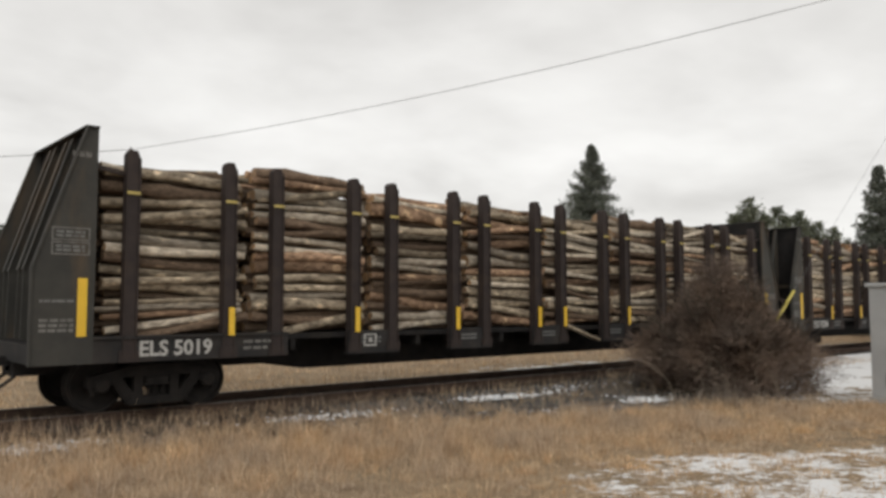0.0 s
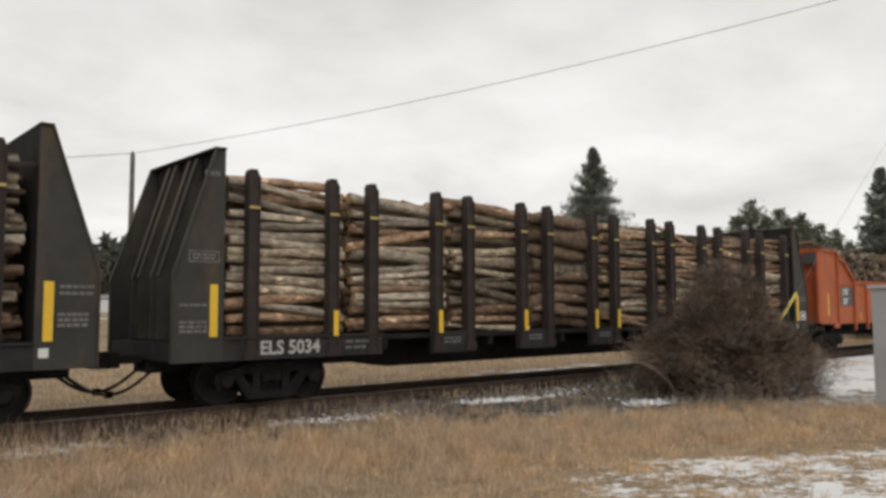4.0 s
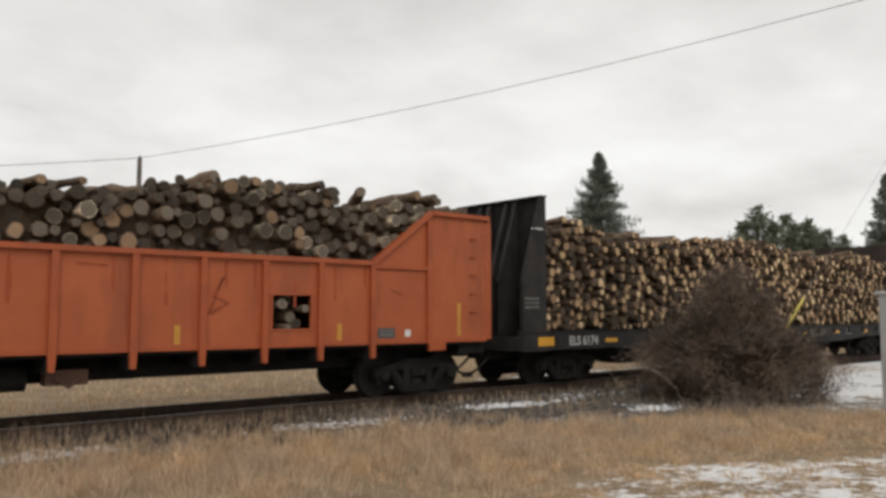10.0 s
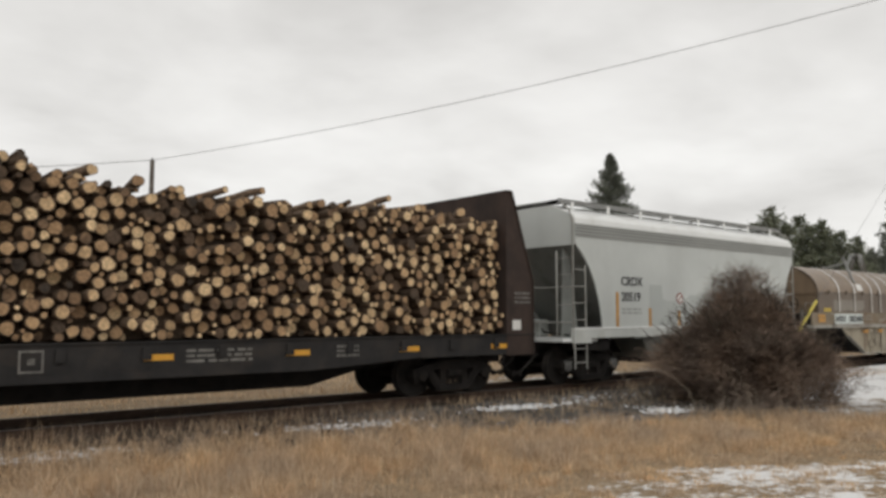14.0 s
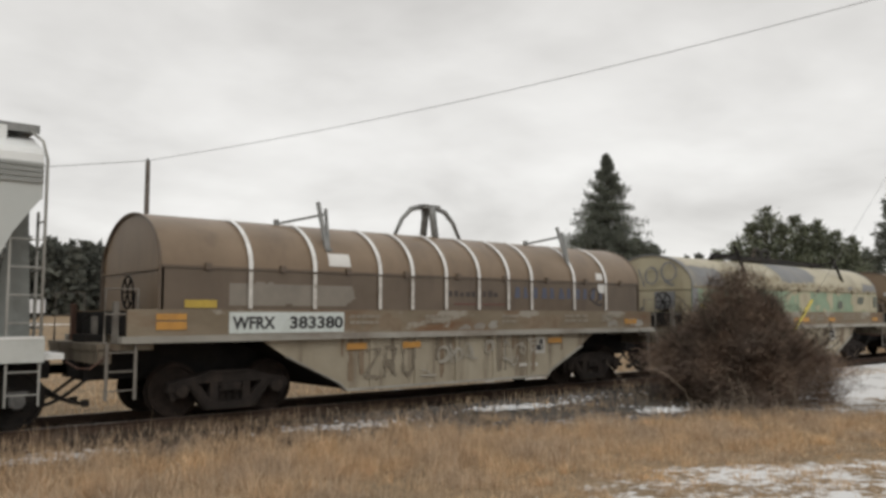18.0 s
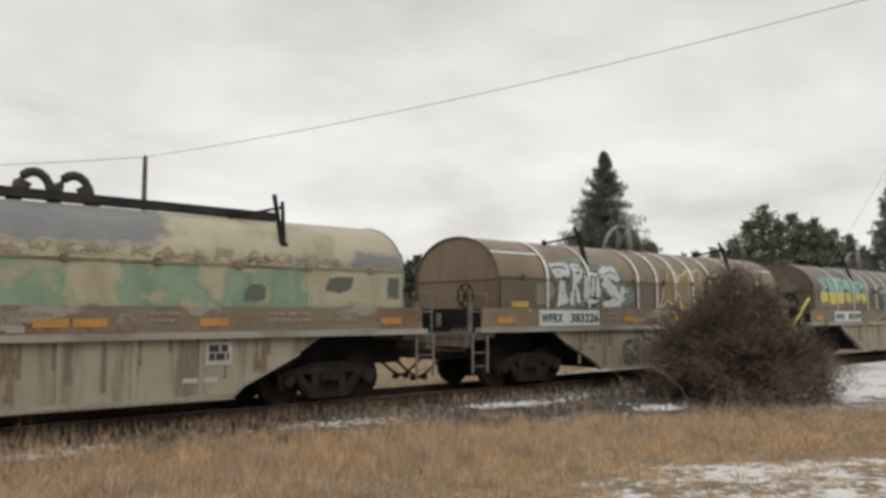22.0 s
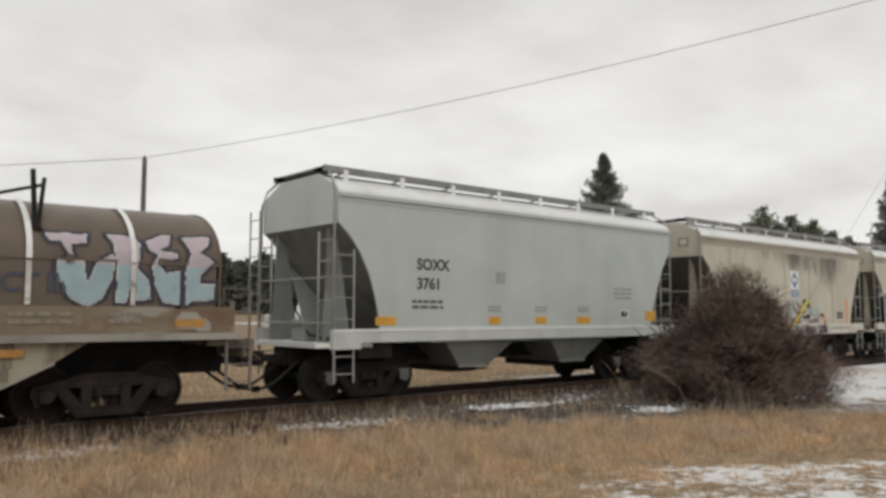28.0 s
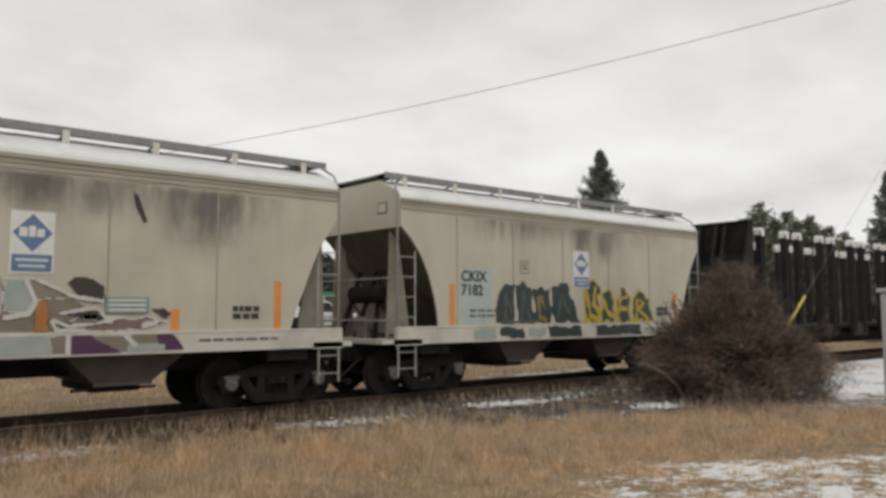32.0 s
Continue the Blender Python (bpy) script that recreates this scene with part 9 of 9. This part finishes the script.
def shrub():
    rng = random.Random(8)
    bush = thing("shrub", "large leafless brown shrub with dense fine twigs", "bush")
    bush.location = (17.3, -4.45, -0.33)
    across = Vector((0.50, -0.87, 0)).normalized()

    def reach(z, a):
        """How far the crown goes out at a height and bearing: a broad skirt, shoulders, and a few separate peaks."""
        prof = ((0.0, 2.1), (0.4, 2.35), (0.9, 2.28), (1.4, 1.88), (1.8, 1.42), (2.2, 1.06), (2.6, 0.86), (2.95, 0.66), (3.2, 0.44), (3.55, 0.0))
        for (z0, r0), (z1, r1) in zip(prof, prof[1:]):
            if z0 <= z <= z1:
                r = r0 + (r1 - r0) * (z - z0) / (z1 - z0)
                return r * (1.0 + 0.40 * noise.noise(Vector((1.9 * math.cos(a), 1.9 * math.sin(a), z * 1.5 + 3.0))))
        return 0.0
    stems, arms = B(), []
    for i in range(120):
        a = rng.uniform(0, 6.283)
        d = Vector((math.cos(a), math.sin(a), 0))
        u = rng.random() ** 0.6
        top = rng.uniform(0.84, 1.0) * (3.3 - 1.75 * u ** 1.3)
        p = d * 0.45 * u
        pts = [p + d * 1.75 * u * (k / 6) ** 1.1 + Vector((rng.gauss(0, 0.06), rng.gauss(0, 0.06), top * (k / 6) ** 0.8)) for k in range(7)]
        tube(stems, pts, [0.024 * (1 - 0.13 * k) for k in range(7)], 5)
        for k in range(1, 7):
            for q in range(4):
                c = pts[k].lerp(pts[k - 1], rng.random())
                e = (d * 0.35 + Vector((rng.gauss(0, 0.7), rng.gauss(0, 0.7), rng.gauss(0.6, 0.4)))).normalized() * rng.uniform(0.35, 0.85)
                tip = c + e
                if math.hypot(tip.x, tip.y) > 1.08 * reach(max(tip.z, 0.05), math.atan2(tip.y, tip.x)):
                    e = e * 0.5
                arms.append((c, c + e))
                tube(stems, [c, c + e * 0.5 + Vector((0, 0, 0.03)), c + e], [0.010, 0.007, 0.003], 3, False)
    for i in range(1150):
        a, r, z = rng.uniform(0, 6.283), 2.42 * rng.random() ** 0.42, rng.uniform(0.05, 1.15)
        c = Vector((r * math.cos(a), r * math.sin(a), z))
        arms.append((c, c + Vector((math.cos(a) * 0.3 + rng.gauss(0, 0.3), math.sin(a) * 0.3 + rng.gauss(0, 0.3), rng.gauss(0.15, 0.25)))))
    part("stem", stems, wood_mat, bush, "grey-brown woody stems")
    # fine twigs: slivers in two bent pieces along the arms, kept inside the uneven crown
    V, F = [], []
    n, tries = 0, 0
    while n < 140000 and tries < 600000:
        tries += 1
        c, e = arms[int(rng.random() * len(arms))]
        st = c.lerp(e, rng.uniform(0.1, 1.05)) + Vector((rng.gauss(0, 0.16), rng.gauss(0, 0.16), rng.gauss(0, 0.13)))
        a = math.atan2(st.y, st.x)
        if st.z < 0.04 or math.hypot(st.x, st.y) > reach(st.z, a) * (rng.uniform(0.70, 1.0) if rng.random() < 0.93 else rng.uniform(0.95, 1.16)) - 0.05:
            continue
        if noise.noise(st * 2.1 + Vector((4, 1, 2))) < -0.30 + 0.16 * rng.random():
            continue
        ax = (e - c).normalized()
        d = (ax * 0.7 + Vector((rng.gauss(0, 0.6), rng.gauss(0, 0.6), rng.gauss(0.25, 0.5)))).normalized()
        L, w = rng.uniform(0.10, 0.36), rng.uniform(0.0035, 0.008)
        m = st + d * L * 0.55
        t = m + (d + Vector((rng.gauss(0, 0.35), rng.gauss(0, 0.35), 0.25))).normalized() * L * 0.5
        s = d.orthogonal().normalized() * w
        k = len(V)
        V += [tuple(st - s), tuple(st + s), tuple(m + s * 0.7), tuple(m - s * 0.7), tuple(t)]
        F += [(k, k + 1, k + 2, k + 3), (k + 3, k + 2, k + 4)]
        n += 1
    me = bpy.data.meshes.new("twigs")
    me.from_pydata(V, [], F)
    me.materials.append(twig_mat)
    tagged(shared("fine_twig", me, bush, pose(0, 0, 0)), "dense fine brown twigs", kind="stuff")
    # dry stalks that arch out at its foot, the thickest on its near side
    near_side = Vector((-0.87, -0.5, 0))
    bm = B()
    for i in range(17):
        u = rng.gauss(0.45, 0.6) if i > 7 else rng.uniform(-1.8, 1.9)
        p = across * u + near_side * rng.uniform(2.05, 2.7)
        h = rng.uniform(0.5, 1.75) if i % 3 else rng.uniform(0.3, 0.8)
        q = p + across * rng.gauss(-0.55, 0.45) * h + near_side * rng.uniform(-0.35, 0.1) + Vector((0, 0, h))
        r = rng.choice((0.003, 0.004, 0.004, 0.006))
        bend = Vector((0, 0, 0.16 * h)) + across * rng.gauss(0.05, 0.08)
        tube(bm, [p, p.lerp(q, 0.35) + bend, p.lerp(q, 0.7) + bend, q], [r, r * 0.9, r * 0.7, r * 0.4], 4)
    tagged(part("dry_stalk", bm, stalk_mat, bush, "pale arching dry stalks"), kind="stuff")


shrub()
r = np.random.RandomState(64)
u, d = r.normal(0.1, 0.85, 900), r.uniform(2.0, 3.0, 900)
blades("foot_weed", 17.3 + 0.50 * u - 0.87 * d, -4.45 - 0.87 * u - 0.5 * d, r.uniform(0.10, 0.50, 900) * (1 - 0.25 * np.abs(u) / 2), np.full(900, 0.008), r.uniform(0.05, 0.5, 900), 65, foot_weed, "thin grey dead weeds at the foot of the shrub")

# ---- grey cabinet beside the crossing ----
cabinet_grey = surface("cabinet_aluminium", (0.34, 0.345, 0.345), (0.42, 0.425, 0.42), 1.2, 0.5, 0.2, (0.27, 0.27, 0.26), 1.0, 0.4, 0.05)


def cabinet():
    c = thing("signal_cabinet", "tall grey metal equipment cabinet beside the crossing", "cabinet")
    c.matrix_basis = pose(18.06, -8.30, -0.28, 0, 0, 0)
    part("plinth", soft_box(-0.62, 0.62, -0.66, 0.66, -0.1, 0.12, 0.01), surface("concrete", (0.30, 0.29, 0.27), (0.40, 0.385, 0.36), 5.0, 0.9), c)
    body = part("body", soft_box(-0.58, 0.58, -0.62, 0.62, 0.12, 2.38, 0.012), cabinet_grey, c)
    part("roof", soft_box(-0.64, 0.64, -0.68, 0.68, 2.38, 2.46, 0.012), cabinet_grey, c)
    for x0, x1 in ((-0.54, -0.01), (0.01, 0.54)):
        d = part("door", soft_box(x0, x1, -0.645, -0.622, 0.18, 2.32, 0.006), cabinet_grey, c)
        part("vent", soft_box(x0 + 0.12, x1 - 0.12, -0.652, -0.646, 0.35, 0.60, 0.003), galv, d)
        part("handle", soft_box(-0.07 if x0 < 0 else 0.04, -0.04 if x0 < 0 else 0.07, -0.675, -0.646, 1.05, 1.30, 0.005), cast_iron, d)
    part("vent", soft_box(-0.592, -0.582, -0.35, 0.35, 0.35, 0.62, 0.003), galv, body)


cabinet()

# ---- poles, wires, guy ----
pole_wood = surface("weathered_pole", (0.085, 0.072, 0.062), (0.15, 0.13, 0.112), 4.0, 0.9, 0, None, 1, 0, 0.3, 20)
wire_mat = surface("cable", (0.13, 0.12, 0.12), (0.17, 0.16, 0.16), 4.0, 0.6, 0, None, 1, 0, 0.0)


def azimuth(deg, dist, tan):
    return Vector((EYE[0] + dist * math.cos(radians(deg)), EYE[1] + dist * math.sin(radians(deg)), EYE[2] + dist * tan))


def pole(name, foot, top, r, label):
    p = thing(name, label, "utility pole")
    p.location = foot
    tube_b = tube(B(), [(0, 0, -0.3), (0, 0, top - foot.z)], [r, r * 0.72], 14)
    part("shaft", tube_b, pole_wood, p)
    bm = B()
    tube(bm, [(0, 0, top - foot.z - 0.02), (0, 0, top - foot.z + 0.12)], 0.045, 8)
    part("insulator", bm, cast_iron, p)
    return p


def cable(name, a, b, sag, r, label):
    bm = B()
    pts = [a.lerp(b, i / 40) - Vector((0, 0, 4 * sag * (i / 40) * (1 - i / 40))) for i in range(41)]
    tube(bm, pts, r, 6)
    ob = part(name, bm, wire_mat, None)
    return tagged(ob, label, "cable")


far_top = azimuth(70.48, 45.0, 0.1858)
near_top = Vector((31.2, -4.0, 13.6))
left_top = azimuth(97, 70.0, 0.123)
pole("utility_pole", Vector((far_top.x, far_top.y, float(ground_z(far_top.x, far_top.y)))), far_top.z, 0.17, "slim weathered wooden utility pole beyond the track")
pole("utility_pole", Vector((near_top.x, near_top.y, -0.3)), near_top.z, 0.17, "tall weathered wooden utility pole by the crossing")
pole("utility_pole", Vector((left_top.x, left_top.y, float(ground_z(left_top.x, left_top.y)))), left_top.z, 0.17, "slim weathered wooden utility pole beyond the track")
cable("overhead_wire", far_top, near_top, 0.5, 0.014, "thin grey overhead wire between poles")
cable("overhead_wire", far_top, left_top, 0.35, 0.018, "thin grey overhead wire between poles")
guy_foot, guy_top = Vector((18.76, -4.0, -0.30)), Vector((31.1, -4.0, 8.75))
cable("guy_wire", guy_foot, guy_top, 0.0, 0.005, "thin steel guy wire running up to a pole")
gd = (guy_top - guy_foot).normalized()
guard = B()
tube(guard, [guy_foot + gd * 1.9, guy_foot + gd * 4.1], 0.042, 8)
tagged(part("guy_guard", guard, paint("guard_yellow", (0.55, 0.45, 0.07)), None), "yellow plastic guard tube on the guy wire", "cable guard")

# ---- trees ----
needle_mat = blade_material("spruce_needles", (0.100, 0.112, 0.092), (0.16, 0.175, 0.140), (0.235, 0.25, 0.20))
pine_mat = blade_material("pine_needles", (0.125, 0.142, 0.098), (0.20, 0.22, 0.152), (0.29, 0.305, 0.215))
trunk_mat = surface("conifer_trunk", (0.060, 0.046, 0.036), (0.11, 0.085, 0.066), 6.0, 0.9, 0, None, 1, 0, 0.4)


def conifer(name, foot, height, radius, seed, mat, label, density=1.0, bare=0.06, droop=0.25, ragged=0.25, pointed=1.0, tuft=1.0, step=1.0, scatter=0.0):
    """A trunk, limbs in whorls, and along each limb many small slivers of needles."""
    rng = random.Random(seed)
    t = thing(name, label, "tree")
    t.location = foot
    part("trunk", tube(B(), [(0, 0, -0.3), (0.02 * height * rng.gauss(0, 0.3), 0, height * 0.5), (0, 0, height * 0.985)], [0.019 * height, 0.012 * height, 0.002 * height], 8), trunk_mat, t)
    V, F, limbs = [], [], B()
    z = bare * height
    while z < height * 0.985:
        k = (z - bare * height) / (height * (1 - bare))
        reach = radius * ((1 - k) ** pointed) * (1.0 if k > 0.12 else 0.65 + 3 * k) + 0.006 * height
        for i in range(rng.randint(4, 7)):
            a, L = rng.uniform(0, 6.283), reach * rng.uniform(1 - 2 * ragged, 1 + ragged)
            if L < 0.1:
                continue
            rise = rng.uniform(-droop, droop * 0.4) * L + (0.25 * L if k > 0.7 else 0)
            d = Vector((math.cos(a), math.sin(a), 0))
            tipv = d * L + Vector((0, 0, z + rise))
            tube(limbs, [(0, 0, z), tuple(d * L * 0.5 + Vector((0, 0, z + rise * 0.3))), tuple(tipv)], [0.05 * L ** 0.5 * 0.4, 0.02 * L ** 0.5 * 0.5, 0.006], 4, False)
            n = int((8 + 16 * L) * density)
            for q in range(n):
                u = rng.uniform(0.12, 1.0) ** 0.8
                spread = 0.18 * L * (1.15 - u) + 0.10
                c = Vector((d.x * L * u, d.y * L * u, z + rise * u * u)) + Vector((-d.y, d.x, 0)) * rng.gauss(0, spread) + Vector((0, 0, rng.gauss(-0.05, 0.10 + scatter * L)))
                s = tuft * rng.uniform(0.10, 0.26) * (0.6 + 0.03 * height)
                e = (d * rng.uniform(0.3, 1.0) + Vector((rng.gauss(0, 0.6), rng.gauss(0, 0.6), rng.gauss(-0.05, 0.45)))).normalized() * s
                w = e.cross(Vector((rng.gauss(0, 1), rng.gauss(0, 1), rng.gauss(0, 1)))).normalized() * s * rng.uniform(0.16, 0.32)
                m = len(V)
                V += [tuple(c - w), tuple(c + w), tuple(c + e + w * 0.3), tuple(c + e * 1.15 - w * 0.3)]
                F.append((m, m + 1, m + 2, m + 3))
        z += step * height * rng.uniform(0.009, 0.019)
    part("limb", limbs, trunk_mat, t)
    me = bpy.data.meshes.new("crown")
    me.from_pydata(V, [], F)
    me.materials.append(mat)
    shared("crown", me, t, pose(0, 0, 0))
    return t


def foot_at(az, dist):
    p = azimuth(az, dist, 0)
    return Vector((p.x, p.y, float(ground_z(p.x, p.y)) - 0.1))


def tree_at(az, dist, tan_top, radius, seed, mat, label, **kw):
    f = foot_at(az, dist)
    return conifer(kw.pop("name", "spruce_tree"), f, EYE[2] + dist * tan_top - f.z, radius, seed, mat, label, **kw)


tree_at(37.95, 78, 0.2035, 7.6, 41, needle_mat, "tall pointed dark spruce rising above the train", density=3.1, bare=0.04, pointed=1.06, ragged=0.20, tuft=0.72, step=0.62, droop=-0.10, scatter=0.025)
for az, tan, rad, sd in ((41.2, 0.078, 2.4, 42), (40.2, 0.090, 2.6, 43), (36.0, 0.096, 2.8, 44), (34.9, 0.086, 2.4, 45), (33.8, 0.066, 2.0, 46)):
    tree_at(az, 82, tan, rad, sd, needle_mat, "bushy dark spruce in the tree row", density=2.4, bare=0.03, pointed=0.5, ragged=0.3, tuft=1.2)
for az, tan, rad, sd in ((30.6, 0.078, 2.2, 51), (29.5, 0.090, 2.4, 59), (28.4, 0.112, 2.4, 52), (27.45, 0.131, 2.6, 53), (26.5, 0.108, 2.2, 54), (25.65, 0.1185, 2.4, 60), (24.9, 0.104, 2.2, 55), (24.3, 0.1095, 2.2, 56), (23.4, 0.098, 2.4, 57), (22.4, 0.090, 2.4, 58)):
    tree_at(az, 74, tan, rad, sd, pine_mat, "rounded bushy pine in the tree row", name="pine_tree", density=1.25, bare=0.05, droop=-0.45, ragged=0.46, pointed=0.62, tuft=1.35, step=1.7, scatter=0.05)
for az, tan, rad, sd in ((19.65, 0.1565, 3.7, 61), (17.2, 0.135, 3.2, 62)):
    tree_at(az, 60, tan, rad, sd, needle_mat, "dark spruce beyond the crossing", density=2.4, bare=0.03, pointed=0.92, ragged=0.22, tuft=0.95, droop=-0.10)


def far_woods():
    """The distant wood behind the field: hundreds of narrow conifers in one mesh."""
    rng = random.Random(77)
    V, F = [], []
    for i in range(1500):
        az, d = rng.uniform(-10, 130), rng.uniform(150, 185)
        if 45 < az < 64 and rng.random() < 0.2:
            continue
        p = azimuth(az, d, 0)
        g = float(ground_z(p.x, p.y))
        h = rng.uniform(10.0, 14.0) * (0.85 if az < 66 else 1.0)
        rad = rng.uniform(2.0, 3.4)
        for q in range(250):
            k = rng.random() ** 0.75
            r = rad * (1 - k) ** 0.7 * rng.uniform(0.3, 1.0) + 0.15
            a = rng.uniform(0, 6.283)
            c = Vector((p.x + r * math.cos(a), p.y + r * math.sin(a), g + k * h))
            s = rng.uniform(0.7, 1.5)
            e = Vector((rng.gauss(0, 1), rng.gauss(0, 1), rng.gauss(0.1, 0.8))).normalized() * s
            w = e.cross(Vector((rng.gauss(0, 1), rng.gauss(0, 1), rng.gauss(0, 1)))).normalized() * s * 0.4
            m = len(V)
            V += [tuple(c - w), tuple(c + w), tuple(c + e)]
            F.append((m, m + 1, m + 2))
    me = bpy.data.meshes.new("far_woods")
    me.from_pydata(V, [], F)
    # grey-green lightened: the haze of distance is put into the needle colour
    me.materials.append(blade_material("hazy_distant_needles", (0.105, 0.112, 0.096), (0.135, 0.142, 0.120), (0.17, 0.176, 0.148)))
    tagged(new("far_woods", me), "distant line of dark conifers across the field", "woods", kind="stuff")


far_woods()

# ---- parked vehicles and a shed beyond the field ----
car_white = surface("white_car_paint", (0.62, 0.63, 0.64), (0.70, 0.71, 0.72), 2.0, 0.3, 0, None, 1, 0, 0.0)
car_red = surface("red_car_paint", (0.34, 0.035, 0.030), (0.42, 0.05, 0.04), 2.0, 0.35, 0, None, 1, 0, 0.0)
glass_dark = surface("tinted_glass", (0.02, 0.022, 0.025), (0.035, 0.037, 0.04), 2.0, 0.1, 0, None, 1, 0, 0.0)
grey_wall = surface("grey_cladding", (0.36, 0.36, 0.35), (0.44, 0.44, 0.43), 2.0, 0.7, 0, (0.25, 0.25, 0.24), 1.0, 0.5, 0.1)


def wheel_part(parent, x, y, r):
    w = part("wheel", lathe(B(), [(r * 0.55, -0.11), (r, -0.11), (r, 0.11), (r * 0.55, 0.11)], 20), rubber, parent, at=pose(x, y, r))
    part("rim", lathe(B(), [(r * 0.15, -0.125), (r * 0.56, -0.12), (r * 0.56, 0.12), (r * 0.15, 0.125)], 16), hub_cap, w)


def pickup():
    f = foot_at(58.6, 46.5)
    c = thing("pickup_truck", "white pickup truck parked beyond the track", "truck")
    c.matrix_basis = pose(f.x, f.y, f.z + 0.1, 0, 0, -8)
    prof = [(-2.8, 0.45), (2.8, 0.45), (2.85, 1.0), (2.2, 1.12), (1.15, 1.16), (0.55, 1.80), (-0.75, 1.84), (-0.95, 1.15), (-2.8, 1.15)]
    bm = prism(B(), prof, -0.95, 0.95)
    bmesh.ops.bevel(bm, geom=bm.edges[:], offset=0.05, segments=2, affect="EDGES")
    part("body", bm, car_white, c)
    for y in (-1, 1):
        part("side_window", prism(B(), [(1.0, 1.2), (0.52, 1.72), (-0.70, 1.75), (-0.84, 1.2)], min(y * 0.945, y * 0.965), max(y * 0.945, y * 0.965)), glass_dark, c)
        for x in (-1.75, 1.85):
            wheel_part(c, x, y * 0.85, 0.38)
    part("windscreen", prism(B(), [(1.20, 1.20), (0.62, 1.76), (0.58, 1.74), (1.16, 1.18)], -0.75, 0.75), glass_dark, c)
    part("bumper", soft_box(2.78, 2.98, -0.92, 0.92, 0.42, 0.62, 0.03), hub_cap, c)


def box_truck():
    f = foot_at(77.7, 108)
    c = thing("box_truck", "red truck with a white box body parked far off", "truck")
    c.matrix_basis = pose(f.x, f.y, f.z + 0.05)
    part("cargo_box", soft_box(-1.2, 2.2, -1.15, 1.15, 0.75, 2.45, 0.04), car_white, c)
    bm = prism(B(), [(-3.6, 0.5), (-1.3, 0.5), (-1.3, 2.2), (-2.6, 2.2), (-2.95, 1.4), (-3.6, 1.25)], -1.05, 1.05)
    bmesh.ops.bevel(bm, geom=bm.edges[:], offset=0.06, segments=2, affect="EDGES")
    part("cab", bm, car_red, c)
    part("chassis", box(B(), -3.4, 2.1, -0.5, 0.5, 0.45, 0.75), under_black, c)
    part("window", box(B(), -2.4, -1.6, -1.07, -1.05, 1.5, 2.0), glass_dark, c)
    for x in (-2.7, 1.1):
        for y in (-0.95, 0.95):
            wheel_part(c, x, y, 0.42)


def shed():
    f = foot_at(70.9, 112)
    c = thing("low_shed", "long low pale grey shed in front of the woods", "shed")
    c.matrix_basis = pose(f.x, f.y, f.z)
    part("wall", soft_box(-4.2, 4.2, -1.6, 1.6, 0, 1.9, 0.02), grey_wall, c)
    part("roof", prism(B(), [(-1.8, 1.88), (1.8, 1.88), (0, 2.35)], -4.4, 4.4, "x"), galv, c)
    for x in (-2.6, 0.0, 2.6):
        part("door", soft_box(x - 0.9, x + 0.9, -1.63, -1.602, 0.05, 1.65, 0.008), car_white, c)


pickup()


def green_stand():
    f = foot_at(56.5, 62.0)
    c = thing("roadside_stand", "small open stand with a green roof and white sign", "stand")
    c.matrix_basis = pose(f.x, f.y, f.z, 0, 0, -33)
    top = 2.95 - f.z
    green = surface("green_roof_paint", (0.035, 0.16, 0.085), (0.05, 0.21, 0.115), 2.0, 0.6, 0, (0.03, 0.10, 0.06), 1.0, 0.5, 0.05)
    roof = part("roof", soft_box(-1.7, 1.7, -1.2, 1.2, top, top + 0.34, 0.04), green, c)
    part("sign", soft_box(-0.35, 0.35, -0.06, 0.06, top + 0.34, top + 0.85, 0.02), white_steel, roof, "small white sign board")
    part("green_panel", soft_box(-0.45, 0.45, -1.0, -0.9, top - 0.9, top, 0.02), green, c)
    for x in (-1.5, 1.5):
        for y in (-1.0, 1.0):
            part("post", box(B(), x - 0.06, x + 0.06, y - 0.06, y + 0.06, 0, top), white_steel, c)


green_stand()
box_truck()
shed()

# ---- motion of the train ----
# seconds and metres that the train has gone
RUN = [(0, -0.075), (1, 5.400), (2, 10.950), (3, 16.475), (4, 22.030), (5, 27.620), (6, 33.220), (7, 38.880), (8, 44.506), (9, 50.124), (10, 55.791), (11, 61.488), (12, 67.196), (13, 72.899), (14, 78.581), (15, 84.265), (16, 89.971), (17, 95.697), (18, 101.438), (19, 107.196), (20, 112.972), (21, 118.777), (22, 124.622), (23, 130.474), (24, 136.303), (25, 142.137), (26, 148.002), (27, 153.926), (28, 159.934), (29, 165.932), (30, 171.821), (31, 177.657), (32, 183.490)]


def gone(t):
    return float(np.interp(t, [r[0] for r in RUN], [r[1] for r in RUN]))


def motions():
    for ob, s in CARS:
        walk(ob, [(t, pose(s - g, 0, 0)) for t, g in RUN])
    turn = [(i / 10, -math.degrees(gone(i / 10) / R_WHEEL)) for i in range(321)]
    for k, (ws, x) in enumerate(WHEELSETS):
        walk(ws, [(t, pose(x, 0, R_WHEEL, 0, a + 37 * k, 0)) for t, a in turn])


motions()
